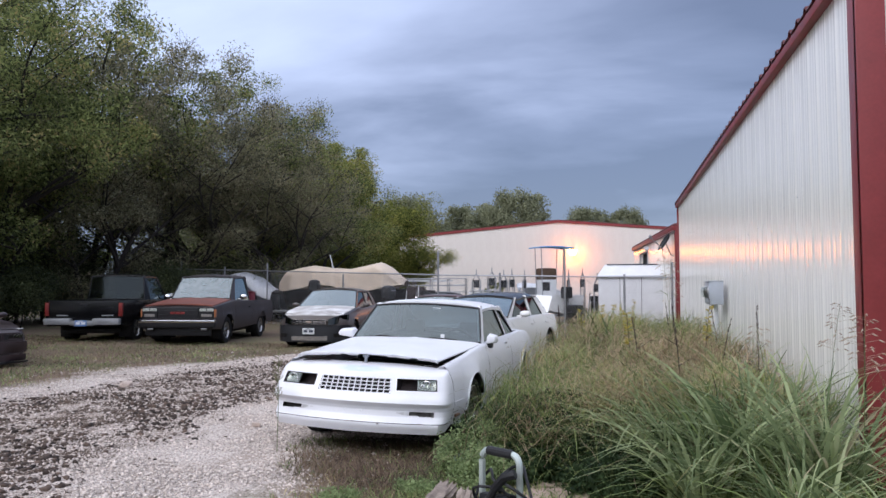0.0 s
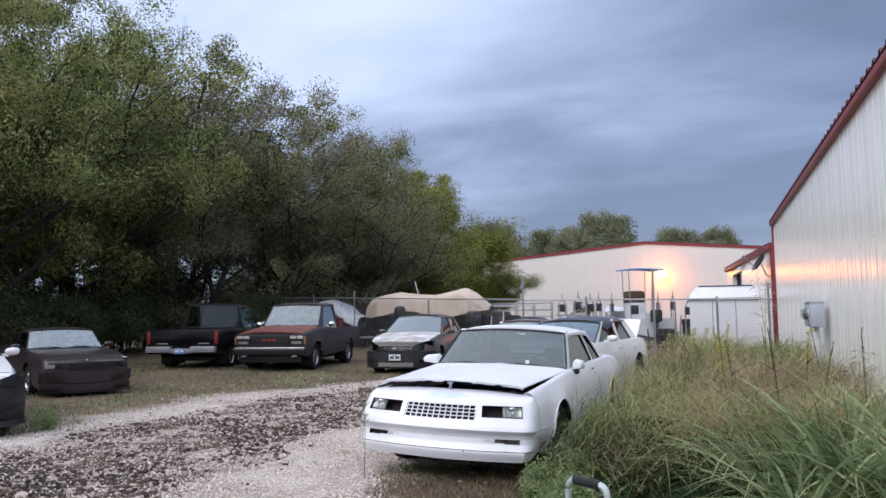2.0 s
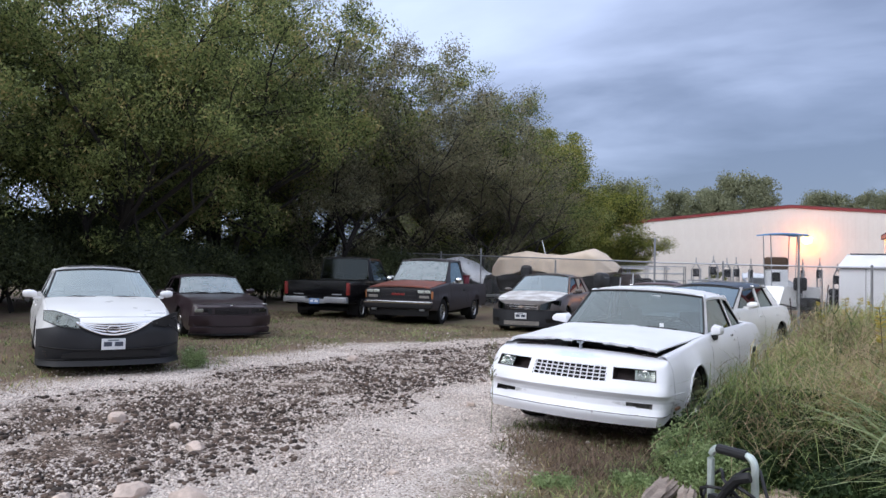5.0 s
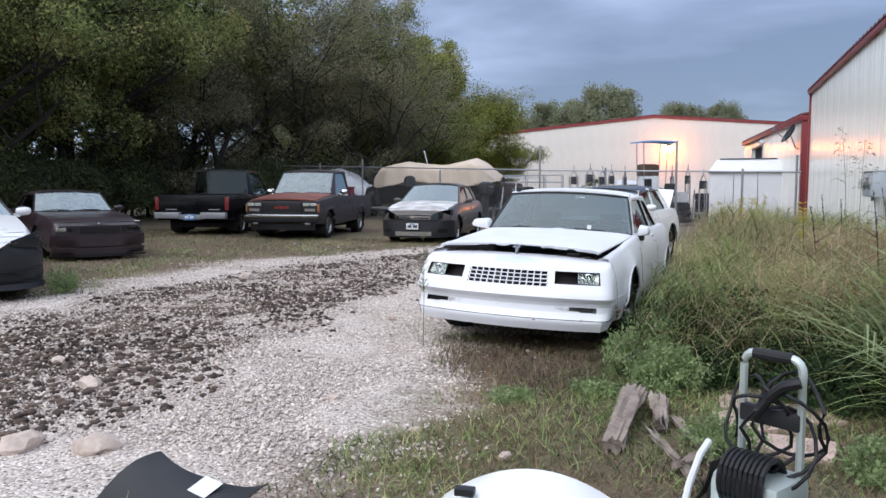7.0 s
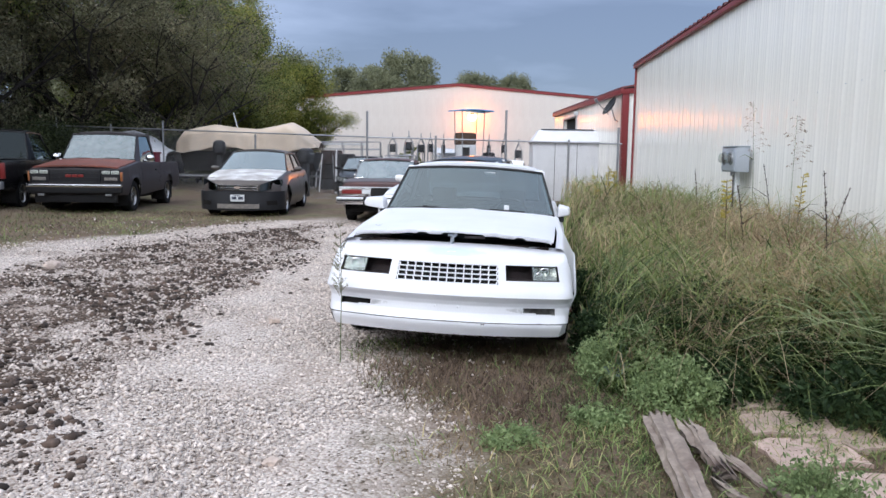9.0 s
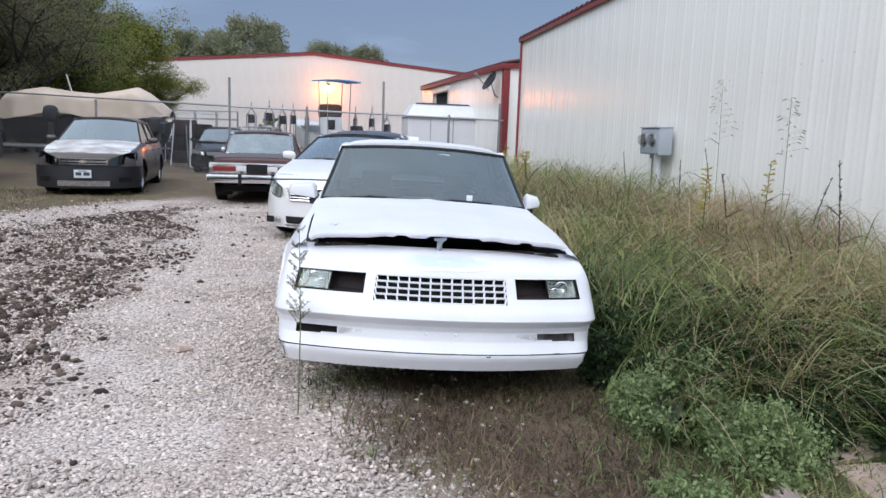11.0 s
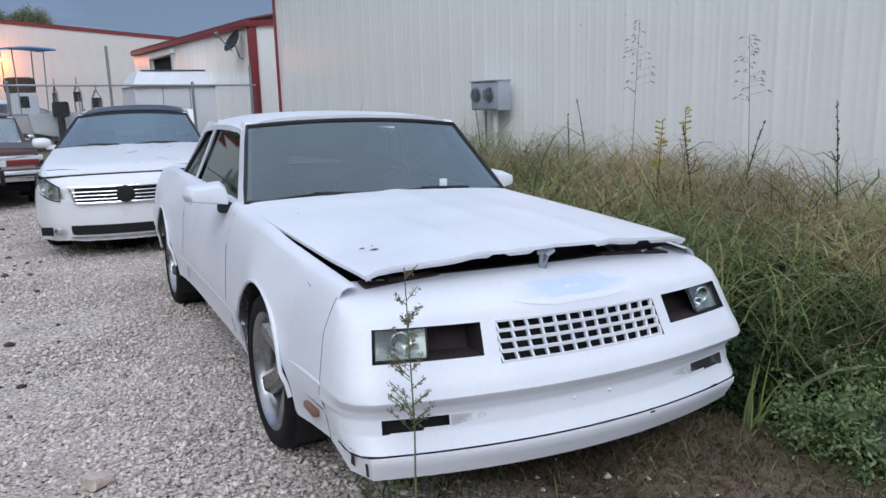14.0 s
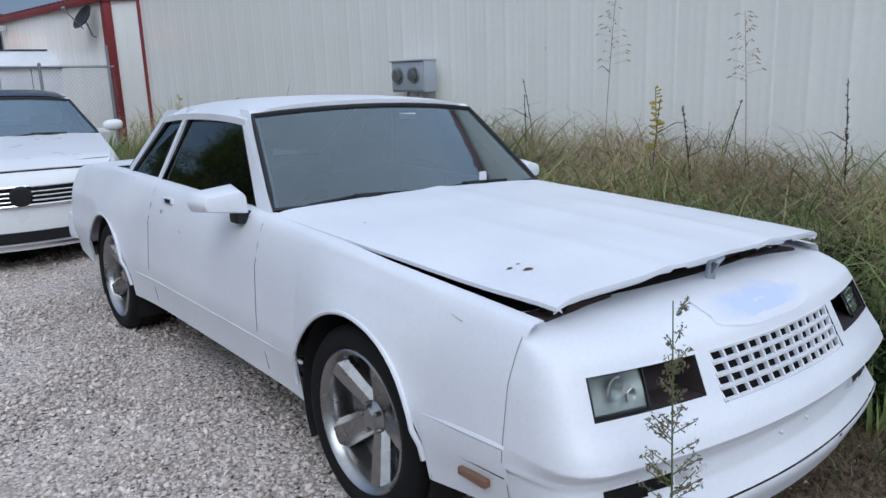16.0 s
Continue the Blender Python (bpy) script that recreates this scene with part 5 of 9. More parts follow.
def far_building():
    Y, XL, XP, XR, ZE, ZP = 68.0, -20.1, -5.1, 10.0, 6.38, 7.68
    b = thing("wall_north", pose(XL, Y, 0), "long off-white metal gable wall across the storage yard", "wall", kind="structure")
    part("wall_core", prism(bmesh.new(), [(0, 0.01, -0.1), (XR - XL, 0.01, -0.1), (XR - XL, 0.01, ZE), (XP - XL, 0.01, ZP), (0, 0.01, ZE)], (0, 0.15, 0)), SIDING, b, smooth=False)
    siding(b, XP - XL, (ZE, ZP), pose(0, 0, 0), material=SIDING_BEIGE)
    siding(b, XR - XP, (ZP, ZE), pose(XP - XL, 0, 0), material=SIDING_BEIGE)
    for x0, z0, x1, z1 in ((-0.12, ZE, XP - XL, ZP), (XP - XL, ZP, XR - XL + 0.12, ZE)):
        part("rake_trim", prism(bmesh.new(), [(x0, -0.08, z0 - 0.05), (x1, -0.08, z1 - 0.05), (x1, -0.08, z1 + 0.16), (x0, -0.08, z0 + 0.16)], (0, 0.3, 0)), TRIM_RED, b, "dark red rake trim")
    r = thing("roof_north", pose(XL, Y, 0), "low dark red gable roof", "roof", kind="structure")
    for x0, z0, x1, z1 in ((-0.12, ZE, XP - XL, ZP), (XP - XL, ZP, XR - XL + 0.12, ZE)):
        part("roof_slope", prism(bmesh.new(), [(x0, 0.1, z0 + 0.17), (x1, 0.1, z1 + 0.17), (x1, 0.1, z1 + 0.23), (x0, 0.1, z0 + 0.23)], (0, 20, 0)), ROOF_RED, r)
    k = thing("wall_rear", pose(XL, Y, 0), "plain hidden walls that close the long building", "wall", kind="structure")
    part("wall_core", boxes(((0.0, 0.2, -0.1), (0.15, 20, ZE)), ((XR - XL - 0.15, 0.2, -0.1), (XR - XL, 20, ZE)), ((0.16, 19.85, -0.1), (XR - XL - 0.16, 20, ZE))), SIDING, k, smooth=False)
    # the lit yard lamp
    l = thing("wall_lamp", pose(-3.8, Y - 0.06, 5.05), "lit orange sodium lamp on the metal wall", "wall lamp")
    part("housing", boxes(((-0.16, -0.28, 0.12), (0.16, 0.0, 0.30)), bevel=0.03), BLACK_PLASTIC, l)
    bm = bmesh.new()
    lathe(bm, [(0.001, -0.42), (0.22, -0.38), (0.37, -0.16), (0.39, 0.06), (0.28, 0.14), (0.001, 0.15)], 20, "z", Matrix.Translation((0, -0.26, 0.0)))
    part("bulb", bm, glow_mat("sodium_glow", (1.0, 0.50, 0.12), 15.0), l, "glowing orange bulb")
    lamp = new("sodium_lamp_light", bpy.data.lights.new("sodium_lamp_light", "POINT"))
    lamp.data.energy, lamp.data.color, lamp.data.shadow_soft_size = 420.0, (1.0, 0.19, 0.008), 0.25
    lamp.location = (-3.8, Y - 0.75, 4.85)


near_building()
meter_box()
second_building()
satellite_dish()
far_building()

# ---- chain-link fence ----
def fence(pts, posts, top, name_label):
    """Rail, posts and a wire mesh of crossed diagonal wires along a line of ground points."""
    f = thing("chain_link_fence", Matrix.Identity(4), name_label, "fence")
    a, b = Vector(pts[0]), Vector(pts[1])
    la, lb = top
    d = (b - a)
    n = d.length
    bm = bmesh.new()
    tube(bm, [(a.x, a.y, a.z + la), (b.x, b.y, b.z + lb)], 0.024, 8)
    part("top_rail", bm, STEEL, f)
    for t, h in posts:
        p = a + d * t
        bm = bmesh.new()
        tube(bm, [(p.x, p.y, -0.1), (p.x, p.y, p.z + h)], 0.034, 8)
        lathe(bm, [(0.036, 0.0), (0.04, 0.01), (0.03, 0.05), (0.001, 0.06)], 10, "z", Matrix.Translation((p.x, p.y, p.z + h - 0.02)))
        part("post", bm, STEEL, f)
    # wire mesh: two families of thin ribbons
    step, w = 0.085, 0.0022
    V, Q = [], []
    ux = d.normalized()
    side = Vector((-ux.y, ux.x, 0))
    k = 0
    for fam in (1, -1):
        s = -2.4
        while s < n + 2.4:
            s0, s1, z0, z1 = s, s + fam * 1.9, 0.03, 1.9
            lo, hi = 0.0, 1.0
            if fam > 0:
                if s0 < 0:
                    lo = -s0 / 1.9
                if s1 > n:
                    hi = (n - s0) / 1.9
            else:
                if s0 > n:
                    lo = (s0 - n) / 1.9
                if s1 < 0:
                    hi = s0 / 1.9
            if hi > lo:
                for q in (lo, hi):
                    c = a + ux * (s0 + (s1 - s0) * q)
                    zt = lerp(la, lb, min(1, max(0, (s0 + (s1 - s0) * q) / n))) - 0.02
                    z = lerp(z0, zt, q)
                    V += [(c.x + w, c.y - 0.03 * side.y, z), (c.x - w, c.y - 0.03 * side.y, z), (c.x, c.y - 0.03 * side.y + 0.004, z + 0.003)]
                Q += [(k, k + 1, k + 4, k + 3), (k + 1, k + 2, k + 5, k + 4), (k + 2, k, k + 3, k + 5)]
                k += 6
            s += step
    o = new("wire_mesh", mass_mesh("wire_mesh", np.array(V), np.array(Q), STEEL))
    o.parent = f
    tagged(o, kind="stuff")
    return f


fence(((-5.99, 25.2, 0), (1.74, 24.35, 0)), ((0.0, 2.80), (0.28, 2.06), (0.558, 2.84), (0.80, 1.98), (0.985, 2.35)), (2.03, 1.90), "galvanised chain-link fence along the boat storage")
fence(((-14.35, 29.3, 0), (-6.05, 25.23, 0)), ((0.0, 2.62), (0.5, 2.1)), (2.33, 2.04), "galvanised chain-link fence before the covered boats")
fence(((-26.0, 33.0, 0), (-14.42, 29.32, 0)), ((0.02, 3.1), (0.15, 2.95), (0.3, 2.8), (0.57, 2.83), (0.80, 2.5)), (2.68, 2.34), "galvanised chain-link fence below the trees")

# -- the other vehicles --
SEDAN_PROF = ((0, 0.93), (0.12, 0.97), (0.3, 1.0), (0.45, 0.995), (0.62, 0.985), (0.8, 0.96), (1.0, 0.90))


def simple_rim(rim, width, spokes=7):
    return lambda: rim_bm(rim, width, spokes, 0.03, 0.15, 0.3, -0.01)


def nose(s, y, z, x):
    return Vector((x, y, z))


def front_panel(car, name, x0, x1, z0, z1, y, bow, material, label="", thick=0.04, proud=0.0, sweep=0.0, rows=4, wrap=3.4):
    """A curved piece of the nose: bows back towards the sides by bow and leans by sweep."""
    g = []
    for z in np.linspace(z0, z1, rows):
        t = (z - z0) / max(1e-6, z1 - z0)
        g.append([(x, y + bow * (x / 0.9) ** 2 + wrap * max(0.0, abs(x) - 0.64) ** 2 + 0.05 * (1 - t) ** 3 * (abs(x) > 0.5) + sweep * t - proud, z) for x in np.linspace(x0, x1, 25)])
    return part(name, recalc(sheet(bmesh.new(), g, thick, (0, 1, 0))), material, car, label)


def brown_coupe():
    s = dict(COUPE)
    s.update(y0=0.0, nose_bow=0.10, skip=(9, 9), cap_front=True, cowl_p=(0.775, 1.86, 0.925), w=((0.0, 0.80), (0.1, 0.86), (0.46, 0.88)) + COUPE["w"][1:], zs=((0.0, 0.68), (0.12, 0.74), (0.46, 0.80)) + COUPE["zs"][1:], zc=((0.0, 0.68), (0.12, 0.75), (0.46, 0.83), (0.9, 0.88)) + COUPE["zc"][1:], zb=((0.0, 0.20), (0.46, 0.2)) + COUPE["zb"][1:])
    car = thing("coupe_car", pose(-11.85, 12.2, -0.02, 0, 0, 59), "dull dark brown two-door coupe with sun-faded paint on dry grass", "car")
    part("body", body_mesh(s), BROWN, car)
    cabin(car, s, BROWN, SKY_PALE_GLASS, TINT)
    wipers(car, s)
    wheels(car, s, 0.33, 0.2, 0.22, simple_rim(0.2, 0.21, 6), ALLOY)
    mirrors(car, 0.84, 2.02, 0.93, BROWN)
    front_panel(car, "bumper", -0.87, 0.87, 0.30, 0.52, -0.06, 0.10, BROWN, proud=0.0, thick=0.08, wrap=1.6)
    front_panel(car, "front_spoiler", -0.85, 0.85, 0.14, 0.27, -0.05, 0.10, BROWN, thick=0.05, wrap=1.6)
    front_panel(car, "spoiler_lip", -0.88, 0.88, 0.10, 0.135, -0.10, 0.10, BLACK_PLASTIC, thick=0.08, wrap=1.6)
    front_panel(car, "grille", -0.36, 0.36, 0.55, 0.665, -0.018, 0.10, DARK)
    for i in range(4):
        front_panel(car, "grille_bar", -0.36, 0.36, 0.568 + 0.026 * i, 0.574 + 0.026 * i, -0.026, 0.10, GMC_GREY, rows=2, thick=0.01)
    for a, m, nm in (((-0.76, -0.60), BOWL, "headlamp"), ((-0.58, -0.42), BLACK_PLASTIC, "lamp_socket"), ((0.42, 0.58), BLACK_PLASTIC, "lamp_socket"), ((0.60, 0.76), GREY_PLASTIC, "headlamp")):
        p = front_panel(car, nm, a[0], a[1], 0.56, 0.66, -0.022, 0.10, m, wrap=0)
        if nm == "headlamp":
            front_panel(p, "lens", a[0], a[1], 0.56, 0.66, -0.03, 0.10, LENS, thick=0.004, wrap=0)
    part("hood_badge", boxes(((-0.02, 0.06, 0.70), (0.02, 0.08, 0.745)), bevel=0.006), CHROME, car)
    doors(car, s, ((1.86, 1.78), (3.12, 3.10)), (3.0,), 0.80, BROWN)
    part("paint_chip", boxes(((0.70, 0.12, 0.752), (0.79, 0.24, 0.766)), bevel=0.004), PEELED, car, "bare pale patch at the hood corner")
    seam(car, [(0.8 * u, 0.10 + 0.08 * u * u, 0.762 - 0.02 * abs(u) ** 3) for u in np.linspace(-1, 1, 13)], 0.006)


def sedan(name, m, label, paint, L=4.8, W=0.91, hood_z=0.86, nose_z=0.72, belt=0.93, roof=1.46, axles=(0.95, 3.72), cowl=1.35, ws=0.75, roof_len=1.5, deck=4.15, tyre=0.33, hood_mat=None, roof_mat=None, glass=SEDAN_GLASS, side=None, deck_z=1.0, rim=ALLOY, pillar_mat=None, mirror_mat=None, drop=0.0):
    s = dict(length=L, nose_bow=0.20, axles=axles, arch=tyre + 0.045, hub=tyre, under=W - 0.25, cowl=cowl, deck=deck,
             w=((0.0, W - 0.22), (0.08, W - 0.13), (0.25, W - 0.05), (0.6, W), (2.4, W), (L - 0.7, W - 0.01), (L - 0.2, W - 0.08), (L, W - 0.17)),
             zs=((0.0, nose_z - 0.12), (0.08, nose_z - 0.05), (0.3, nose_z + 0.03), (cowl, belt - 0.02), (cowl + 1.5, belt), (deck, belt + 0.03), (L - 0.1, belt - 0.02), (L, belt - 0.1)),
             zc=((0.0, nose_z - 0.10), (0.08, nose_z), (0.35, nose_z + 0.08), (0.8, hood_z), (cowl, hood_z + 0.08), (deck, deck_z), (L - 0.15, deck_z), (L, deck_z - 0.1)),
             zb=((0.0, 0.20), (1.2, 0.18), (L - 1.0, 0.2), (L, 0.28)), prof=SEDAN_PROF,
             cowl_p=(W - 0.12, cowl + 0.02, belt + 0.03), roof_f=(W - 0.30, cowl + ws, roof - 0.04 - drop), roof_r=(W - 0.30, cowl + ws + roof_len, roof - 0.06), deck_p=(W - 0.2, deck, deck_z + 0.0),
             bow=0.08, crown=0.045, a_foot=0.2, seat_y=1.0, roof_paint=roof_mat or paint, pillar_paint=pillar_mat or paint,
             pillars=((cowl + ws + 0.62, cowl + ws + 0.68, cowl + 1.40, cowl + 1.48), (cowl + ws + roof_len - 0.18, cowl + ws + roof_len, deck - 0.55, deck)),
             windows=((cowl + ws + 0.10, cowl + ws + 0.62, cowl + 0.30, cowl + 1.40), (cowl + ws + 0.68, cowl + ws + roof_len - 0.18, cowl + 1.48, deck - 0.55)))
    car = thing(name, m, label, "car")
    part("body", body_mesh(s), paint, car)
    cabin(car, s, paint, glass, side or TINT)
    wipers(car, s)
    wheels(car, s, tyre, tyre * 0.66, 0.22, simple_rim(tyre * 0.66, 0.2, 7), rim)
    mirrors(car, W - 0.04, cowl + 0.45, belt + 0.03, mirror_mat or paint)
    doors(car, s, ((cowl + 0.12, cowl + 0.05), (cowl + 1.42, cowl + 1.38), (cowl + 2.3, cowl + 2.15)), (cowl + 1.25, cowl + 2.2), belt - 0.13, paint)
    if hood_mat:
        g = []
        for t in np.linspace(0, 1, 12):
            y = lerp(0.13, cowl - 0.02, t)
            w = curve(s["w"], y) * 0.86
            zc = curve(s["zc"], y)
            zs = curve(s["zs"], y)
            g.append([(w * u, y + 0.12 * u * u * (1 - t), lerp(zc, lerp(zs, zc, 0.62), abs(u) ** 3) + 0.022) for u in np.linspace(-1, 1, 13)])
        part("hood", sheet(bmesh.new(), g, 0.02), hood_mat, car)
    # hood shut line
    seam(car, [(W * 0.8 * u, 0.24 + 0.14 * u * u, curve(s["zc"], 0.24 + 0.14 * u * u) - 0.03 * abs(u) ** 3 + 0.008) for u in np.linspace(-1, 1, 15)], 0.006)
    return car, s


def swept_lamp(car, sg, x0, x1, z0, z1, y, bow, back, smoked=False):
    """A wrap-round headlamp: lens with a dark rim over a grey housing and two round bowls."""
    g0, g1 = [], []
    for i, t in enumerate(np.linspace(0, 1, 6)):
        r0, r1 = [], []
        for f in np.linspace(0, 1, 8):
            x = lerp(x0, x1, f)
            yy = y + bow * (x / 0.9) ** 2 + back * f * f
            lo, hi = lerp(z0, z0 + (z1 - z0) * 0.45, f * f), lerp(z0 + (z1 - z0) * 0.55, z1, min(1, f * 1.5))
            z = lerp(lo, hi, t)
            r0.append((sg * x, yy - 0.012 + 0.05 * t, z))
            r1.append((sg * x * 0.99, yy + 0.014 + 0.05 * t, z))
        g0.append(r0)
        g1.append(r1)
    h = part("headlamp", recalc(sheet(bmesh.new(), g0, 0.004, (0, 1, 0))), TINT if smoked else LENS, car, "smoked dark headlamp" if smoked else "clear swept-back headlamp")
    part("housing", recalc(sheet(bmesh.new(), g1)), DARK if smoked else LAMP_GREY, h)
    bm = bmesh.new()
    tube(bm, [Vector(p) + Vector((0, -0.002, 0)) for p in g0[0] + [r[-1] for r in g0[1:]] + g0[-1][-2::-1] + [r[0] for r in g0[-2:0:-1]]], 0.006, 5, closed=True)
    part("rim", bm, GREY_PLASTIC, h)
    if not smoked:
        for j, rr in ((2, 0.035), (4, 0.045)):
            c = Vector(g1[2][j]).lerp(Vector(g1[3][j]), 0.5)
            bm = bmesh.new()
            lathe(bm, [(0.001, 0.012), (rr * 0.6, 0.006), (rr, -0.012), (rr * 1.08, -0.012), (rr * 1.08, 0.004)], 18, "x", Matrix.Translation(c) @ Matrix.Rotation(radians(90), 4, "Z"))
            part("reflector", bm, CHROME, h)


def sonata():
    x, y = -9.05, 7.14
    car, s = sedan("sedan_car", pose(x, y, 0.01, 0, 0, 59), "white sedan with a damaged unpainted black front bumper and missing headlamp", PEARL, L=4.82, W=0.92, hood_z=0.92, nose_z=0.74, belt=0.95, roof=1.45, axles=(0.98, 3.78), cowl=1.30, ws=0.95, roof_len=1.35, deck=4.2, tyre=0.33, hood_mat=PEARL)
    def face(x):
        return -0.10 + 0.18 * (x / 0.9) ** 2 + 3.0 * max(0.0, abs(x) - 0.64) ** 2

    def top(x):
        a = abs(x)
        return 0.545 + 0.165 * (a / 0.46) ** 2 if a < 0.46 else lerp(0.71, 0.60, (a - 0.46) / 0.46)
    xs = np.linspace(-0.92, 0.92, 33)
    g = [[(x, face(x) + 0.05 * abs(2 * t - 1) ** 3 + 0.03 * (1 - t), lerp(0.19, top(x), t)) for x in xs] for t in np.linspace(0, 1, 9)]
    part("bumper", recalc(sheet(bmesh.new(), g, 0.06, (0, 1, 0))), GREY_PLASTIC, car, "unpainted black plastic bumper")
    # dark bars on the surface stand in for the shade along bumper creases
    for z0, w in ((0.345, 0.88), (0.215, 0.8)):
        bm = bmesh.new()
        tube(bm, [(x, face(x) - 0.002 + 0.02 * (z0 < 0.3), z0 + 0.10 * max(0, abs(x) - 0.45) * (z0 > 0.3)) for x in np.linspace(-w, w, 25)], 0.012, 5)
        part("crease_shade_bar", bm, DARK, car)
    g = [[(x, face(x) - 0.03 + 0.03 * t, z) for x in xs] for t, z in ((0, 0.13), (0.4, 0.15), (1, 0.20))]
    part("lower_lip", recalc(sheet(bmesh.new(), g, 0.06, (0, 1, 0))), BLACK_PLASTIC, car)
    g = [[(x, face(x) - 0.004, lerp(0.235, 0.33 - 0.05 * max(0, abs(x) - 0.4) * 4, t)) for x in np.linspace(-0.62, 0.62, 15)] for t in (0, 1)]
    part("air_intake", recalc(sheet(bmesh.new(), g, 0.02, (0, 1, 0))), DARK, car)
    # smiling grille: crescent of chrome bars
    def crescent(x, t):
        return lerp(0.545 + 0.165 * (x / 0.46) ** 2, 0.695 + 0.016 * (x / 0.46) ** 2, t)
    g = [[(x, face(x) + 0.012 + 0.03 * t, crescent(x, t)) for x in np.linspace(-0.46, 0.46, 17)] for t in (0, 0.5, 1)]
    part("grille_backing", recalc(sheet(bmesh.new(), g, 0.03, (0, 1, 0))), DARK, car)
    for t in (0.0, 0.28, 0.54, 0.78, 1.0):
        w = 0.46 - 0.05 * math.sin(math.pi * t)
        bm = bmesh.new()
        tube(bm, [(x, face(x) - 0.008 + 0.03 * t, crescent(x, t)) for x in np.linspace(-w, w, 17)], 0.011 if 0 < t < 1 else 0.014, 6)
        part("grille_bar", bm, CHROME, car, "chrome grille bar")
    bm = bmesh.new()
    tube(bm, [(0.085 * math.cos(a), -0.125, 0.625 + 0.045 * math.sin(a)) for a in np.linspace(0, 2 * math.pi, 20, endpoint=False)], 0.009, 6, closed=True)
    part("badge", bm, CHROME, car)
    swept_lamp(car, -1, 0.42, 0.84, 0.63, 0.86, -0.085, 0.14, 0.17)
    g = [[(x, face(x) + 0.005 + 0.30 * max(0, x - 0.55) ** 2 + 0.03 * t, lerp(lerp(0.66, 0.60, (x - 0.5) / 0.4), lerp(0.72, 0.82, min(1, (x - 0.5) / 0.3)), t)) for x in np.linspace(0.50, 0.90, 9)] for t in np.linspace(0, 1, 5)]
    part("broken_lamp_socket", recalc(sheet(bmesh.new(), g, 0.02, (0, 1, 0))), DARK, car, "open socket of the missing headlamp")
    bm = bmesh.new()
    rnd = random.Random(5)
    for k in range(7):
        xx = rnd.uniform(0.6, 0.88)
        a = Vector((xx, face(xx) + 0.05, rnd.uniform(0.62, 0.78)))
        tube(bm, [a, a + Vector((rnd.uniform(-0.1, 0.1), -0.05, rnd.uniform(-0.12, 0.05)))], 0.012, 5)
    tagged(part("loose_wiring", bm, BLACK_PLASTIC, car), kind="stuff")
    plate(car, pose(0.0, -0.115, 0.42))
    # sunroof band
    g = [[(0.45 * u, yy - 0.03 * (1 - u * u), 1.41 + 0.018 * math.sin(math.pi * (yy - 2.25) / 1.35) + 0.045 * (1 - (0.45 * u / 0.642) ** 2) + 0.019) for u in np.linspace(-1, 1, 11)] for yy in (2.33, 2.45, 2.6, 2.78)]
    part("sunroof", sheet(bmesh.new(), g, 0.012), BLACK_PLASTIC, car, "dark sunroof glass")


def impala():
    car, s = sedan("sedan_car", pose(-7.90, 18.70, -0.015, 0, 0, 5.9) @ Matrix.Scale(1.06, 4), "taupe sedan with a peeling pale hood parked on gravel", TAUPE, L=5.0, W=0.925, hood_z=0.93, nose_z=0.78, belt=0.95, roof=1.49, axles=(1.0, 3.8), cowl=1.45, ws=0.85, roof_len=1.45, deck=4.35, hood_mat=PEELED, mirror_mat=TAUPE)
    front_panel(car, "bumper", -0.92, 0.92, 0.16, 0.57, -0.10, 0.22, GREY_PLASTIC, "dark grey unpainted bumper", thick=0.1, rows=6, sweep=0.03)
    front_panel(car, "grille", -0.42, 0.42, 0.60, 0.71, -0.09, 0.2, CHROME, "chrome grille bar")
    front_panel(car, "grille_mesh", -0.40, 0.40, 0.615, 0.645, -0.10, 0.2, BLACK_PLASTIC)
    front_panel(car, "grille_mesh", -0.40, 0.40, 0.67, 0.70, -0.10, 0.2, BLACK_PLASTIC)
    part("badge", boxes(((-0.07, -0.125, 0.64), (0.07, -0.115, 0.67)), ((-0.03, -0.125, 0.628), (0.03, -0.115, 0.682)), bevel=0.004), PALE_STONE, car)
    front_panel(car, "lower_grille", -0.45, 0.45, 0.20, 0.30, -0.125, 0.22, DULL_LENS, "dull silver lower grille", thick=0.02)
    for sg in (-1, 1):
        swept_lamp(car, sg, 0.46, 0.865, 0.58, 0.82, -0.075, 0.2, 0.34, smoked=True)
        front_panel(car, "fog_recess", sg * 0.60, sg * 0.80, 0.27, 0.37, -0.118, 0.22, DARK, thick=0.02, rows=2)
    plate(car, pose(0.0, -0.135, 0.43))


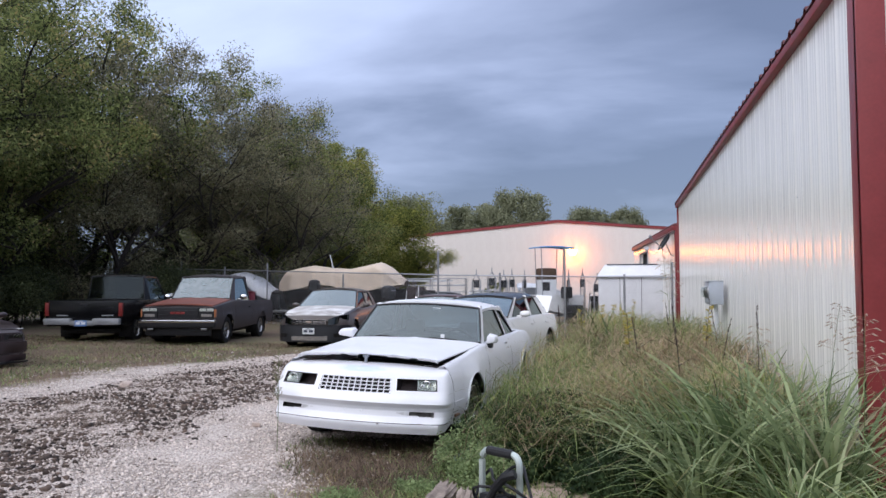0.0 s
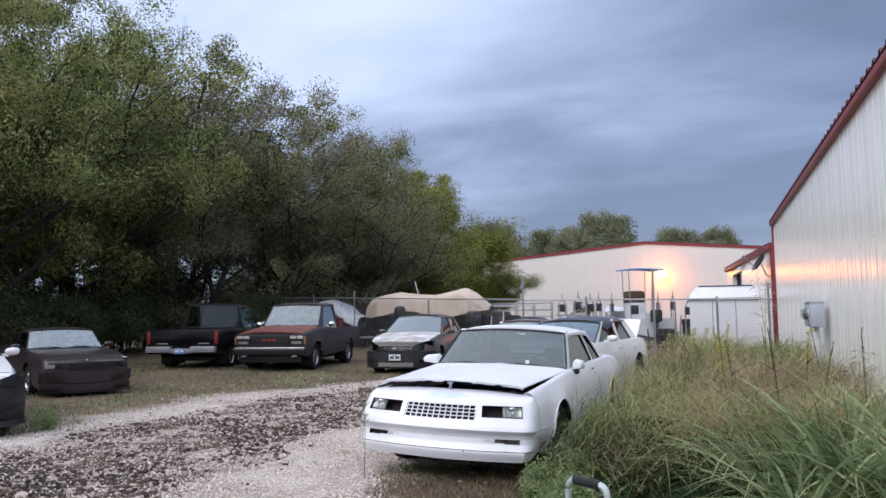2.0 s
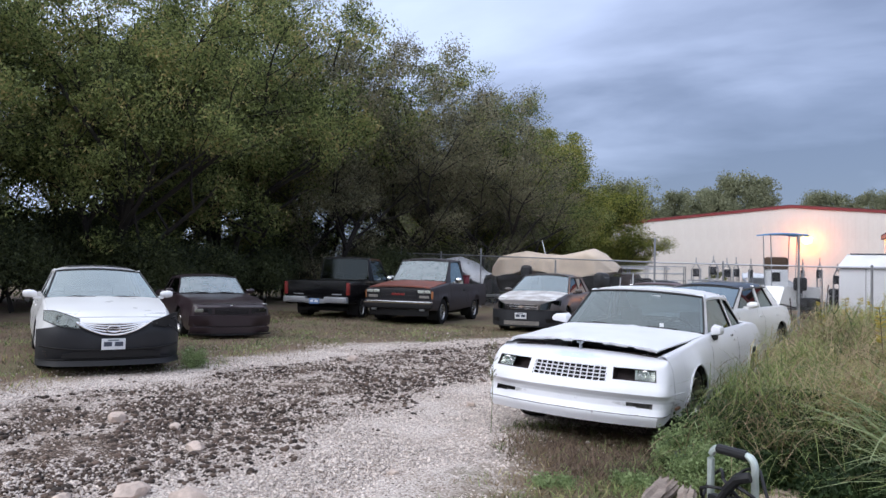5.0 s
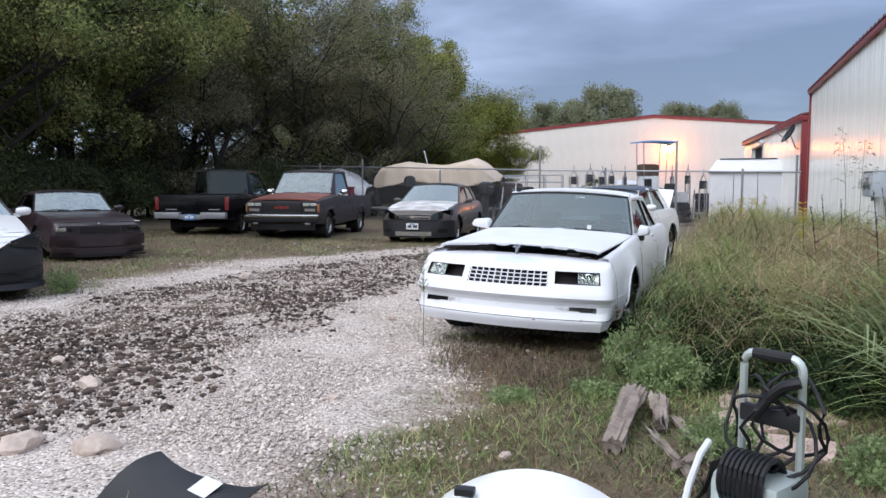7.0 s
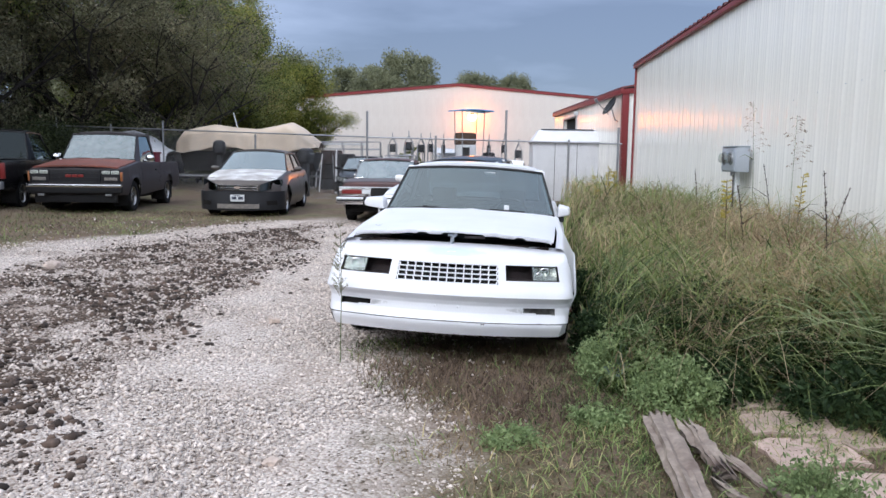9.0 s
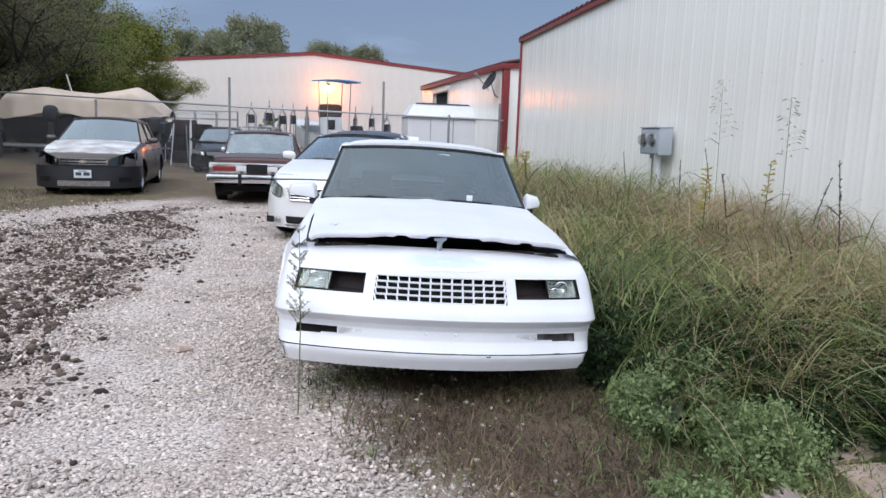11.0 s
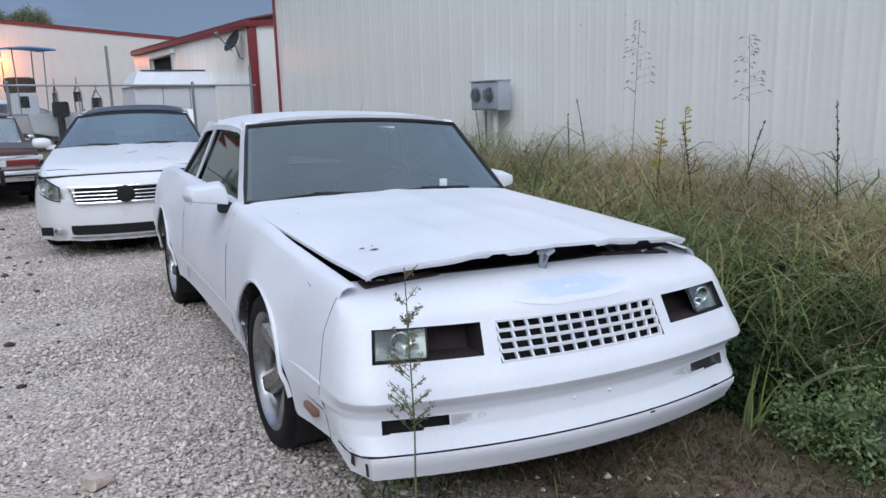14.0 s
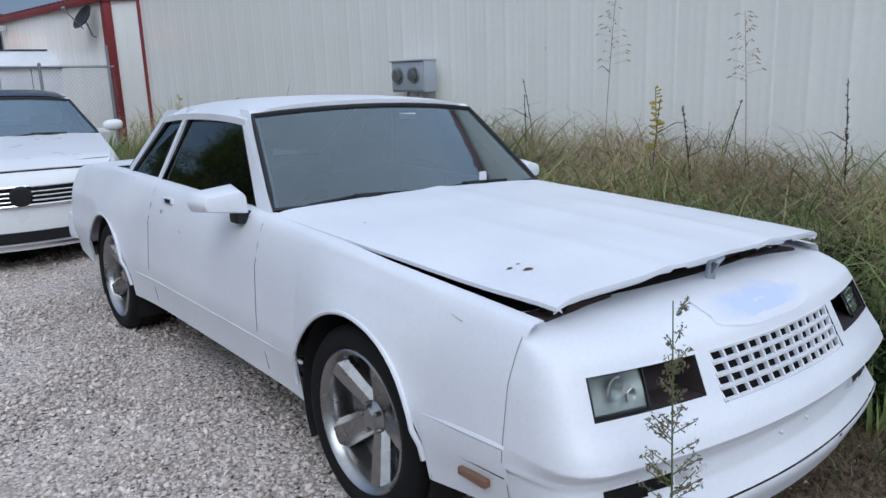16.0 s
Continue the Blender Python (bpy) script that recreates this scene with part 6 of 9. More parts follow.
def maxima():
    car, s = sedan("sedan_car", pose(-3.085, 12.76, 0.0, 0, 0, -11.5), "white sedan with a black roof parked behind the coupe", PEARL, L=4.84, W=0.93, hood_z=0.93, nose_z=0.78, belt=0.97, roof=1.47, axles=(1.0, 3.78), cowl=1.42, ws=0.9, roof_len=1.3, deck=4.2, hood_mat=PEARL, roof_mat=BLACK_PAINT, tyre=0.34, glass=GLASS, drop=0.075)
    # hood shut line round the front edge of the hood
    seam(car, [(0.80 * u, 0.115 + 0.13 * u * u, curve(s["zc"], 0.13) + 0.008 - 0.02 * u * u) for u in np.linspace(-1, 1, 21)], 0.009)
    front_panel(car, "bumper", -0.89, 0.89, 0.18, 0.58, -0.10, 0.24, PEARL, thick=0.1, rows=6, sweep=0.02, wrap=5.2)
    front_panel(car, "air_intake", -0.52, 0.52, 0.24, 0.33, -0.112, 0.24, DARK, thick=0.03)
    front_panel(car, "intake_trim", -0.54, 0.54, 0.205, 0.225, -0.118, 0.24, CHROME, thick=0.02, rows=2)
    front_panel(car, "grille_backing", -0.46, 0.46, 0.55, 0.69, -0.085, 0.22, DARK, thick=0.03, sweep=0.03)
    bm = bmesh.new()
    for i, z in enumerate((0.545, 0.58, 0.615, 0.65, 0.695)):
        w = 0.46 + 0.012 * i
        tube(bm, [(x, -0.105 + 0.22 * (x / 0.9) ** 2 + 0.008 * i, z) for x in np.linspace(-w, w, 11)], 0.006 if 0 < i < 4 else 0.011, 6)
    for sg in (-1, 1):
        tube(bm, [(sg * 0.46, -0.105 + 0.055, 0.545), (sg * 0.51, -0.07 + 0.06, 0.695)], 0.014, 6)
    part("grille", bm, CHROME, car, "chrome slatted grille")
    bm = bmesh.new()
    lathe(bm, [(0.001, -0.02), (0.07, -0.018), (0.085, 0.0), (0.085, 0.02)], 20, "x", Matrix.Translation((0, -0.11, 0.62)) @ Matrix.Rotation(radians(90), 4, "Z"))
    part("badge", bm, BLACK_PLASTIC, car)
    for sg in (-1, 1):
        swept_lamp(car, sg, 0.60, 0.87, 0.57, 0.80, -0.06, 0.2, 0.36)
        bm = bmesh.new()
        lathe(bm, [(0.001, -0.015), (0.035, -0.012), (0.045, 0.01)], 14, "x", Matrix.Translation((sg * 0.63, 0.0, 0.28)) @ Matrix.Rotation(radians(90), 4, "Z"))
        part("fog_lamp", bm, CHROME, car)
        part("fog_recess", recalc(sheet(bmesh.new(), [[(sg * x, -0.118 + 0.24 * (x / 0.9) ** 2, z) for x in np.linspace(0.69, 0.80, 4)] for z in (0.24, 0.32)], 0.02, (0, 1, 0))), DARK, car)
    # raised trunk lid with a white wing
    g = [[(0.74 * u, lerp(4.22, 4.55, t), 1.02 + 0.36 * t + 0.02 * (1 - u * u)) for u in np.linspace(-1, 1, 9)] for t in np.linspace(0, 1, 5)]
    part("trunk_lid", sheet(bmesh.new(), g, 0.03), PEARL, car, "raised white trunk lid")


def maroon_sedan():
    """Seen from the rear: the tail faces the yard."""
    W, L = 0.90, 4.95
    s = dict(length=L, axles=(1.0, 3.75), arch=0.36, hub=0.32, under=0.66, cowl=1.5, deck=3.95,
             w=((0.0, 0.86), (0.6, W), (4.3, W), (L, 0.86)), zs=((0.0, 0.78), (1.5, 0.88), (4.0, 0.90), (L, 0.85)), zc=((0.0, 0.8), (1.5, 0.95), (3.95, 0.95), (L - 0.03, 0.90), (L, 0.86)),
             zb=((0.0, 0.24), (4.2, 0.26), (4.6, 0.40), (L, 0.46)), prof=SEDAN_PROF, cowl_p=(0.74, 1.52, 0.94), roof_f=(0.62, 2.0, 1.36), roof_r=(0.63, 3.45, 1.36), deck_p=(0.68, 3.95, 0.95), bow=0.05, crown=0.03,
             pillars=((2.72, 2.78, 2.75, 2.82), (3.3, 3.45, 3.5, 3.95)), windows=((2.1, 2.72, 1.75, 2.75), (2.78, 3.3, 2.82, 3.5)))
    car = thing("sedan_car", pose(-4.44, 17.45, -0.02, 0, 0, 182) @ pose(0, -L, 0), "faded maroon older sedan with chrome bumper seen from behind", "car")
    part("body", body_mesh(s), MAROON, car)
    cabin(car, s, MAROON, SKY_PALE_GLASS, TINT)
    bm = bmesh.new()
    tube(bm, [(-0.66, 3.96, 0.965), (-0.61, 3.50, 1.345), (0.61, 3.50, 1.345), (0.66, 3.96, 0.965)], 0.012, 6, closed=True)
    part("window_chrome", bm, CHROME, car, "chrome strip round the rear window")
    wheels(car, s, 0.32, 0.2, 0.2, simple_rim(0.2, 0.19, 8), STEEL)
    mirrors(car, 0.86, 1.9, 0.92, CHROME, (0.14, 0.08, 0.1))
    part("tail_panel", boxes(((-0.86, L - 0.02, 0.62), (0.86, L + 0.012, 0.81)), bevel=0.006), CHROME, car, "chrome tail panel")
    for sg in (-1, 1):
        l = part("tail_lamp", boxes(((sg * 0.38, L + 0.005, 0.66), (sg * 0.80, L + 0.03, 0.75)), bevel=0.008), RED_LENS, car)
        part("reverse_lamp", boxes(((sg * 0.20, L + 0.005, 0.66), (sg * 0.375, L + 0.025, 0.75)), bevel=0.006), PLATE, car)
    part("plate_recess", boxes(((-0.19, L + 0.004, 0.61), (0.19, L + 0.02, 0.79)), bevel=0.004), DARK, car)
    part("rear_bumper", boxes(((-0.91, L - 0.06, 0.44), (0.91, L + 0.14, 0.60)), bevel=0.03), CHROME, car, "chrome rear bumper")
    part("bumper_strip", boxes(((-0.88, L + 0.138, 0.515), (0.88, L + 0.148, 0.545)), bevel=0.003), BLACK_PLASTIC, car)
    for sg in (-1, 1):
        part("bumper_guard", boxes(((sg * 0.27, L + 0.10, 0.41), (sg * 0.33, L + 0.18, 0.62)), bevel=0.01), BLACK_PLASTIC, car)
    g = [[(0.80 * u, lerp(4.0, L - 0.03, t), curve(s["zc"], lerp(4.0, L - 0.03, t)) + 0.012 + 0.012 * (1 - u * u) - 0.01 * abs(u) ** 6) for u in np.linspace(-1, 1, 13)] for t in np.linspace(0, 1, 9)]
    part("trunk_lid", sheet(bmesh.new(), g, 0.014), mat("faded_plum_grey_trunk", (0.100, 0.078, 0.082), 0.5, var=0.3, scale=3, bump=0.02), car, "faded plum-grey trunk lid")
    doors(car, s, ((1.6, 1.55), (2.78, 2.76)), (2.6,), 0.78, CHROME)


def pickup(name, m, label, paint, L, W, rear=False, hood_mat=None, roof_mat=None):
    """Pickup: hood, cab and open bed."""
    c0, c1 = 1.42, 3.02
    s = dict(length=L, axles=(0.92, L - 1.12), arch=0.43, hub=0.36, under=W - 0.3, cowl=c0, deck=c1,
             w=((0.0, W - 0.03), (0.5, W), (L, W)), zs=((0.0, 0.98), (0.3, 1.0), (c0, 1.11), (c1, 1.11), (c1 + 0.06, 1.10), (L, 1.10)), zc=((0.0, 0.98), (0.25, 1.03), (c0, 1.16), (c1, 1.11), (L, 1.09)),
             zb=((0.0, 0.42), (1.6, 0.36), (L, 0.46)), prof=((0, 0.96), (0.1, 0.985), (0.35, 1.0), (0.6, 1.0), (0.62, 0.985), (0.9, 0.975), (1.0, 0.965)), edge=0.02, skip=(c1 + 0.06, L - 0.08),
             cowl_p=(W - 0.15, c0 + 0.02, 1.17), roof_f=(W - 0.24, c0 + 0.55, 1.78), roof_r=(W - 0.24, c1 - 0.08, 1.80), deck_p=(W - 0.17, c1, 1.12), bow=0.05, crown=0.03, a_foot=0.14, roof_paint=roof_mat or paint,
             pillars=((c1 - 0.24, c1 - 0.08, c1 - 0.16, c1),), windows=((c0 + 0.62, c1 - 0.24, c0 + 0.2, c1 - 0.16),), ws_bow=0.06, seat_y=1.05)
    car = thing(name, m, label, "pickup truck")
    part("body", body_mesh(s), paint, car)
    cabin(car, s, paint, TINT if rear else SKY_PALE_GLASS, TINT if rear else GLASS)
    wheels(car, s, 0.36, 0.21, 0.24, simple_rim(0.21, 0.22, 6), ALLOY)
    mirrors(car, W + 0.0, c0 + 0.35, 1.15, CHROME if not rear else BLACK_PLASTIC, (0.2, 0.09, 0.15))
    part("bed_floor", boxes(((-W + 0.1, c1 + 0.05, 0.62), (W - 0.1, L - 0.05, 0.68)), bevel=0.01), paint, car)
    for sg in (-1, 1):
        part("bed_side", boxes(((sg * (W - 0.11), c1 + 0.06, 0.62), (sg * (W - 0.03), L - 0.06, 1.115)), bevel=0.015), paint, car)
    part("bed_front", boxes(((-W + 0.1, c1 + 0.05, 0.62), (W - 0.1, c1 + 0.10, 1.10)), bevel=0.01), paint, car)
    part("tailgate", boxes(((-W + 0.09, L - 0.06, 0.62), (W - 0.09, L + 0.005, 1.10)), bevel=0.012), paint, car)
    doors(car, s, ((c0 + 0.1, c0 + 0.06), (c1 - 0.12, c1 - 0.12), (c1 + 0.04, c1 + 0.04)), (c1 - 0.32,), 0.93, BLACK_PLASTIC)
    if hood_mat:
        g = [[((W - 0.1) * u, lerp(0.03, c0 - 0.10, t), lerp(1.035, 1.18, t) - 0.02 * abs(u) ** 4 + 0.02 * (1 - u * u)) for u in np.linspace(-1, 1, 11)] for t in np.linspace(0, 1, 9)]
        part("hood", sheet(bmesh.new(), g, 0.03), hood_mat, car, "faded red hood panel")
    return car, s


def red_pickup():
    W = 0.97
    car, s = pickup("pickup_truck", pose(-11.8, 18.75, -0.02, 0, 0, 9.4) @ Matrix.Scale(1.09, 4), "weathered grey pickup with faded red hood on dry grass", GMC_GREY, 4.95, W, hood_mat=GMC_RED)
    part("grille", boxes(((-0.52, -0.03, 0.68), (0.52, 0.03, 0.96)), bevel=0.01), BLACK_PLASTIC, car)
    part("grille_badge", boxes(((-0.19, -0.04, 0.80), (-0.08, -0.03, 0.86)), ((-0.06, -0.04, 0.80), (0.05, -0.03, 0.86)), ((0.07, -0.04, 0.80), (0.18, -0.03, 0.86)), bevel=0.003), RED_LENS, car, "red plain badge shape")
    for i in range(3):
        part("grille_bar", boxes(((-0.51, -0.036, 0.70 + 0.09 * i), (0.51, -0.028, 0.712 + 0.09 * i)), bevel=0.002), GREY_PLASTIC, car)
    for sg in (-1, 1):
        part("lamp_surround", boxes(((sg * 0.53, -0.025, 0.68), (sg * 0.93, 0.02, 0.965)), bevel=0.01), BLACK_PLASTIC, car)
        for xx in (0.555, 0.745):
            h = part("headlamp", boxes(((sg * xx, -0.034, 0.872), (sg * (xx + 0.165), 0.01, 0.942)), bevel=0.008), BOWL, car)
            part("lens", boxes(((sg * (xx + 0.005), -0.042, 0.877), (sg * (xx + 0.16), -0.036, 0.937)), bevel=0.001), LENS, h)
        part("turn_signal", boxes(((sg * 0.60, -0.034, 0.735), (sg * 0.87, 0.01, 0.80)), bevel=0.008), DULL_LENS, car, "dull pale turn-signal lens")
        part("corner_lamp", boxes(((sg * 0.93, -0.02, 0.72), (sg * 0.965, 0.07, 0.92)), bevel=0.008), AMBER, car)
    part("bumper", boxes(((-0.98, -0.12, 0.46), (0.98, 0.02, 0.64)), bevel=0.03), BLACK_PLASTIC, car)
    part("bumper_chrome", boxes(((-0.98, -0.135, 0.585), (0.98, 0.0, 0.655)), bevel=0.02), CHROME, car, "chrome bumper top")
    for sg in (-1, 1):
        part("tow_hook", boxes(((sg * 0.62, -0.08, 0.40), (sg * 0.76, 0.0, 0.45)), bevel=0.015), STEEL, car)
    part("air_dam", boxes(((-0.85, 0.0, 0.26), (0.85, 0.05, 0.46)), bevel=0.01), BLACK_PLASTIC, car)
    wipers(car, s)


def black_pickup():
    W, L = 0.97, 4.95
    car, s = pickup("pickup_truck", pose(-14.0, 17.75, 0.06, 0, 0, 193.4) @ Matrix.Scale(1.05, 4) @ pose(0, -L, 0), "black pickup truck seen from its tailgate under the trees", BLACK_PAINT, L, W, rear=True)
    for sg in (-1, 1):
        part("tail_lamp", boxes(((sg * 0.89, L - 0.03, 0.72), (sg * 0.985, L + 0.025, 1.06)), bevel=0.01), RED_LENS, car)
    part("rear_bumper", boxes(((-0.95, L, 0.50), (-0.28, L + 0.16, 0.66)), ((0.28, L, 0.50), (0.95, L + 0.16, 0.66)), ((-0.3, L, 0.48), (0.3, L + 0.15, 0.60)), bevel=0.02), STEEL, car, "steel rear bumper")
    plate(car, pose(0, L + 0.165, 0.54, 0, 0, 180), blue=True)
    part("tailgate_handle", boxes(((-0.1, L + 0.002, 0.98), (0.1, L + 0.02, 1.03)), bevel=0.006), BLACK_PLASTIC, car)
    part("badge", boxes(((-0.75, L + 0.004, 0.72), (-0.45, L + 0.01, 0.745)), bevel=0.001), STEEL, car)
    part("badge", boxes(((0.40, L + 0.004, 0.72), (0.7, L + 0.01, 0.745)), bevel=0.001), STEEL, car)


white_coupe()
brown_coupe()
sonata()
impala()
maxima()
maroon_sedan()
red_pickup()
black_pickup()

# ---- trees ----
LEAF = leaf_mat("green_leaves", (0.038, 0.054, 0.022), (0.34, 0.39, 0.13), (0.44, 0.36, 0.15))
LEAF_BROWN = leaf_mat("sparse_brownish_leaves", (0.075, 0.072, 0.048), (0.35, 0.34, 0.20), (0.36, 0.30, 0.20))
LEAF_Y = leaf_mat("yellow_green_leaves", (0.06, 0.08, 0.018), (0.32, 0.34, 0.075), (0.42, 0.37, 0.10))
# oak leaves paled: the haze of distance is put into the colour
LEAF_HAZY = leaf_mat("hazed_far_oak_leaves", (0.15, 0.165, 0.10), (0.32, 0.33, 0.20))
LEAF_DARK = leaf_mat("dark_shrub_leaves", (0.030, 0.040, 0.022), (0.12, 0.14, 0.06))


def leaf_cloud(rng, centers, radii, count, size):
    """Small four-cornered leaves scattered round clump centres."""
    n = len(centers)
    c = np.repeat(centers, count, 0)
    r = np.repeat(radii, count)[:, None]
    d = rng.normal(size=(n * count, 3))
    d /= np.linalg.norm(d, axis=1)[:, None]
    p = c + d * r * rng.random((n * count, 1)) ** 0.5 * np.array([1, 1, 0.75])
    a = rng.normal(size=p.shape)
    a /= np.linalg.norm(a, axis=1)[:, None]
    b = np.cross(a, rng.normal(size=p.shape))
    b /= np.linalg.norm(b, axis=1)[:, None]
    s = size * (0.6 + 0.9 * rng.random((len(p), 1)))
    V = np.stack((p - a * s, p + b * s * 0.42, p + a * s, p - b * s * 0.42), 1).reshape(-1, 3)
    return V, np.arange(len(V)).reshape(-1, 4)


def make_tree(label, seed, h, spread, trunk_r, leaf, n_clumps=350, per=350, size=0.043, base=0.25, bare=0.12, name="tree", lean=0.0, clump=(0.40, 0.88)):
    rng = np.random.default_rng(seed)
    rnd = random.Random(seed)
    t = thing(name, Matrix.Identity(4), label, "tree", group="trees along the yard")
    bm = bmesh.new()
    ends = []

    def grow(p, d, length, r, depth):
        pts = [p]
        q, dd = p.copy(), d.copy()
        steps = 4
        for _ in range(steps):
            dd = (dd + Vector((rnd.uniform(-1, 1), rnd.uniform(-1, 1), rnd.uniform(-0.4, 0.7))) * 0.22).normalized()
            q = q + dd * length / steps
            pts.append(q.copy())
        tube(bm, pts, r, 7 if depth < 2 else 4, r * 0.55)
        if depth >= 3:
            ends.append(q)
            return
        for k in range(3 if depth else 5):
            f = rnd.uniform(0.45, 1.0)
            base_p = pts[min(steps, int(f * steps))]
            a = rnd.uniform(0, 2 * math.pi)
            nd = (dd * 0.55 + Vector((math.cos(a), math.sin(a), rnd.uniform(0.05, 0.7)))).normalized()
            grow(base_p, nd, length * rnd.uniform(0.55, 0.8), r * 0.5, depth + 1)
        ends.append(q)
    stems = rnd.choice((2, 3))
    for k in range(stems):
        a = rnd.uniform(0, 6.28)
        grow(Vector((0.25 * math.cos(a), 0.25 * math.sin(a), -0.15)), Vector((0.28 * math.cos(a) + lean, 0.28 * math.sin(a), 1)).normalized(), h * 0.42, trunk_r * (1 if k == 0 else 0.7), 0)
    part("trunk", recalc(bm), BARK, t)
    # clump centres on the limbs' ends and inside an uneven crown
    C = [np.array(e) for e in ends if e.z > h * 0.15]
    while len(C) < n_clumps:
        z = rng.uniform(base, 1.0)
        prof = math.sin(math.pi * min(1, (z - base * 0.4) / (1.06 - base * 0.4))) ** 0.6
        a = rng.uniform(0, 2 * math.pi)
        k = 0.72 + 0.38 * noise.noise((math.cos(a) * 1.6 + seed * 7, math.sin(a) * 1.6, z * 3.2))
        rr = spread * prof * k * rng.uniform(0.25, 1.0) ** 0.5
        zz = z * h * (0.94 + 0.13 * noise.noise((math.cos(a) * 1.2, math.sin(a) * 1.2 + seed, 1)))
        if noise.noise((rr * math.cos(a) * 0.55, rr * math.sin(a) * 0.55 + seed * 3, zz * 0.55)) < -0.22:
            continue
        C.append(np.array((rr * math.cos(a), rr * math.sin(a), zz)))
    C = np.array(C)
    R = rng.uniform(*clump, len(C))
    V, Q = leaf_cloud(rng, C, R, per, size)
    o = new("crown", mass_mesh("crown", V, Q, leaf))
    o.parent = t
    # bare twigs that stick out
    bm = bmesh.new()
    for c in C[rng.random(len(C)) < bare]:
        p = Vector(c)
        out = Vector((c[0], c[1], max(0.5, c[2] - h * 0.5))).normalized()
        for k in range(4):
            d = (out + Vector((rnd.uniform(-1, 1), rnd.uniform(-1, 1), rnd.uniform(-0.5, 1))) * 0.6).normalized()
            tube(bm, [p, p + d * 0.45, p + d * 0.8 + Vector((rnd.uniform(-0.25, 0.25), rnd.uniform(-0.25, 0.25), rnd.uniform(-0.15, 0.2)))], 0.010, 3, 0.003)
    tagged(part("twig", bm, BARK, t), kind="stuff")
    return t


SPREAD = 1.18


def plant_trees():
    kinds = [make_tree("tall dark green hackberry tree with thin bare twigs", 11, 11.5, 4.2, 0.15, LEAF, base=0.0),
             make_tree("broad dark green tree with ragged crown", 23, 10.5, 4.8, 0.16, LEAF, base=0.0),
             make_tree("tall half-bare brownish tree", 37, 11.0, 4.0, 0.14, LEAF_BROWN, n_clumps=330, per=220, bare=0.25, base=0.03),
             make_tree("yellow-green leafy tree at the end of the tree line", 51, 8.0, 3.4, 0.11, LEAF_Y, base=0.0)]
    spots = {0: ((-19.5, 15.0, 1.12, 0), (-24.5, 10.5, 1.25, 80), (-24.0, 3.0, 1.15, 300), (-22.0, 21.5, 1.25, 170)),
             1: ((-20.8, 20.0, 1.24, 40), (-25.5, 17.5, 1.25, 200), (-20.5, 9.0, 1.02, 10), (-22.5, 27.5, 1.46, 20), (-14.5, 32.5, 0.95, 250), (-18.5, 33.0, 1.15, 110)),
             2: ((-18.3, 23.8, 0.98, 0), (-13.8, 29.0, 0.88, 140), (-27.0, 24.0, 1.15, 60), (-16.8, 27.5, 1.08, 130)),
             3: ((-14.6, 39.5, 1.0, 0), (-17.0, 45.5, 1.3, 90), (-18.5, 38.0, 1.25, 200), (-13.4, 46.5, 0.8, 45))}
    for k, places in spots.items():
        for i, (x, y, sc, rz) in enumerate(places):
            x, y, sc = SPREAD * x + 0.16, SPREAD * y - 0.16, SPREAD * sc
            m = pose(x, y, ground_z(x, y) - 0.05, 0, 0, rz) @ Matrix.Scale(sc, 4)
            if i == 0:
                kinds[k].matrix_basis = m
            else:
                copy_thing(kinds[k], m).scale = (sc, sc, sc)
    # unseen trees added behind the camera to darken reflections and low light
    for i, (x, y) in enumerate(((-36, -6), (-32, -16), (-25, -24), (-17, -30), (-8, -33), (1, -33), (10, -32), (19, -28), (27, -21), (33, -11))):
        sc = (1.25, 1.4, 1.15)[i % 3]
        copy_thing(kinds[i % 2], pose(x, y, -0.05, 0, 0, 77 * i) @ Matrix.Scale(sc, 4)).scale = (sc, sc, sc)
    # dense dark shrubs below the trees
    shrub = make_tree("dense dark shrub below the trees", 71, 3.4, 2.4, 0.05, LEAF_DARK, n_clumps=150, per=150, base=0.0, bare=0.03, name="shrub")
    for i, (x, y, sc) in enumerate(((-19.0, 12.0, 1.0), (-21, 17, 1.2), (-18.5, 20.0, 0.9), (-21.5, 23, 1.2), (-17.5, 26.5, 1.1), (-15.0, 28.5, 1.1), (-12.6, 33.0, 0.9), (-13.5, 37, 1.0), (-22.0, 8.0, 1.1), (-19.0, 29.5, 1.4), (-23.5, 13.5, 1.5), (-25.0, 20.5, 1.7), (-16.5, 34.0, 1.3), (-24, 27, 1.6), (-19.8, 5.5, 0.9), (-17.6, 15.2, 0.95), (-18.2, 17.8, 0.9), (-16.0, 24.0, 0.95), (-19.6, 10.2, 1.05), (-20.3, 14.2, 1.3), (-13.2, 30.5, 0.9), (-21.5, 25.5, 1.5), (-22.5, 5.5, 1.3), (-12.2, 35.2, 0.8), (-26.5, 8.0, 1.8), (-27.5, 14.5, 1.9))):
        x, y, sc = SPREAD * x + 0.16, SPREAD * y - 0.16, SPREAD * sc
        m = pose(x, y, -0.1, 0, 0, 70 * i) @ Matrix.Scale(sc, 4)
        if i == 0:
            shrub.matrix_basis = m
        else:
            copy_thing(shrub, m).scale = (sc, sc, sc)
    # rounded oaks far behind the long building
    oak = make_tree("large rounded oak far behind the metal building", 91, 15.0, 8.0, 0.5, LEAF_HAZY, n_clumps=520, per=150, size=0.16, base=0.15, bare=0.0, clump=(0.9, 1.7))
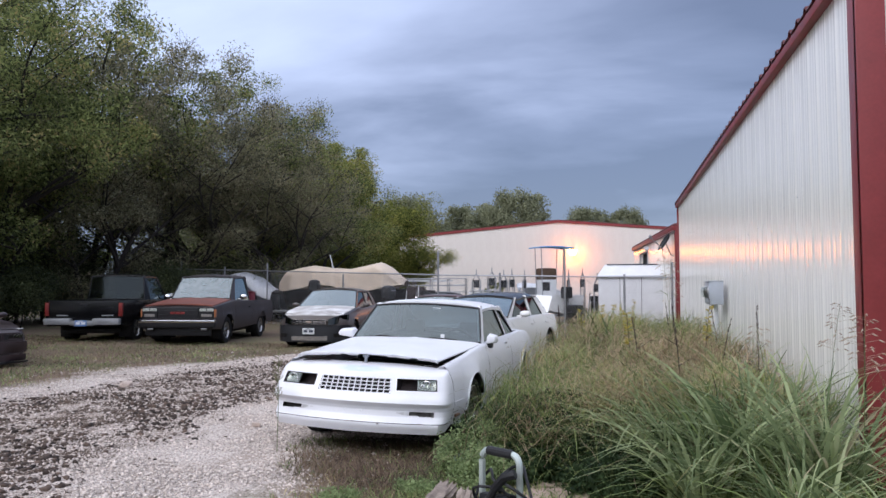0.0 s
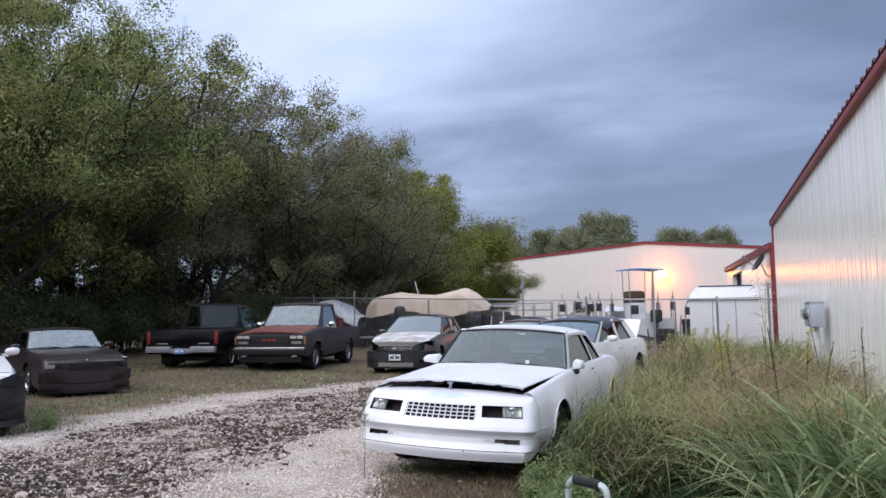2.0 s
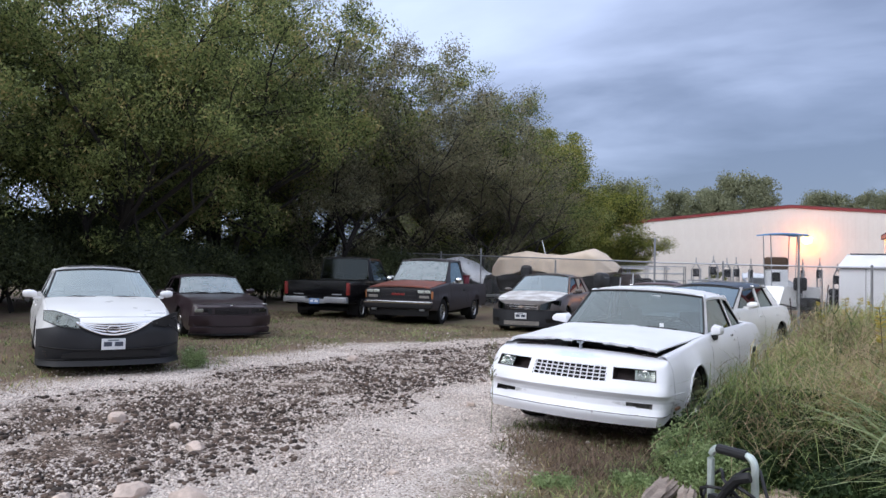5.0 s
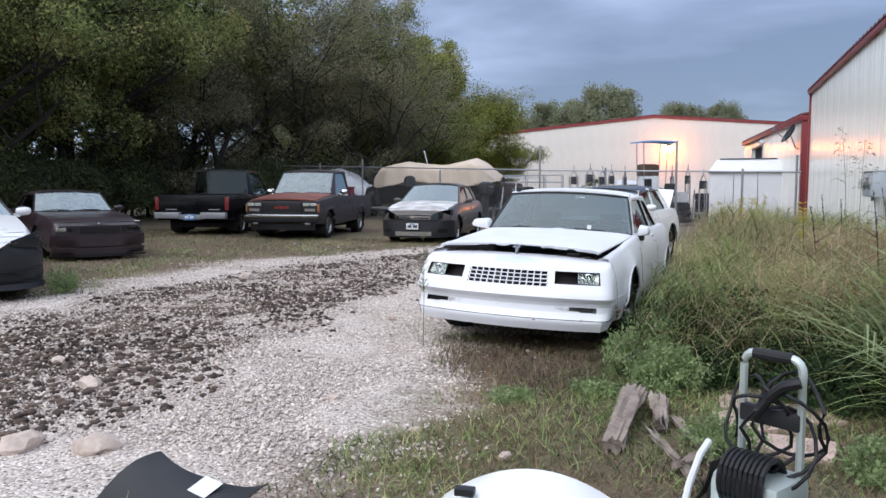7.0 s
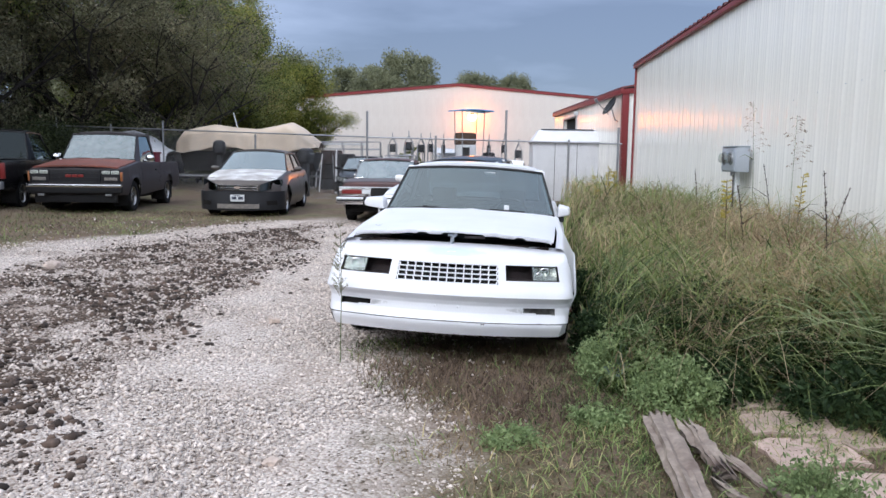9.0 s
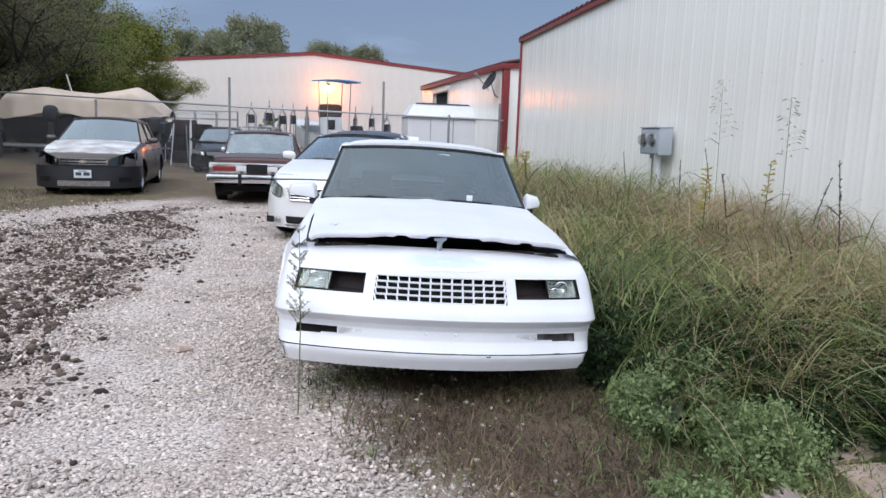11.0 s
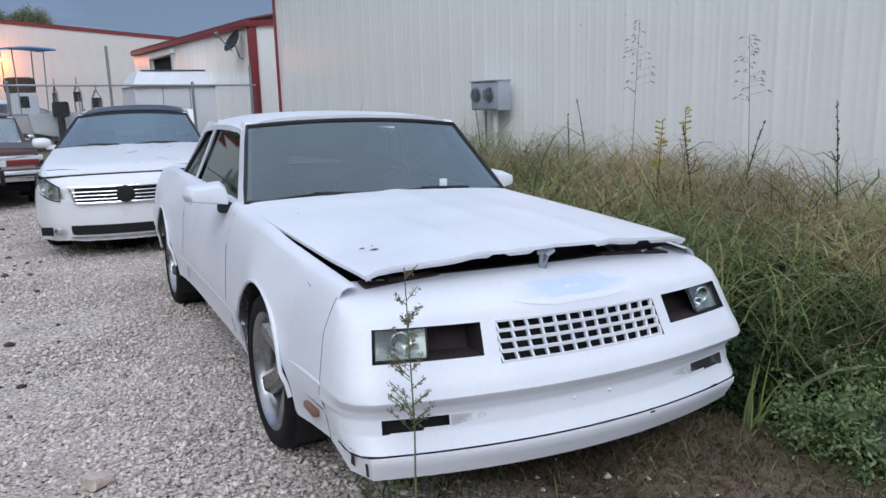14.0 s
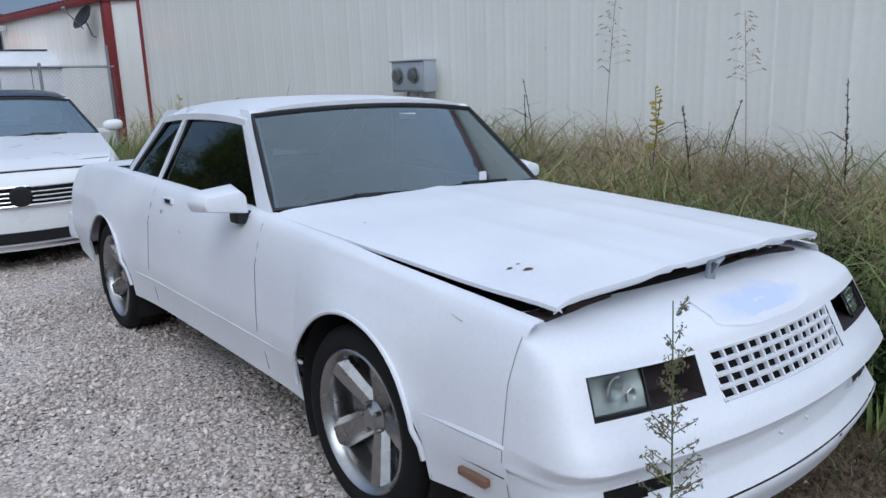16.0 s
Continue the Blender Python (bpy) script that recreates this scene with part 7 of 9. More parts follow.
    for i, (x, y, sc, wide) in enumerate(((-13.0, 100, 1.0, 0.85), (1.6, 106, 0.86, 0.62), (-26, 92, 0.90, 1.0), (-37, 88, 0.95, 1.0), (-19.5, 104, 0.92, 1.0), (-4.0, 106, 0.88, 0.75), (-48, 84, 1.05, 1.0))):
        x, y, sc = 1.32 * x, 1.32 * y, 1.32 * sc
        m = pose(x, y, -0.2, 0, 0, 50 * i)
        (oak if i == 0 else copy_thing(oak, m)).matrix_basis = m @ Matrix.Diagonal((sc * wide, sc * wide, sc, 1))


plant_trees()

# ---- storage yard behind the fence ----
def tarp_boat():
    t = thing("covered_boat", pose(-14.4, 31.2, 0) @ Matrix.Scale(1.08, 4), "boat on a trailer under a tan canvas tarp", "boat")
    L, rnd = 5.2, random.Random(8)
    top = ((0.0, 2.05), (0.25, 2.32), (1.3, 2.52), (2.0, 2.42), (2.9, 2.36), (3.7, 2.52), (4.15, 2.62), (4.5, 2.45), (5.2, 1.9))
    g = []
    for i, u in enumerate(np.linspace(0, L, 60)):
        row = []
        z1 = curve(top, u) - 0.10
        w = 1.1 * min(1, 0.55 + u * 0.6, 0.5 + (L - u) * 0.7)
        for j, v in enumerate(np.linspace(-1, 1, 31)):
            a = abs(v)
            fold = 0.035 * math.sin(u * 9 + math.sin(u * 2.3) * 2) * max(0, a - 0.35) + 0.02 * noise.noise((u * 3, v * 4, 1))
            if a < 0.5:
                y, z = w * (a / 0.5) * 0.92, z1 - 0.22 * (a / 0.5) ** 2
            else:
                k = (a - 0.5) / 0.5
                y, z = w * (0.92 + 0.10 * k), z1 - 0.22 - k * (z1 - 0.22 - 1.5 + 0.12 * math.sin(u * 1.9 + 1))
            row.append((u, math.copysign(y + fold, v), z + fold * 0.4))
        g.append(row)
    part("tarp", sheet(bmesh.new(), g, 0.006), TARP, t, "draped tan tarp with folds", angle=80)
    bm = bmesh.new()
    hull = [[(u, s * (0.95 * min(1, 0.5 + u * 0.35)) * f, lerp(0.75, 1.45, f ** 1.5)) for s, f in ((-1, 1), (-1, 0.7), (-1, 0.35), (1, 0), (1, 0.35), (1, 0.7), (1, 1))] for u in np.linspace(0.1, 5.0, 10)]
    part("hull", sheet(bm, hull, 0.02), BLACK_PLASTIC, t)
    bm = bmesh.new()
    for y in (-0.8, 0.8):
        tube(bm, [(-0.6, y * 0.2, 0.55), (0.6, y, 0.55), (4.9, y, 0.55)], 0.05, 6)
        tube(bm, [(3.2, y, 0.55), (3.2, y, 0.9)], 0.03, 6)
    part("trailer_frame", bm, STEEL, t)
    for y in (-1.0, 1.0):
        bm = bmesh.new()
        lathe(bm, [(0.15, -0.09), (0.30, -0.1), (0.33, -0.05), (0.33, 0.05), (0.30, 0.1), (0.15, 0.09)], 20, "x", Matrix.Translation((3.4, y, 0.33)) @ Matrix.Rotation(radians(90), 4, "Z"))
        part("trailer_tyre", bm, RUBBER, t)
    bm = bmesh.new()
    tube(bm, [(2.05, 0.1, 2.3), (1.9, 0.1, 2.85)], 0.02, 6)
    part("antenna", bm, PLATE, t)


def white_tarp_boat():
    t = thing("covered_boat", pose(-17.5, 31.9, 0) @ Matrix.Scale(1.12, 4), "small boat under a white plastic tarp", "boat")
    top = ((0.0, 1.7), (0.3, 2.05), (0.7, 2.12), (1.2, 1.95), (1.7, 1.55), (2.2, 1.4))
    g = []
    for u in np.linspace(0, 2.2, 26):
        z1 = curve(top, u)
        row = []
        for v in np.linspace(-1, 1, 17):
            a = abs(v)
            f = 0.03 * noise.noise((u * 4, v * 3, 5))
            row.append((u + f, math.copysign(0.8 * min(1, a * 1.5), v), z1 - 0.15 * a - max(0, a - 0.55) * 1.6 + f))
        g.append(row)
    part("tarp", sheet(bmesh.new(), g, 0.006), TARP_WHITE, t, angle=80)
    part("trailer_frame", boxes(((0.0, -0.5, 0.4), (2.6, -0.4, 0.5)), ((0.0, 0.4, 0.4), (2.6, 0.5, 0.5)), ((0.3, -0.5, 0.5), (2.0, 0.5, 1.2)), bevel=0.02), BLACK_PLASTIC, t)
    for y in (-0.6, 0.6):
        bm = bmesh.new()
        lathe(bm, [(0.12, -0.07), (0.25, -0.08), (0.27, 0.0), (0.25, 0.08), (0.12, 0.07)], 16, "x", Matrix.Translation((1.4, y, 0.27)) @ Matrix.Rotation(radians(90), 4, "Z"))
        part("trailer_tyre", bm, RUBBER, t)


def outboard(x, y, z, rz, label):
    o = thing("outboard_motor", pose(x, y, z, 0, 0, rz), label, "outboard motor", group="outboard motors")
    bm = bmesh.new()
    prof = [(-0.22, -0.30, 0.0), (0.22, 0.30, 0.0), (-0.24, -0.34, 0.18), (-0.22, -0.30, 0.42), (-0.14, -0.18, 0.52)]
    rings = []
    for w, d, h in ((0.18, 0.26, 0.0), (0.22, 0.33, 0.08), (0.23, 0.34, 0.3), (0.20, 0.29, 0.46), (0.10, 0.16, 0.53)):
        rings.append([bm.verts.new((w * math.copysign(abs(math.cos(a)) ** 0.5, math.cos(a)), d * math.copysign(abs(math.sin(a)) ** 0.5, math.sin(a)), h)) for a in np.linspace(0, 2 * math.pi, 20, endpoint=False)])
    for A, B in zip(rings, rings[1:]):
        for k in range(20):
            bm.faces.new((A[k], A[(k + 1) % 20], B[(k + 1) % 20], B[k]))
    bm.faces.new(rings[-1])
    bm.faces.new(rings[0][::-1])
    part("cowling", recalc(bm), BLACK_PLASTIC, o)
    part("stripe", boxes(((-0.235, -0.2, 0.33), (0.235, 0.2, 0.36)), bevel=0.004), STEEL, o)
    part("midsection", boxes(((-0.09, -0.14, -0.75), (0.09, 0.14, 0.02)), bevel=0.03), GREY_PLASTIC, o)
    part("gearcase", boxes(((-0.05, -0.22, -z + 0.0), (0.05, 0.2, -0.73)), bevel=0.02), GREY_PLASTIC, o)


def console_boat():
    b = thing("center_console_boat", pose(-4.69, 38.2, 0, 0, 0, -150), "white fishing boat with a pale blue canopy on a trailer", "boat")
    L = 4.7
    g = []
    for u in np.linspace(0, L, 16):
        w = 1.0 * min(1, (u / 1.9 + 0.02) ** 0.6)
        zt = 1.86 - 0.58 * smooth01(u / 3.6)
        zb = 1.15 - 0.68 * min(1, u / 1.5) ** 0.7
        g.append([(sg * w * f, u, lerp(zb, zt, k)) for sg, f, k in ((-1, 1.0, 1.0), (-1, 0.96, 0.6), (-1, 0.86, 0.22), (1, 0, 0.0), (1, 0.86, 0.22), (1, 0.96, 0.6), (1, 1.0, 1.0))])
    part("hull", sheet(bmesh.new(), g, 0.03, (0, 0, 1)), BOAT_WHITE, b)
    part("transom", prism(bmesh.new(), [(x, L, z) for x, y, z in g[-1]], (0, -0.05, 0)), BOAT_WHITE, b)
    bm = bmesh.new()
    edge = [(r[0][0], r[0][1], r[0][2] + 0.01) for r in g[:0:-1]] + [(r[6][0], r[6][1], r[6][2] + 0.01) for r in g[1:]]
    tube(bm, edge, 0.03, 6)
    part("rub_rail", bm, GALV_GREY, b)
    part("foredeck", sheet(bmesh.new(), [[(lerp(r[0][0], r[6][0], t), r[0][1], r[0][2] + 0.02 + 0.03 * math.sin(math.pi * t)) for t in np.linspace(0, 1, 7)] for r in g[:6]], 0.03), BOAT_WHITE, b)
    part("deck", boxes(((-0.8, 1.5, 0.82), (0.8, L - 0.1, 0.88)), bevel=0.01), BOAT_WHITE, b)
    part("console", boxes(((-0.38, 2.5, 0.88), (0.38, 3.2, 2.02)), bevel=0.06), BOAT_WHITE, b)
    part("console_window", boxes(((-0.02, 3.19, 1.5), (0.34, 3.22, 1.9)), bevel=0.01), DARK, b)
    part("console_cover", boxes(((-0.42, 2.45, 2.0), (0.42, 3.15, 2.56)), bevel=0.14), TARP_BROWN, b, "brown cloth cover")
    for x in (-0.62, 0.52):
        for y in (2.75, 3.45):
            bm = bmesh.new()
            tube(bm, [(x * 0.85, y, 0.88), (x, y, 3.5)], 0.022, 8)
            part("canopy_pole", bm, STEEL, b)
    part("canopy", sheet(bmesh.new(), [[(-0.1 + 0.86 * u, yy, 3.52 + 0.05 * (1 - u * u)) for u in np.linspace(-1, 1, 9)] for yy in np.linspace(2.6, 3.7, 5)], 0.05), BLUE_CANVAS, b, "pale blue canvas canopy")
    bm = boxes(((-0.2, L + 0.05, 1.15), (0.2, L + 0.5, 1.68)), bevel=0.09)
    m = part("outboard_motor", bm, BLACK_PLASTIC, b, "black outboard motor")
    part("leg", boxes(((-0.07, L + 0.12, 0.35), (0.07, L + 0.36, 1.2)), bevel=0.03), GREY_PLASTIC, m)
    bm = bmesh.new()
    for x in (-0.45, 0.45):
        tube(bm, [(x * 0.2, -0.8, 0.5), (x, 0.6, 0.42), (x, L, 0.42)], 0.05, 6)
    tube(bm, [(0, -0.75, 0.0), (0, -0.75, 0.75)], 0.03, 6)
    tube(bm, [(0, -0.3, 0.5), (0, -0.25, 1.3)], 0.03, 6)
    part("trailer_frame", bm, STEEL, b)
    for x in (-0.9, 0.9):
        bm = bmesh.new()
        lathe(bm, [(0.12, -0.08), (0.30, -0.09), (0.32, 0.0), (0.30, 0.09), (0.12, 0.08)], 18, "x", Matrix.Translation((x, 3.4, 0.32)))
        part("trailer_tyre", bm, RUBBER, b)


def storage_shed():
    s = thing("storage_shed", pose(-0.68, 27.8, 0), "weathered white metal storage shed with a hipped roof", "shed")
    W, D, E = 2.40, 2.5, 2.0
    part("wall", boxes(((0, 0, 0), (W, 0.06, E)), ((0, 0.06, 0), (0.06, D, E)), ((W - 0.06, 0.06, 0), (W, D, E)), ((0.06, D - 0.06, 0), (W - 0.06, D, E)), bevel=0.004), TARP_WHITE, s)
    bm = bmesh.new()
    a = [(-0.06, -0.06, E), (W + 0.06, -0.06, E), (W + 0.06, D + 0.06, E), (-0.06, D + 0.06, E)]
    t = [(0.22, 0.55, E + 0.44), (W - 0.22, 0.55, E + 0.44), (W - 0.22, D - 0.55, E + 0.44), (0.22, D - 0.55, E + 0.44)]
    A, T = [bm.verts.new(p) for p in a], [bm.verts.new(p) for p in t]
    for i in range(4):
        bm.faces.new((A[i], A[(i + 1) % 4], T[(i + 1) % 4], T[i]))
    bm.faces.new(T)
    bm.faces.new(A[::-1])
    part("roof", recalc(bm), TARP_WHITE, s)
    part("eave_rail", boxes(((-0.07, -0.08, E - 0.03), (W + 0.07, -0.06, E + 0.03)), bevel=0.004), STEEL, s)
    for x in (0.75, 1.5):
        part("door_seam", boxes(((x - 0.008, -0.006, 0.02), (x + 0.008, -0.001, E - 0.05))), GREY_PLASTIC, s)
    part("roof_cap", boxes(((0.3, 0.5, E + 0.44), (W - 0.3, 0.62, E + 0.47)), bevel=0.006), BAR_DARK, s)


def trailer_stand(x, y, h, k):
    """Upright winch stand on a trailer tongue: A-frame, post and crank."""
    t = thing("winch_stand", pose(x, y, 0, 0, 0, 20 * k), "steel trailer winch stand with an A-frame", "winch stand", group="winch stands")
    bm = bmesh.new()
    for sx in (-1, 1):
        tube(bm, [(sx * 0.20, 0, 0.4), (sx * 0.19, 0, h - 0.55), (0, 0, h - 0.2)], 0.032, 6)
        tube(bm, [(sx * 0.14, 0.05, 0.4), (sx * 0.12, 0.05, h - 0.6)], 0.02, 6)
    tube(bm, [(0, 0, h - 0.3), (0, 0, h)], 0.022, 6)
    part("a_frame", bm, STEEL, t)
    part("winch", boxes(((-0.13, -0.06, h - 0.85), (0.13, 0.08, h - 0.5)), bevel=0.02), GREY_PLASTIC, t)
    part("tongue", boxes(((-0.2, -0.06, 0.34), (0.2, 1.6, 0.44)), bevel=0.01), STEEL, t)
    part("jack_foot", boxes(((-0.08, -0.1, 0.0), (0.08, 0.06, 0.36)), bevel=0.01), STEEL, t)


def metal_rack(x, y, w, h, seed, label):
    """Stacked aluminium frames and rails."""
    r = thing("metal_rack", pose(x, y, 0, 0, 0, 4), label, "rack")
    rnd = random.Random(seed)
    for i in range(6):
        z = 0.5 + (h - 0.5) * i / 5
        bm = bmesh.new()
        tube(bm, [(rnd.uniform(0, 0.2), 0, z), (w - rnd.uniform(0, 0.3), rnd.uniform(-0.1, 0.1), z + rnd.uniform(-0.06, 0.06))], 0.025, 6)
        tube(bm, [(rnd.uniform(0, 0.2), 0.6, z), (w, 0.6, z + rnd.uniform(-0.05, 0.05))], 0.025, 6)
        part("rail", bm, STEEL, r)
    for i in range(5):
        u = w * i / 4
        bm = bmesh.new()
        tube(bm, [(u, 0, 0), (u, 0, h), (u, 0.6, h), (u, 0.6, 0)], 0.024, 6)
        part("hoop", bm, STEEL, r)
    part("panel", boxes(((0.1, 0.2, h - 0.12), (w * 0.8, 0.5, h - 0.04)), bevel=0.01), PLATE, r)
    part("crate", boxes(((0.2, 0.1, 0.0), (w - 0.2, 0.55, 0.9)), bevel=0.03), GREY_PLASTIC, r)


def scrap_pile(x, y, w, h, seed):
    """Boat and engine scrap on a pallet: rounded covers, a drum and leaning rails."""
    r = thing("scrap_pile", pose(x, y, 0, 0, 0, seed * 37), "heap of dark boat and engine scrap on a pallet", "scrap", group="scrap heaps")
    rnd = random.Random(seed)
    part("pallet", boxes(*[((-w * 0.5, -0.4 + 0.2 * k, 0.0), (w * 0.5, -0.28 + 0.2 * k, 0.12)) for k in range(5)], bevel=0.004), OLD_WOOD, r)
    z = 0.12
    for k in range(3):
        hh = (h - 0.12) * rnd.uniform(0.28, 0.4)
        a = rnd.uniform(0.55, 0.95) * w * 0.5
        ox = rnd.uniform(-0.1, 0.1)
        bm = boxes(((ox - a, -0.30, z), (ox + a, 0.30, z + hh)), bevel=min(0.09, hh * 0.3))
        part("engine_cover", bm, rnd.choice((BLACK_PLASTIC, GREY_PLASTIC, RUSTY, DARK)), r)
        z += hh - 0.01
    for k in range(3):
        bm = bmesh.new()
        x0 = rnd.uniform(-w * 0.6, w * 0.6)
        tube(bm, [(x0, -0.42, 0.05), (x0 + rnd.uniform(-0.3, 0.3), -0.34, h * rnd.uniform(0.8, 1.15))], 0.022, 6)
        part("rail", bm, rnd.choice((STEEL, PLATE, RUSTY)), r)


def parked_black_car():
    """Dark car half hidden behind the fence."""
    car, s = sedan("sedan_car", pose(-6.6, 27.3, 0, 0, 0, 5), "black sedan with a dirty front parked behind the fence", BLACK_PAINT, L=4.6, W=0.88, hood_z=0.85, belt=0.92, roof=1.42)
    front_panel(car, "bumper", -0.88, 0.88, 0.2, 0.55, -0.08, 0.18, BLACK_PAINT, thick=0.08)
    for sg in (-1, 1):
        swept_lamp(car, sg, 0.45, 0.84, 0.56, 0.74, -0.03, 0.15, 0.2)
    front_panel(car, "grille", -0.38, 0.38, 0.56, 0.66, -0.07, 0.16, STEEL, thick=0.03)


tarp_boat()
white_tarp_boat()
outboard(-12.1, 29.0, 1.42, 15, "black outboard motor on a boat behind the fence")
outboard(-8.6, 27.9, 1.16, -10, "black outboard motor tilted beside a tan tarp")
console_boat()
storage_shed()
for k, (x, h) in enumerate(((-6.47, 2.5), (-5.78, 2.6), (-5.26, 2.5), (-4.79, 2.52), (-4.23, 2.48), (-2.21, 2.5), (-1.54, 2.52), (-0.9, 2.3))):
    trailer_stand(x, 35.0 + 0.3 * (k % 3), h, k)
metal_rack(-10.5, 35.3, 3.4, 2.06, 3, "stacked aluminium frames and rails in the yard")
metal_rack(-6.9, 34.5, 1.5, 1.48, 5, "grey metal rack with rails and crates")
for i, (x, y, w, h) in enumerate(((-9.6, 27.6, 0.7, 1.15), (-8.7, 28.2, 0.9, 1.35), (-7.6, 28.0, 0.6, 1.05), (-6.8, 28.4, 0.8, 1.25), (-4.6, 29.6, 0.7, 1.2), (-1.6, 26.3, 0.6, 0.9), (-0.9, 30.4, 0.8, 1.2), (-6.5, 25.2, 0.9, 1.5), (-5.95, 25.6, 0.8, 1.25), (-7.1, 26.0, 0.9, 1.6))):
    scrap_pile(0.18 + 1.2 * x, 1.2 * y - 0.2, 1.15 * w, h + 0.05, 40 + i)
parked_black_car()

# red bundle lying in the pickup's bed
rb = thing("red_bundle", pose(-11.8, 18.75, 0.722, 0, 0, 9.4) @ Matrix.Scale(1.09, 4), "dark red plastic crate standing in a pickup bed", "crate")
part("crate", boxes(((0.22, 3.2, 0.0), (0.83, 3.62, 0.66)), bevel=0.04), TARP_RED, rb)
part("lid", boxes(((0.20, 3.18, 0.645), (0.85, 3.64, 0.69)), bevel=0.015), TARP_RED, rb)


# ---- things lying in the yard ----
def rock(name, x, y, size, seed, material, label, flat=0.6, z=None, group=""):
    bm = bmesh.new()
    bmesh.ops.create_icosphere(bm, subdivisions=2, radius=1)
    for v in bm.verts:
        n = v.co.normalized()
        k = 1 + 0.32 * noise.noise(n * 1.6 + Vector((seed, 0, 0))) + 0.12 * noise.noise(n * 4 + Vector((0, seed, 0)))
        v.co = Vector((n.x * size * k * 1.25, n.y * size * k * 0.9, n.z * size * k * flat))
    ob = part(name, bm, material, None, angle=28)
    ob.matrix_basis = pose(x, y, ground_z(x, y) + size * flat * 0.45 if z is None else z, 0, 0, seed * 50)
    return tagged(ob, label, "rock", group)


for i, (x, y, sz) in enumerate(((-3.81, 3.72, 0.095), (-4.20, 3.62, 0.10), (-6.3, 5.12, 0.095), (-2.36, 4.57, 0.03), (-1.78, 4.33, 0.035), (-4.44, 3.3, 0.06), (-4.82, 4.72, 0.075), (-3.1, 5.0, 0.035), (-7.5, 10.6, 0.10), (-5.6, 5.2, 0.06))):
    rock("rock", x, y, sz, i + 1, PALE_STONE, "pale limestone rock lying on gravel", 0.68, group="loose rocks")
b = thing("broken_block", pose(-3.92, 7.87, 0.01, 0, 0, 25), "broken off-white block lying on gravel", "rubble")
bm = boxes(((-0.05, -0.045, 0.0), (0.05, 0.045, 0.04)), bevel=0.012)
for v in bm.verts:
    v.co += Vector((noise.noise(v.co * 20), noise.noise(v.co * 17 + Vector((3, 1, 2))), noise.noise(v.co * 15 + Vector((1, 5, 2))))) * 0.02
part("block", bm, PALE_STONE, b)


def old_log(name, p0, p1, r, seed, label):
    a, bb = Vector(p0), Vector(p1)
    bm = bmesh.new()
    n, k = 26, 26
    d = (bb - a)
    side = d.cross(Vector((0, 0, 1))).normalized()
    up = side.cross(d).normalized()
    rings = []
    for i in range(n):
        t = i / (n - 1)
        c = a + d * t + up * 0.02 * noise.noise((t * 4, seed, 7))
        ring = []
        for j in range(k):
            an = 2 * math.pi * j / k
            q = noise.noise((math.cos(an) * 2.2 + seed, math.sin(an) * 2.2, t * 1.2))
            q2 = noise.noise((math.cos(an) * 7 + seed, math.sin(an) * 7, t * 1.5))
            rr = r * (1 + 0.50 * q + 0.42 * q2 + 0.22 * noise.noise((an * 9, t * 11, seed))) * (1 - 0.25 * t + 0.1 * noise.noise((t * 6, seed, an)))
            ring.append(bm.verts.new(c + side * math.cos(an) * rr + up * math.sin(an) * rr * 0.75 + d.normalized() * 0.16 * noise.noise((math.cos(an) * 3, math.sin(an) * 3, seed)) * (1 if i in (0, n - 1) else 0)))
        rings.append(ring)
    for A, B in zip(rings, rings[1:]):
        for j in range(k):
            bm.faces.new((A[j], A[(j + 1) % k], B[(j + 1) % k], B[j]))
    bm.faces.new(rings[0][::-1])
    bm.faces.new(rings[-1])
    ob = part(name, recalc(bm), OLD_WOOD, None, angle=40)
    return tagged(ob, label, "log")


old_log("rotten_log", (-1.24, 5.50, 0.10), (-1.27, 4.55, 0.05), 0.066, 3, "split weathered grey log lying in grass")
old_log("rotten_log", (-1.09, 5.44, 0.08), (-1.05, 5.02, 0.04), 0.05, 9, "broken stub of rotten grey wood")
for i, (p0, p1) in enumerate((((-0.98, 5.2, 0.03), (-0.78, 4.5, 0.02)), ((-1.1, 4.9, 0.03), (-0.85, 4.25, 0.02)), ((-0.7, 4.9, 0.02), (-0.95, 4.4, 0.05)))):
    old_log("wood_splinter", p0, p1, 0.028, 20 + i, "brown splinter of rotten wood in grass")


def slabs():
    for i, (x, y, w, d, rz) in enumerate(((-0.52, 6.15, 0.42, 0.30, 8), (-0.50, 5.75, 0.46, 0.34, -4), (-0.55, 5.35, 0.44, 0.32, 12), (-0.22, 5.55, 0.30, 0.26, 30), (-0.40, 4.95, 0.40, 0.28, -10))):
        bm = boxes(((-w / 2, -d / 2, 0), (w / 2, d / 2, 0.05)))
        bmesh.ops.subdivide_edges(bm, edges=bm.edges[:], cuts=3, use_grid_fill=True)
        for v in bm.verts:
            v.co += Vector((noise.noise(v.co * 7 + Vector((i, 0, 0))), noise.noise(v.co * 7 + Vector((0, i, 4))), 0.4 * noise.noise(v.co * 9))) * 0.035
        ob = part("stone_slab", bm, PINK_SLAB, None, angle=30)
        ob.matrix_basis = pose(x, y, -0.026, 0, 0, rz)
        tagged(ob, "flat pinkish stone slab set in dirt", "stone slab", "stepping slabs")


slabs()


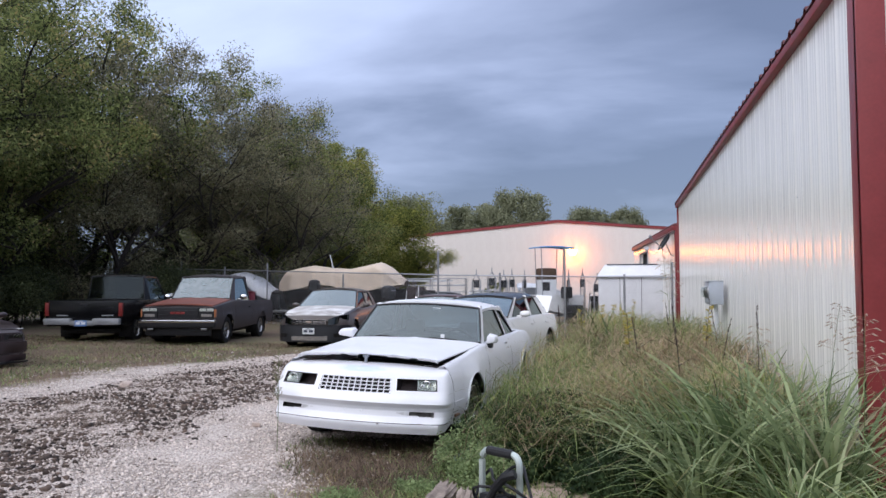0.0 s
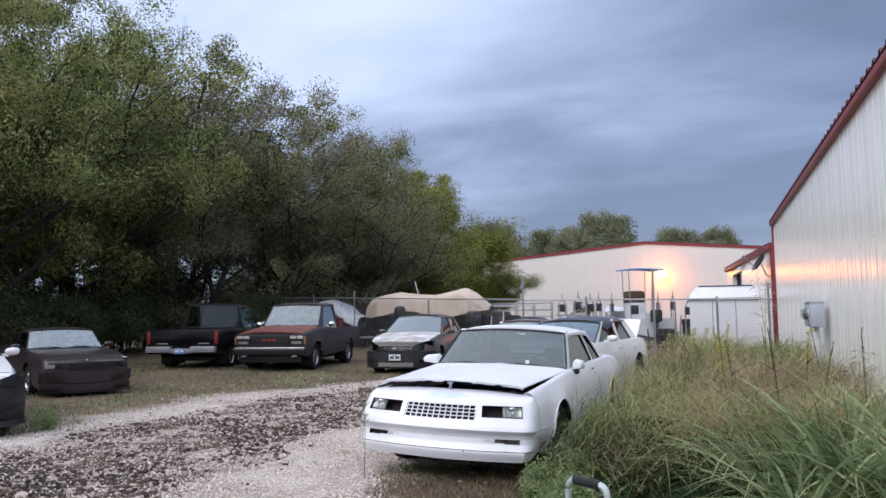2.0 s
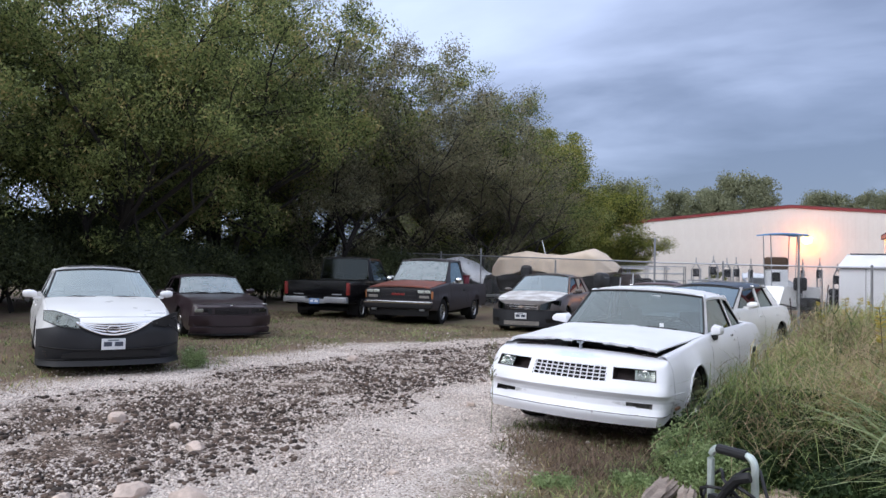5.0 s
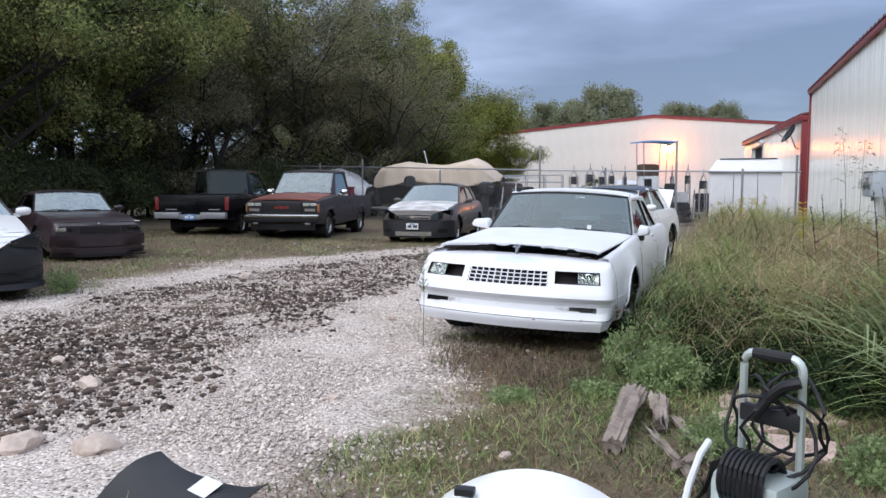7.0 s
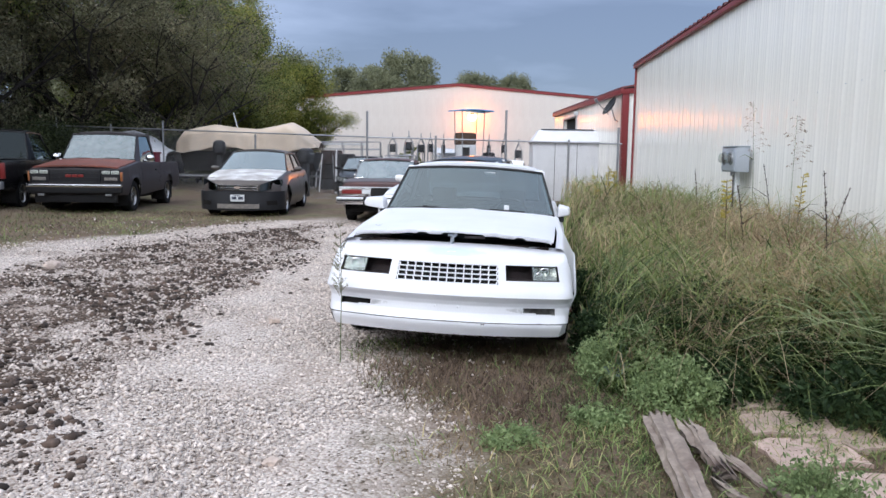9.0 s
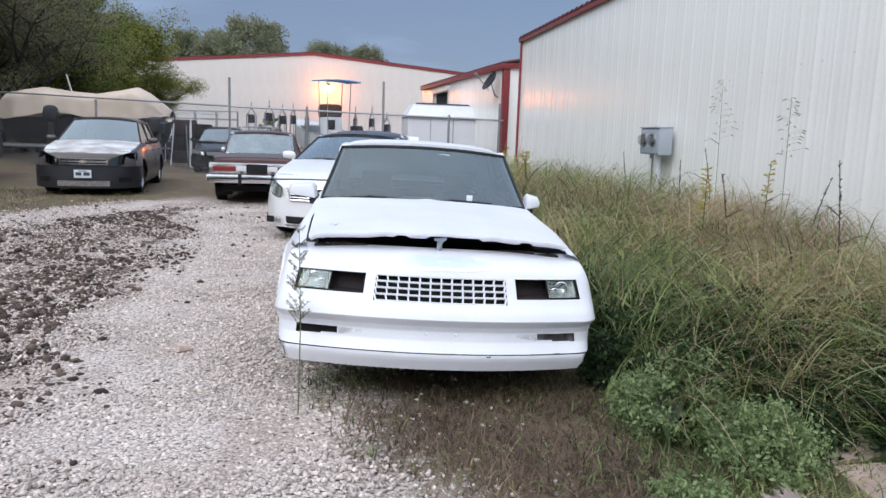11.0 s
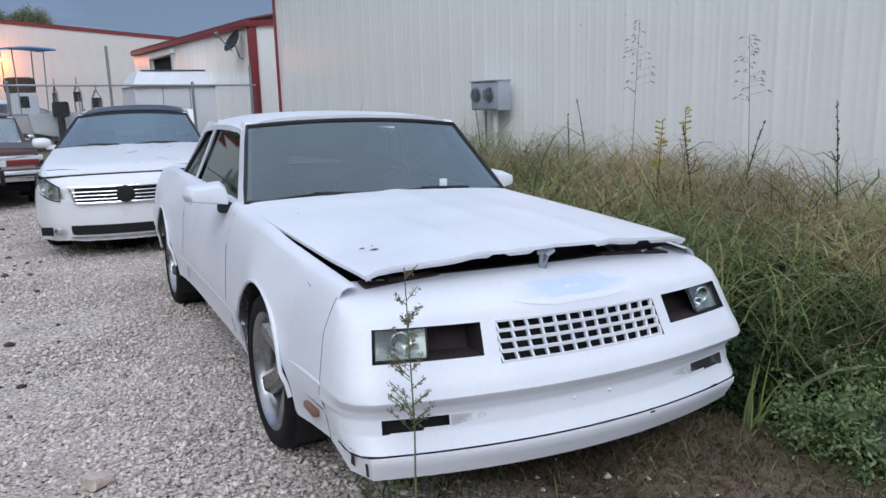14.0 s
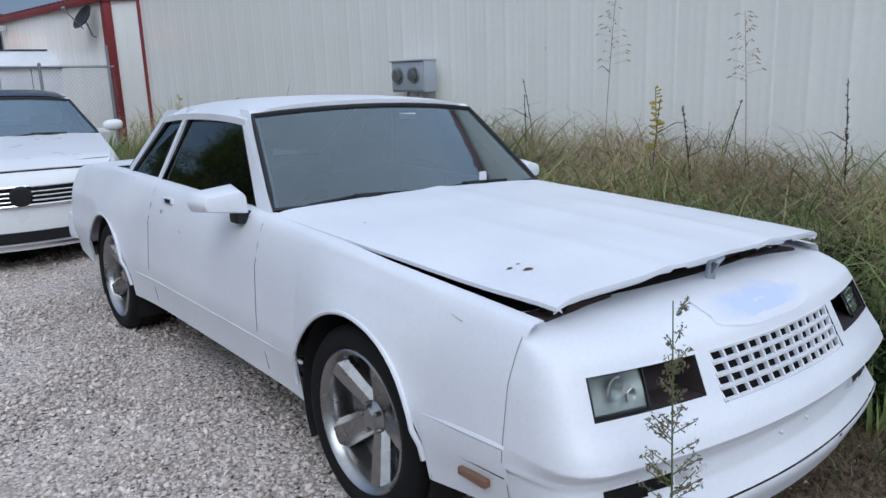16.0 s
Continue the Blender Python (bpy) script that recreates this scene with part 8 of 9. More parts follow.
def pressure_washer():
    w = thing("pressure_washer", pose(-0.60, 3.78, 0, 0, 0, -32), "silver and black pressure washer with hose and upright handle", "pressure washer")
    bm = bmesh.new()
    arc = [(-0.115, 0, 0.10), (-0.115, 0, 0.66)] + [(-0.115 + 0.04 * (1 - math.cos(a)), 0, 0.68 + 0.05 * math.sin(a)) for a in np.linspace(0, math.pi / 2, 5)] + [(0.115 - 0.04 * (1 - math.cos(a)), 0, 0.68 + 0.05 * math.sin(a)) for a in np.linspace(math.pi / 2, 0, 5)] + [(0.115, 0, 0.66), (0.115, 0, 0.10)]
    tube(bm, arc, 0.016, 8)
    part("handle_frame", bm, SILVER_TUBE, w, "pale silver tube handle")
    bm = bmesh.new()
    tube(bm, [(-0.075, 0, 0.73), (0.075, 0, 0.73)], 0.021, 10)
    part("grip", bm, BLACK_PLASTIC, w)
    part("crossbar", boxes(((-0.12, -0.02, 0.46), (0.12, 0.02, 0.53)), bevel=0.012), GREY_PLASTIC, w)
    part("motor_housing", boxes(((-0.14, -0.20, 0.06), (0.14, 0.06, 0.30)), bevel=0.05), SILVER_TUBE, w)
    part("pump_cover", boxes(((-0.10, -0.28, 0.05), (0.10, -0.16, 0.20)), bevel=0.04), TEAL, w, "pale teal plastic cover")
    bm = bmesh.new()
    tube(bm, [(-0.09 + 0.18 * a / (18 * math.pi), -0.12 + 0.10 * math.cos(a), 0.27 + 0.10 * math.sin(a)) for a in np.linspace(0, 18 * math.pi, 181)], 0.0105, 6)
    part("hose_reel", bm, BLACK_PLASTIC, w, "coiled black hose")
    rnd = random.Random(6)
    for k in range(5):
        bm = bmesh.new()
        c = Vector((rnd.uniform(-0.08, 0.08), -0.03 + 0.03 * k * 0.4, 0.46 + 0.03 * k))
        pts = [c + Vector((0.13 * math.cos(a) * rnd.uniform(0.8, 1.15), 0.06 * math.sin(a * 2 + k), 0.16 * math.sin(a) - 0.07)) for a in np.linspace(0, 2 * math.pi, 18, endpoint=False)]
        tube(bm, pts, 0.0075, 6, closed=True)
        part("hose_loop", bm, BLACK_PLASTIC, w)
    bm = bmesh.new()
    tube(bm, [(0.02, -0.06, 0.58), (0.08, -0.07, 0.64), (0.13, -0.05, 0.66)], 0.022, 8)
    tube(bm, [(0.02, -0.06, 0.58), (-0.03, -0.07, 0.50)], 0.018, 8)
    part("spray_gun", bm, BLACK_PLASTIC, w)
    for sx in (-1, 1):
        bm = bmesh.new()
        lathe(bm, [(0.03, -0.03), (0.10, -0.035), (0.115, 0.0), (0.10, 0.035), (0.03, 0.03)], 20, "x", Matrix.Translation((sx * 0.17, 0.0, 0.112)))
        part("wheel", bm, BLACK_PLASTIC, w)


pressure_washer()


def curved_panel(name, m, grid_fn, material, label, category, n=14, k=18, thick=0.004):
    t = thing(name, m, label, category)
    part("skin", sheet(bmesh.new(), [[grid_fn(u, v) for u in np.linspace(-1, 1, k)] for v in np.linspace(0, 1, n)], thick), material, t)
    return t


# dark plastic body panel, propped, with a pale sticker
bp = curved_panel("car_body_panel", pose(-2.85, 3.35, 0.0, 0, 0, -22), lambda u, v: (0.40 * u * (1 - 0.15 * v), 0.28 * v - 0.25 + 0.05 * u, 0.005 + 0.10 * v + 0.045 * math.sin(math.pi * v) + 0.06 * abs(u) ** 3 * v), GREY_PLASTIC, "dark grey plastic body panel lying on gravel", "body panel")
part("sticker", sheet(bmesh.new(), [[(0.02 + 0.13 * u, -0.1 + 0.09 * v, 0.104 + 0.035 * v) for u in (0, 1)] for v in (0, 1)], 0.001), PLATE, bp)
wp = curved_panel("white_body_panel", pose(-1.48, 3.52, 0.0, 0, 0, 4), lambda u, v: (0.42 * u * (1 - 0.05 * v), 0.42 * v - 0.2, 0.02 + 0.20 * (1 - u * u * 0.9) * math.sin(0.25 + 1.3 * v) * 0.85), PEARL, "curved white car body panel lying in grass", "body panel")
part("bracket", boxes(((-0.30, 0.0, 0.13), (-0.22, 0.05, 0.16)), bevel=0.005), BLACK_PLASTIC, wp)
# black tub with a white rim and a flat black cover beside the washer
tb = thing("fender_liner", pose(-0.86, 4.12, 0.0, 0, 0, -18), "black plastic liner with a white edge standing in grass", "body panel")
part("liner", sheet(bmesh.new(), [[(0.02 + 0.10 * math.sin(1.6 * v), -0.22 + 0.40 * u, 0.02 + 0.24 * v * (1 - 0.3 * u)) for v in np.linspace(0, 1, 8)] for u in np.linspace(0, 1, 9)], 0.006, (1, 0, 0)), BLACK_PLASTIC, tb)
bm = bmesh.new()
tube(bm, [(0.015, -0.22, 0.02), (0.0, -0.10, 0.10), (0.0, 0.03, 0.19), (0.01, 0.12, 0.23)], 0.016, 8)
part("edge", bm, PLATE, tb, "white painted edge")
cover = curved_panel("black_cover", pose(-0.28, 3.58, 0.0, 0, 0, -12), lambda u, v: (0.34 * u, 0.34 * v - 0.2, 0.02 + 0.24 * (1 - u ** 4) * (1 - 0.5 * v * v) + 0.015 * math.sin(9 * u)), BLACK_PLASTIC, "black sheet cover over a machine in grass", "cover")
# bent grey-green sheet half under the weeds
curved_panel("gutter_piece", pose(-1.22, 6.50, 0.02, 0, 0, -35), lambda u, v: (0.07 * u, 0.36 * v - 0.2, 0.05 + 0.05 * u * u + 0.10 * v), GREEN_METAL, "bent grey-green metal gutter piece in weeds", "gutter")

# ---- grass, weeds and gravel ----
GRASS_GREEN = leaf_mat("green_grass_blades", (0.050, 0.078, 0.024), (0.38, 0.45, 0.16), (0.56, 0.46, 0.25))
GRASS_DRY = leaf_mat("dry_straw_blades", (0.24, 0.175, 0.105), (0.66, 0.53, 0.35))
LITTER = leaf_mat("short_dead_grass", (0.080, 0.057, 0.038), (0.34, 0.26, 0.165))
DEAD = leaf_mat("dead_brown_weeds", (0.075, 0.052, 0.040), (0.33, 0.24, 0.175))
BROAD = leaf_mat("broad_grass_blades", (0.048, 0.080, 0.028), (0.36, 0.45, 0.17), (0.54, 0.46, 0.24))
WEED_PALE = leaf_mat("pale_weed_leaves", (0.15, 0.21, 0.09), (0.38, 0.47, 0.22))
# weed green deepened to carry the shade low in the grass
WEED_SHADE = leaf_mat("shade_dark_weed_leaves", (0.014, 0.030, 0.012), (0.070, 0.115, 0.045))
SEED = mat("straw_seed_heads", (0.44, 0.36, 0.28), 0.9, var=0.3, bump=0.0)
SEED_DARK = mat("dry_brown_stalk", (0.075, 0.055, 0.045), 0.9, var=0.3, bump=0.0)
STEM = mat("green_stem", (0.13, 0.17, 0.06), 0.7, var=0.2, bump=0.0)


def blades(rng, roots, height, width, lean, droop, seg=5):
    """Arching tapered blades: arrays of roots (n, 3), heights and widths (n,)."""
    n = len(roots)
    a = rng.uniform(0, 2 * np.pi, n)
    d = np.stack((np.cos(a), np.sin(a), np.zeros(n)), 1)
    side = np.stack((-np.sin(a), np.cos(a), np.zeros(n)), 1)
    tw = rng.uniform(-0.8, 0.8, n)[:, None]
    side = side * np.cos(tw) + d * np.sin(tw)
    L = rng.uniform(*lean, n)[:, None]
    D = rng.uniform(*droop, n)[:, None]
    V = np.zeros((n, (seg + 1) * 2, 3))
    for i in range(seg + 1):
        t = i / seg
        out = L * t + D * t ** 2.2
        up = t - 0.5 * D * t ** 3.2 - 0.12 * L * t * t
        p = roots + (d * out + np.array([0, 0, 1.0]) * up) * height[:, None]
        w = width[:, None] * (1 - t ** 1.8) * 0.5 + 0.0006
        V[:, 2 * i] = p - side * w
        V[:, 2 * i + 1] = p + side * w
    q = np.array([[2 * i, 2 * i + 1, 2 * i + 3, 2 * i + 2] for i in range(seg)])
    Q = (np.arange(n)[:, None, None] * ((seg + 1) * 2) + q[None]).reshape(-1, 4)
    return V.reshape(-1, 3), Q


def stuff(name, V, Q, material, label, category):
    o = new(name, mass_mesh(name, V, Q, material))
    return tagged(o, label, category, kind="stuff")


def fade(v, lo, hi):
    t = np.clip((v - lo) / (hi - lo), 0, 1)
    return t * t * (3 - 2 * t)


def tall_height(x, y):
    """How high the grass stands between the coupe and the wall."""
    h = fade(y, 5.8, 7.0) * (0.86 + 0.19 * fade(y, 8.0, 9.5) + 0.14 * fade(y, 9.5, 12.5))
    edge = -1.44 + 0.068 * (y - 7)
    h = h * fade(x, edge - 0.06, edge + 0.12)
    near_wall = 0.95 * fade(y, 4.2, 6.0) * fade(x, 0.1, 0.65)
    near_wall = np.maximum(near_wall, 0.55 * fade(y, 2.8, 3.6) * fade(x, 0.35, 0.8))
    return np.maximum(h, near_wall) * (1 - 0.45 * fade(y, 16, 20))


FLANK, LEAN = -1.46, 0.0715


def off_coupe(V, Q, n, gap=0.0):
    """Drop the blades that would lie on the coupe's flank and nose, and keep the rest off the wall."""
    V[:, 0] = np.minimum(V[:, 0], 1.60)
    B = V.reshape(n, -1, 3)
    ok = ~np.any((B[:, :, 0] < FLANK + gap + LEAN * (B[:, :, 1] - 6.7)) & (B[:, :, 2] > 0.11), axis=1)
    return B[ok].reshape(-1, 3), Q[: int(ok.sum()) * (len(Q) // n)]


def heap(x, y):
    """1 where the dry heap of fallen straw lies, 0 in the green parts."""
    d = np.exp(-((x - 0.35 + 0.05 * (y - 9)) / 0.95) ** 2 - ((y - 9.3) / 2.9) ** 2)
    return np.clip(1.0 * d + 0.75 * (noise_field(x * 1.7, y * 1.7, 3) - 0.55), 0, 1)


def tall_grass():
    rng = np.random.default_rng(5)
    kinds = (("tall_green_grass", 14000, GRASS_GREEN, (0.45, 1.15), (0.007, 0.015), (0.1, 1.1), "tall fine green grass beside the metal wall"),
             ("broad_grass", 8500, BROAD, (0.6, 1.35), (0.015, 0.032), (0.4, 1.3), "broad arching green grass blades in clumps"),
             ("tall_dry_grass", 7000, GRASS_DRY, (0.5, 1.06), (0.004, 0.009), (0.3, 1.6), "dry straw grass among green blades beside the wall"))
    for name, n, mat_, hk, wid, droop, lab in kinds:
        x = rng.uniform(-1.5, 1.58, n * 3)
        y = 2.8 + 18.5 * rng.random(n * 3) ** 1.5
        h = tall_height(x, y)
        pick = heap(x, y) if "dry" in name else 1 - 0.85 * heap(x, y)
        keep = (h > 0.22) & (rng.random(n * 3) < 0.10 + 1.2 * pick ** 1.3)
        x, y, h = x[keep][:n], y[keep][:n], h[keep][:n]
        # clumps
        g = 0.42 if "broad" in name else 0.2
        jit = lambda a, b: np.sin(a * 12.9898 + b * 78.233) * 0.45
        cx, cy = np.round(x / g), np.round(y / g)
        cx, cy = (cx + jit(cx, cy)) * g, (cy + jit(cy, cx + 5)) * g
        x, y = lerp(x, cx, 0.62) + rng.normal(0, 0.02, len(x)), lerp(y, cy, 0.62) + rng.normal(0, 0.02, len(x))
        hh = h * rng.uniform(*hk, len(x)) * (0.42 + 0.55 * noise_field(x * 2.6, y * 2.6, 17) + 0.35 * noise_field(x * 1.1, y * 1.1, 18)) * (1 - 0.1 * fade(x, 0.2, 1.0))
        V, Q = blades(rng, np.stack((x, y, np.full(len(x), -0.02)), 1), hh, rng.uniform(*wid, len(x)), (0.05, 0.45), droop, 6)
        V, Q = off_coupe(V, Q, len(x))
        stuff(name, V, Q, mat_, lab, "grass")


def fallen_straw():
    """Fine dead stems lying tangled through the standing grass, at every height of the heap."""
    rng = np.random.default_rng(77)
    for name, n, mat_, lab in (("fallen_straw", 12000, leaf_mat("tan_straw", (0.20, 0.14, 0.085), (0.64, 0.50, 0.33)), "tangled heap of fallen tan straw"), ("fallen_green_stems", 13000, GRASS_GREEN, "fine green stems tangled with straw")):
        x, y = rng.uniform(-1.35, 1.5, n * 3), 6.3 + 11.5 * rng.random(n * 3) ** 1.35
        h = tall_height(x, y)
        w = heap(x, y) if "straw" in name else 1 - 0.7 * heap(x, y)
        keep = (h > 0.3) & (rng.random(n * 3) < 0.12 + w)
        x, y, h = x[keep][:n], y[keep][:n], h[keep][:n]
        top = h * (0.62 + 0.22 * noise_field(x * 3.1, y * 3.1, 61))
        z = top * rng.random(len(x)) ** 0.65
        V, Q = blades(rng, np.stack((x, y, z), 1), rng.uniform(0.16, 0.46, len(x)), rng.uniform(0.0035, 0.0075, len(x)), (0.3, 1.1), (0.3, 1.9), 5)
        V[:, 2] = np.maximum(V[:, 2], 0.004)
        V, Q = off_coupe(V, Q, len(x))
        stuff(name, V, Q, mat_, lab, "grass")


def dead_weeds():
    """Low brown dead stalks in the dirt before the coupe."""
    rng = np.random.default_rng(19)
    n = 5200
    x, y = rng.uniform(-3.0, -1.2, n), rng.uniform(4.9, 7.3, n)
    keep = noise_field(x * 3.1, y * 3.1, 51) * fade(x + 0.5 * noise_field(x * 4, y * 4, 53), -2.7, -2.1) * fade(y, 5.1, 6.3) * (1 - fade(x, -1.6, -1.2)) > 0.45 * rng.random(n) + 0.08
    x, y = x[keep], y[keep]
    h = rng.uniform(0.03, 0.15, len(x)) * (0.5 + 0.7 * noise_field(x * 5, y * 5, 52))
    V, Q = blades(rng, np.stack((x, y, np.full(len(x), -0.01)), 1), h, rng.uniform(0.003, 0.006, len(x)), (0.1, 0.9), (0.0, 0.8), 3)
    stuff("dead_weeds", V, Q, DEAD, "dead brown weed stalks in dirt before a bumper", "weed")


def reed_grass():
    """Clumps of broad pale blades that arch over and hang."""
    rng = np.random.default_rng(31)
    roots, hs = [], []
    for cx, cy, n, h in ((0.75, 5.75, 130, 1.3), (1.15, 5.35, 120, 1.3), (0.30, 6.25, 90, 1.05), (1.2, 6.5, 100, 1.3), (0.45, 5.35, 80, 0.95), (-0.2, 8.6, 40, 1.05), (0.5, 7.6, 45, 1.05), (-0.5, 9.9, 40, 1.1), (0.7, 8.7, 40, 1.05), (0.7, 7.2, 45, 1.1), (-0.35, 7.35, 40, 0.95), (-0.95, 7.9, 36, 0.95), (0.1, 8.1, 40, 1.05), (1.1, 8.0, 50, 1.15), (-0.75, 9.2, 34, 1.0), (0.9, 4.6, 40, 0.9), (1.25, 9.6, 40, 1.1), (-0.6, 10.8, 30, 0.95), (0.05, 6.9, 34, 0.85), (1.2, 3.9, 34, 0.75), (-1.2, 6.85, 40, 0.75), (-1.16, 7.3, 44, 0.85), (-1.15, 7.75, 44, 0.9), (-1.05, 8.35, 22, 0.9), (-0.95, 8.9, 20, 0.95), (-0.85, 9.7, 20, 0.95), (-0.55, 6.35, 22, 0.5), (0.95, 4.9, 34, 0.95)):
        r = rng.normal(0, 0.07, (n, 2))
        roots.append(np.column_stack((cx + r[:, 0], cy + r[:, 1], np.full(n, -0.01))))
        hs.append(h * rng.uniform(0.6, 1.2, n))
    roots, hs = np.concatenate(roots), np.concatenate(hs)
    V, Q = blades(rng, roots, hs, rng.uniform(0.018, 0.040, len(hs)), (0.03, 0.28), (0.35, 1.1), 8)
    V, Q = off_coupe(V, Q, len(hs), 0.06)
    stuff("reed_grass", V, Q, leaf_mat("pale_reed_blades", (0.11, 0.16, 0.068), (0.44, 0.51, 0.27), (0.54, 0.48, 0.32)), "broad pale green reed blades hanging in clumps", "grass")


def noise_field(x, y, seed):
    """Cheap smooth noise for arrays, 0 to 1."""
    r = np.random.default_rng(seed)
    v = np.zeros_like(x)
    for k in range(9):
        a, f, p = r.uniform(0, 6.28), r.uniform(0.5, 2.6), r.uniform(0, 6.28)
        v += np.sin((x * np.cos(a) + y * np.sin(a)) * f + p)
    return 1 / (1 + np.exp(-v * 0.9))


def lane_mask(x, y):
    """1 on the gravel lane."""
    w = (noise_field(x * 1.4, y * 1.4, 21) - 0.5) * 0.9
    w = w + (noise_field(x * 4.5, y * 4.5, 27) - 0.5) * 0.45
    right = np.where(y + w > 7.6, fade(-x + w, 1.5, 2.1), fade(-x + w, 2.15, 3.25))
    left = fade(x - 0.5 * np.maximum(y - 13, 0) + w, -9.5, -8.6)
    return right * left * (y + w < 18.6)


def gz(x, y):
    s = lambda t: np.clip(t, 0, 1) ** 2 * (3 - 2 * np.clip(t, 0, 1))
    return 0.12 * s((-x - 11.8) / 1.8) * s((y - 12) / 4) * (1 - s((-x - 24) / 10))


def short_grass():
    rng = np.random.default_rng(8)
    for name, n, mat_, hs, share, lab in (("short_green_grass", 75000, BROAD, (0.03, 0.11), 1, "short green grass and clover in the dirt"), ("short_dry_grass", 70000, LITTER, (0.02, 0.07), 0, "short dry grass and litter on the dirt")):
        k = n * 2
        near = rng.random(k) < 0.55
        x = np.where(near, rng.uniform(-3.1, 1.5, k), rng.uniform(-19, -7.0, k))
        y = np.where(near, 1.8 + 5.6 * rng.random(k), rng.uniform(4.5, 20, k))
        p = noise_field(x * 1.1, y * 1.1, 4)
        p = np.where(near, 0.75, 0.5) * np.clip(noise_field(x * 2.3, y * 2.3, 14) * p * 1.6, 0, 1) ** 1.5 if share else 1 - 0.5 * p
        keep = (rng.random(k) < 0.05 + 0.9 * p) & (rng.random(k) > 0.85 * lane_mask(x, y) + (lane_mask(x, y) > 0.7))
        keep &= ~near | (rng.random(k) < fade(y + noise_field(x * 2, y * 2, 15), 1.9, 3.2) * (1 - fade(x, 0.9, 1.6)))
        x, y, near = x[keep][:n], y[keep][:n], near[keep][:n]
        h = rng.uniform(*hs, len(x)) * np.where(near, 1, 1.25)
        V, Q = blades(rng, np.stack((x, y, gz(x, y) - 0.006), 1), h, rng.uniform(0.003, 0.008, len(x)) * np.where(near, 1, 1.6), (0.1, 0.9), (0.1, 0.9), 2)
        stuff(name, V, Q, mat_, lab, "grass")


PEBBLE = mat("crushed_limestone", (0.66, 0.585, 0.53), 0.9, var=0.15, scale=20, bump=0.2, per="island", spread=0.36, tint=(0.48, 0.415, 0.37))
CLOD = mat("dark_broken_asphalt", (0.105, 0.072, 0.054), 0.95, var=0.3, scale=14, bump=0.4, per="island", spread=0.7, tint=(0.045, 0.033, 0.027))


def stones(rng, x, y, size, flat=0.6):
    """Angular stones: squashed eight-sided lumps with uneven corners."""
    n = len(x)
    base = np.array([[1, 0, 0], [-1, 0, 0], [0, 1, 0], [0, -1, 0], [0, 0, 1], [0, 0, -1.0]])
    P = base[None] * (0.65 + 0.7 * rng.random((n, 6, 1))) + rng.normal(0, 0.16, (n, 6, 3))
    a = rng.uniform(0, 6.28, n)
    c, s = np.cos(a)[:, None], np.sin(a)[:, None]
    X, Y, Z = P[..., 0], P[..., 1] * rng.uniform(0.55, 1, (n, 1)), P[..., 2] * flat
    tl = rng.normal(0, 0.35, (n, 1))
    Z2 = Z + tl * X
    W = np.stack((c * X - s * Y, s * X + c * Y, Z2), -1) * size[:, None, None]
    W += np.stack((x, y, gz(x, y) + size * 0.12), -1)[:, None]
    F = np.array([[0, 2, 4], [2, 1, 4], [1, 3, 4], [3, 0, 4], [2, 0, 5], [1, 2, 5], [3, 1, 5], [0, 3, 5]])
    Q = (np.arange(n)[:, None, None] * 6 + F[None]).reshape(-1, 3)
    return W.reshape(-1, 3), Q


def clods(rng, x, y, size):
    """Crumbly rounded lumps: twelve-cornered, uneven."""
    n = len(x)
    bm = bmesh.new()
    bmesh.ops.create_icosphere(bm, subdivisions=1, radius=1)
    base = np.array([v.co[:] for v in bm.verts])
    F = np.array([[v.index for v in f.verts] for f in bm.faces])
    bm.free()
    P = base[None] * (0.6 + 0.65 * rng.random((n, 12, 1))) * rng.uniform(0.7, 1.2, (n, 1, 3))
    P[..., 2] *= 0.62
    W = P * size[:, None, None] + np.stack((x, y, gz(x, y) + size * 0.2), -1)[:, None]
    return W.reshape(-1, 3), (np.arange(n)[:, None, None] * 12 + F[None]).reshape(-1, 3)


def band(x, y):
    w = (noise_field(x * 1.2, y * 1.2, 33) - 0.5) * 0.8
    return ((x + w - 0.5 * np.maximum(y - 13, 0) > -7.7) & (x + w < -4.3 - 0.09 * np.maximum(y - 6, 0))).astype(float)


def gravel():
    rng = np.random.default_rng(3)
    x1, y1 = rng.uniform(-5.4, -1.9, 60000), rng.uniform(3.2, 12.5, 60000)
    x2, y2 = rng.uniform(-11, -2.2, 52000), rng.uniform(2.0, 18.0, 52000)
    x, y = np.concatenate((x1, x2)), np.concatenate((y1, y2))
    sz = np.concatenate((0.005 + 0.013 * rng.random(60000) ** 1.8, rng.uniform(0.010, 0.024, 52000)))
    m = rng.random(len(x)) < lane_mask(x, y)
    m |= (rng.random(len(x)) < 0.05) & (x < -1.8)
    m &= rng.random(len(x)) < np.where(band(x, y) > 0.5, 0.6, 1.0)
    V, Q = stones(rng, x[m], y[m], sz[m])
    stuff("gravel", V, Q, PEBBLE, "crushed white limestone gravel on the lane", "gravel")
    x, y = rng.uniform(-8.6, -3.9, 60000), rng.uniform(2.0, 17.0, 60000)
    p = noise_field(x * 1.9, y * 1.9, 44)
    m = (lane_mask(x, y) > 0.5) & (rng.random(len(x)) < np.where(band(x, y) > 0.5, 0.15 + 0.85 * p ** 1.6, 0.04))
    x, y = x[m], y[m]
    sz = 0.007 + 0.036 * rng.random(len(x)) ** 6
    V, Q = clods(rng, x, y, sz)
    stuff("asphalt_clods", V, Q, CLOD, "dark broken asphalt clods scattered over the gravel", "rubble")


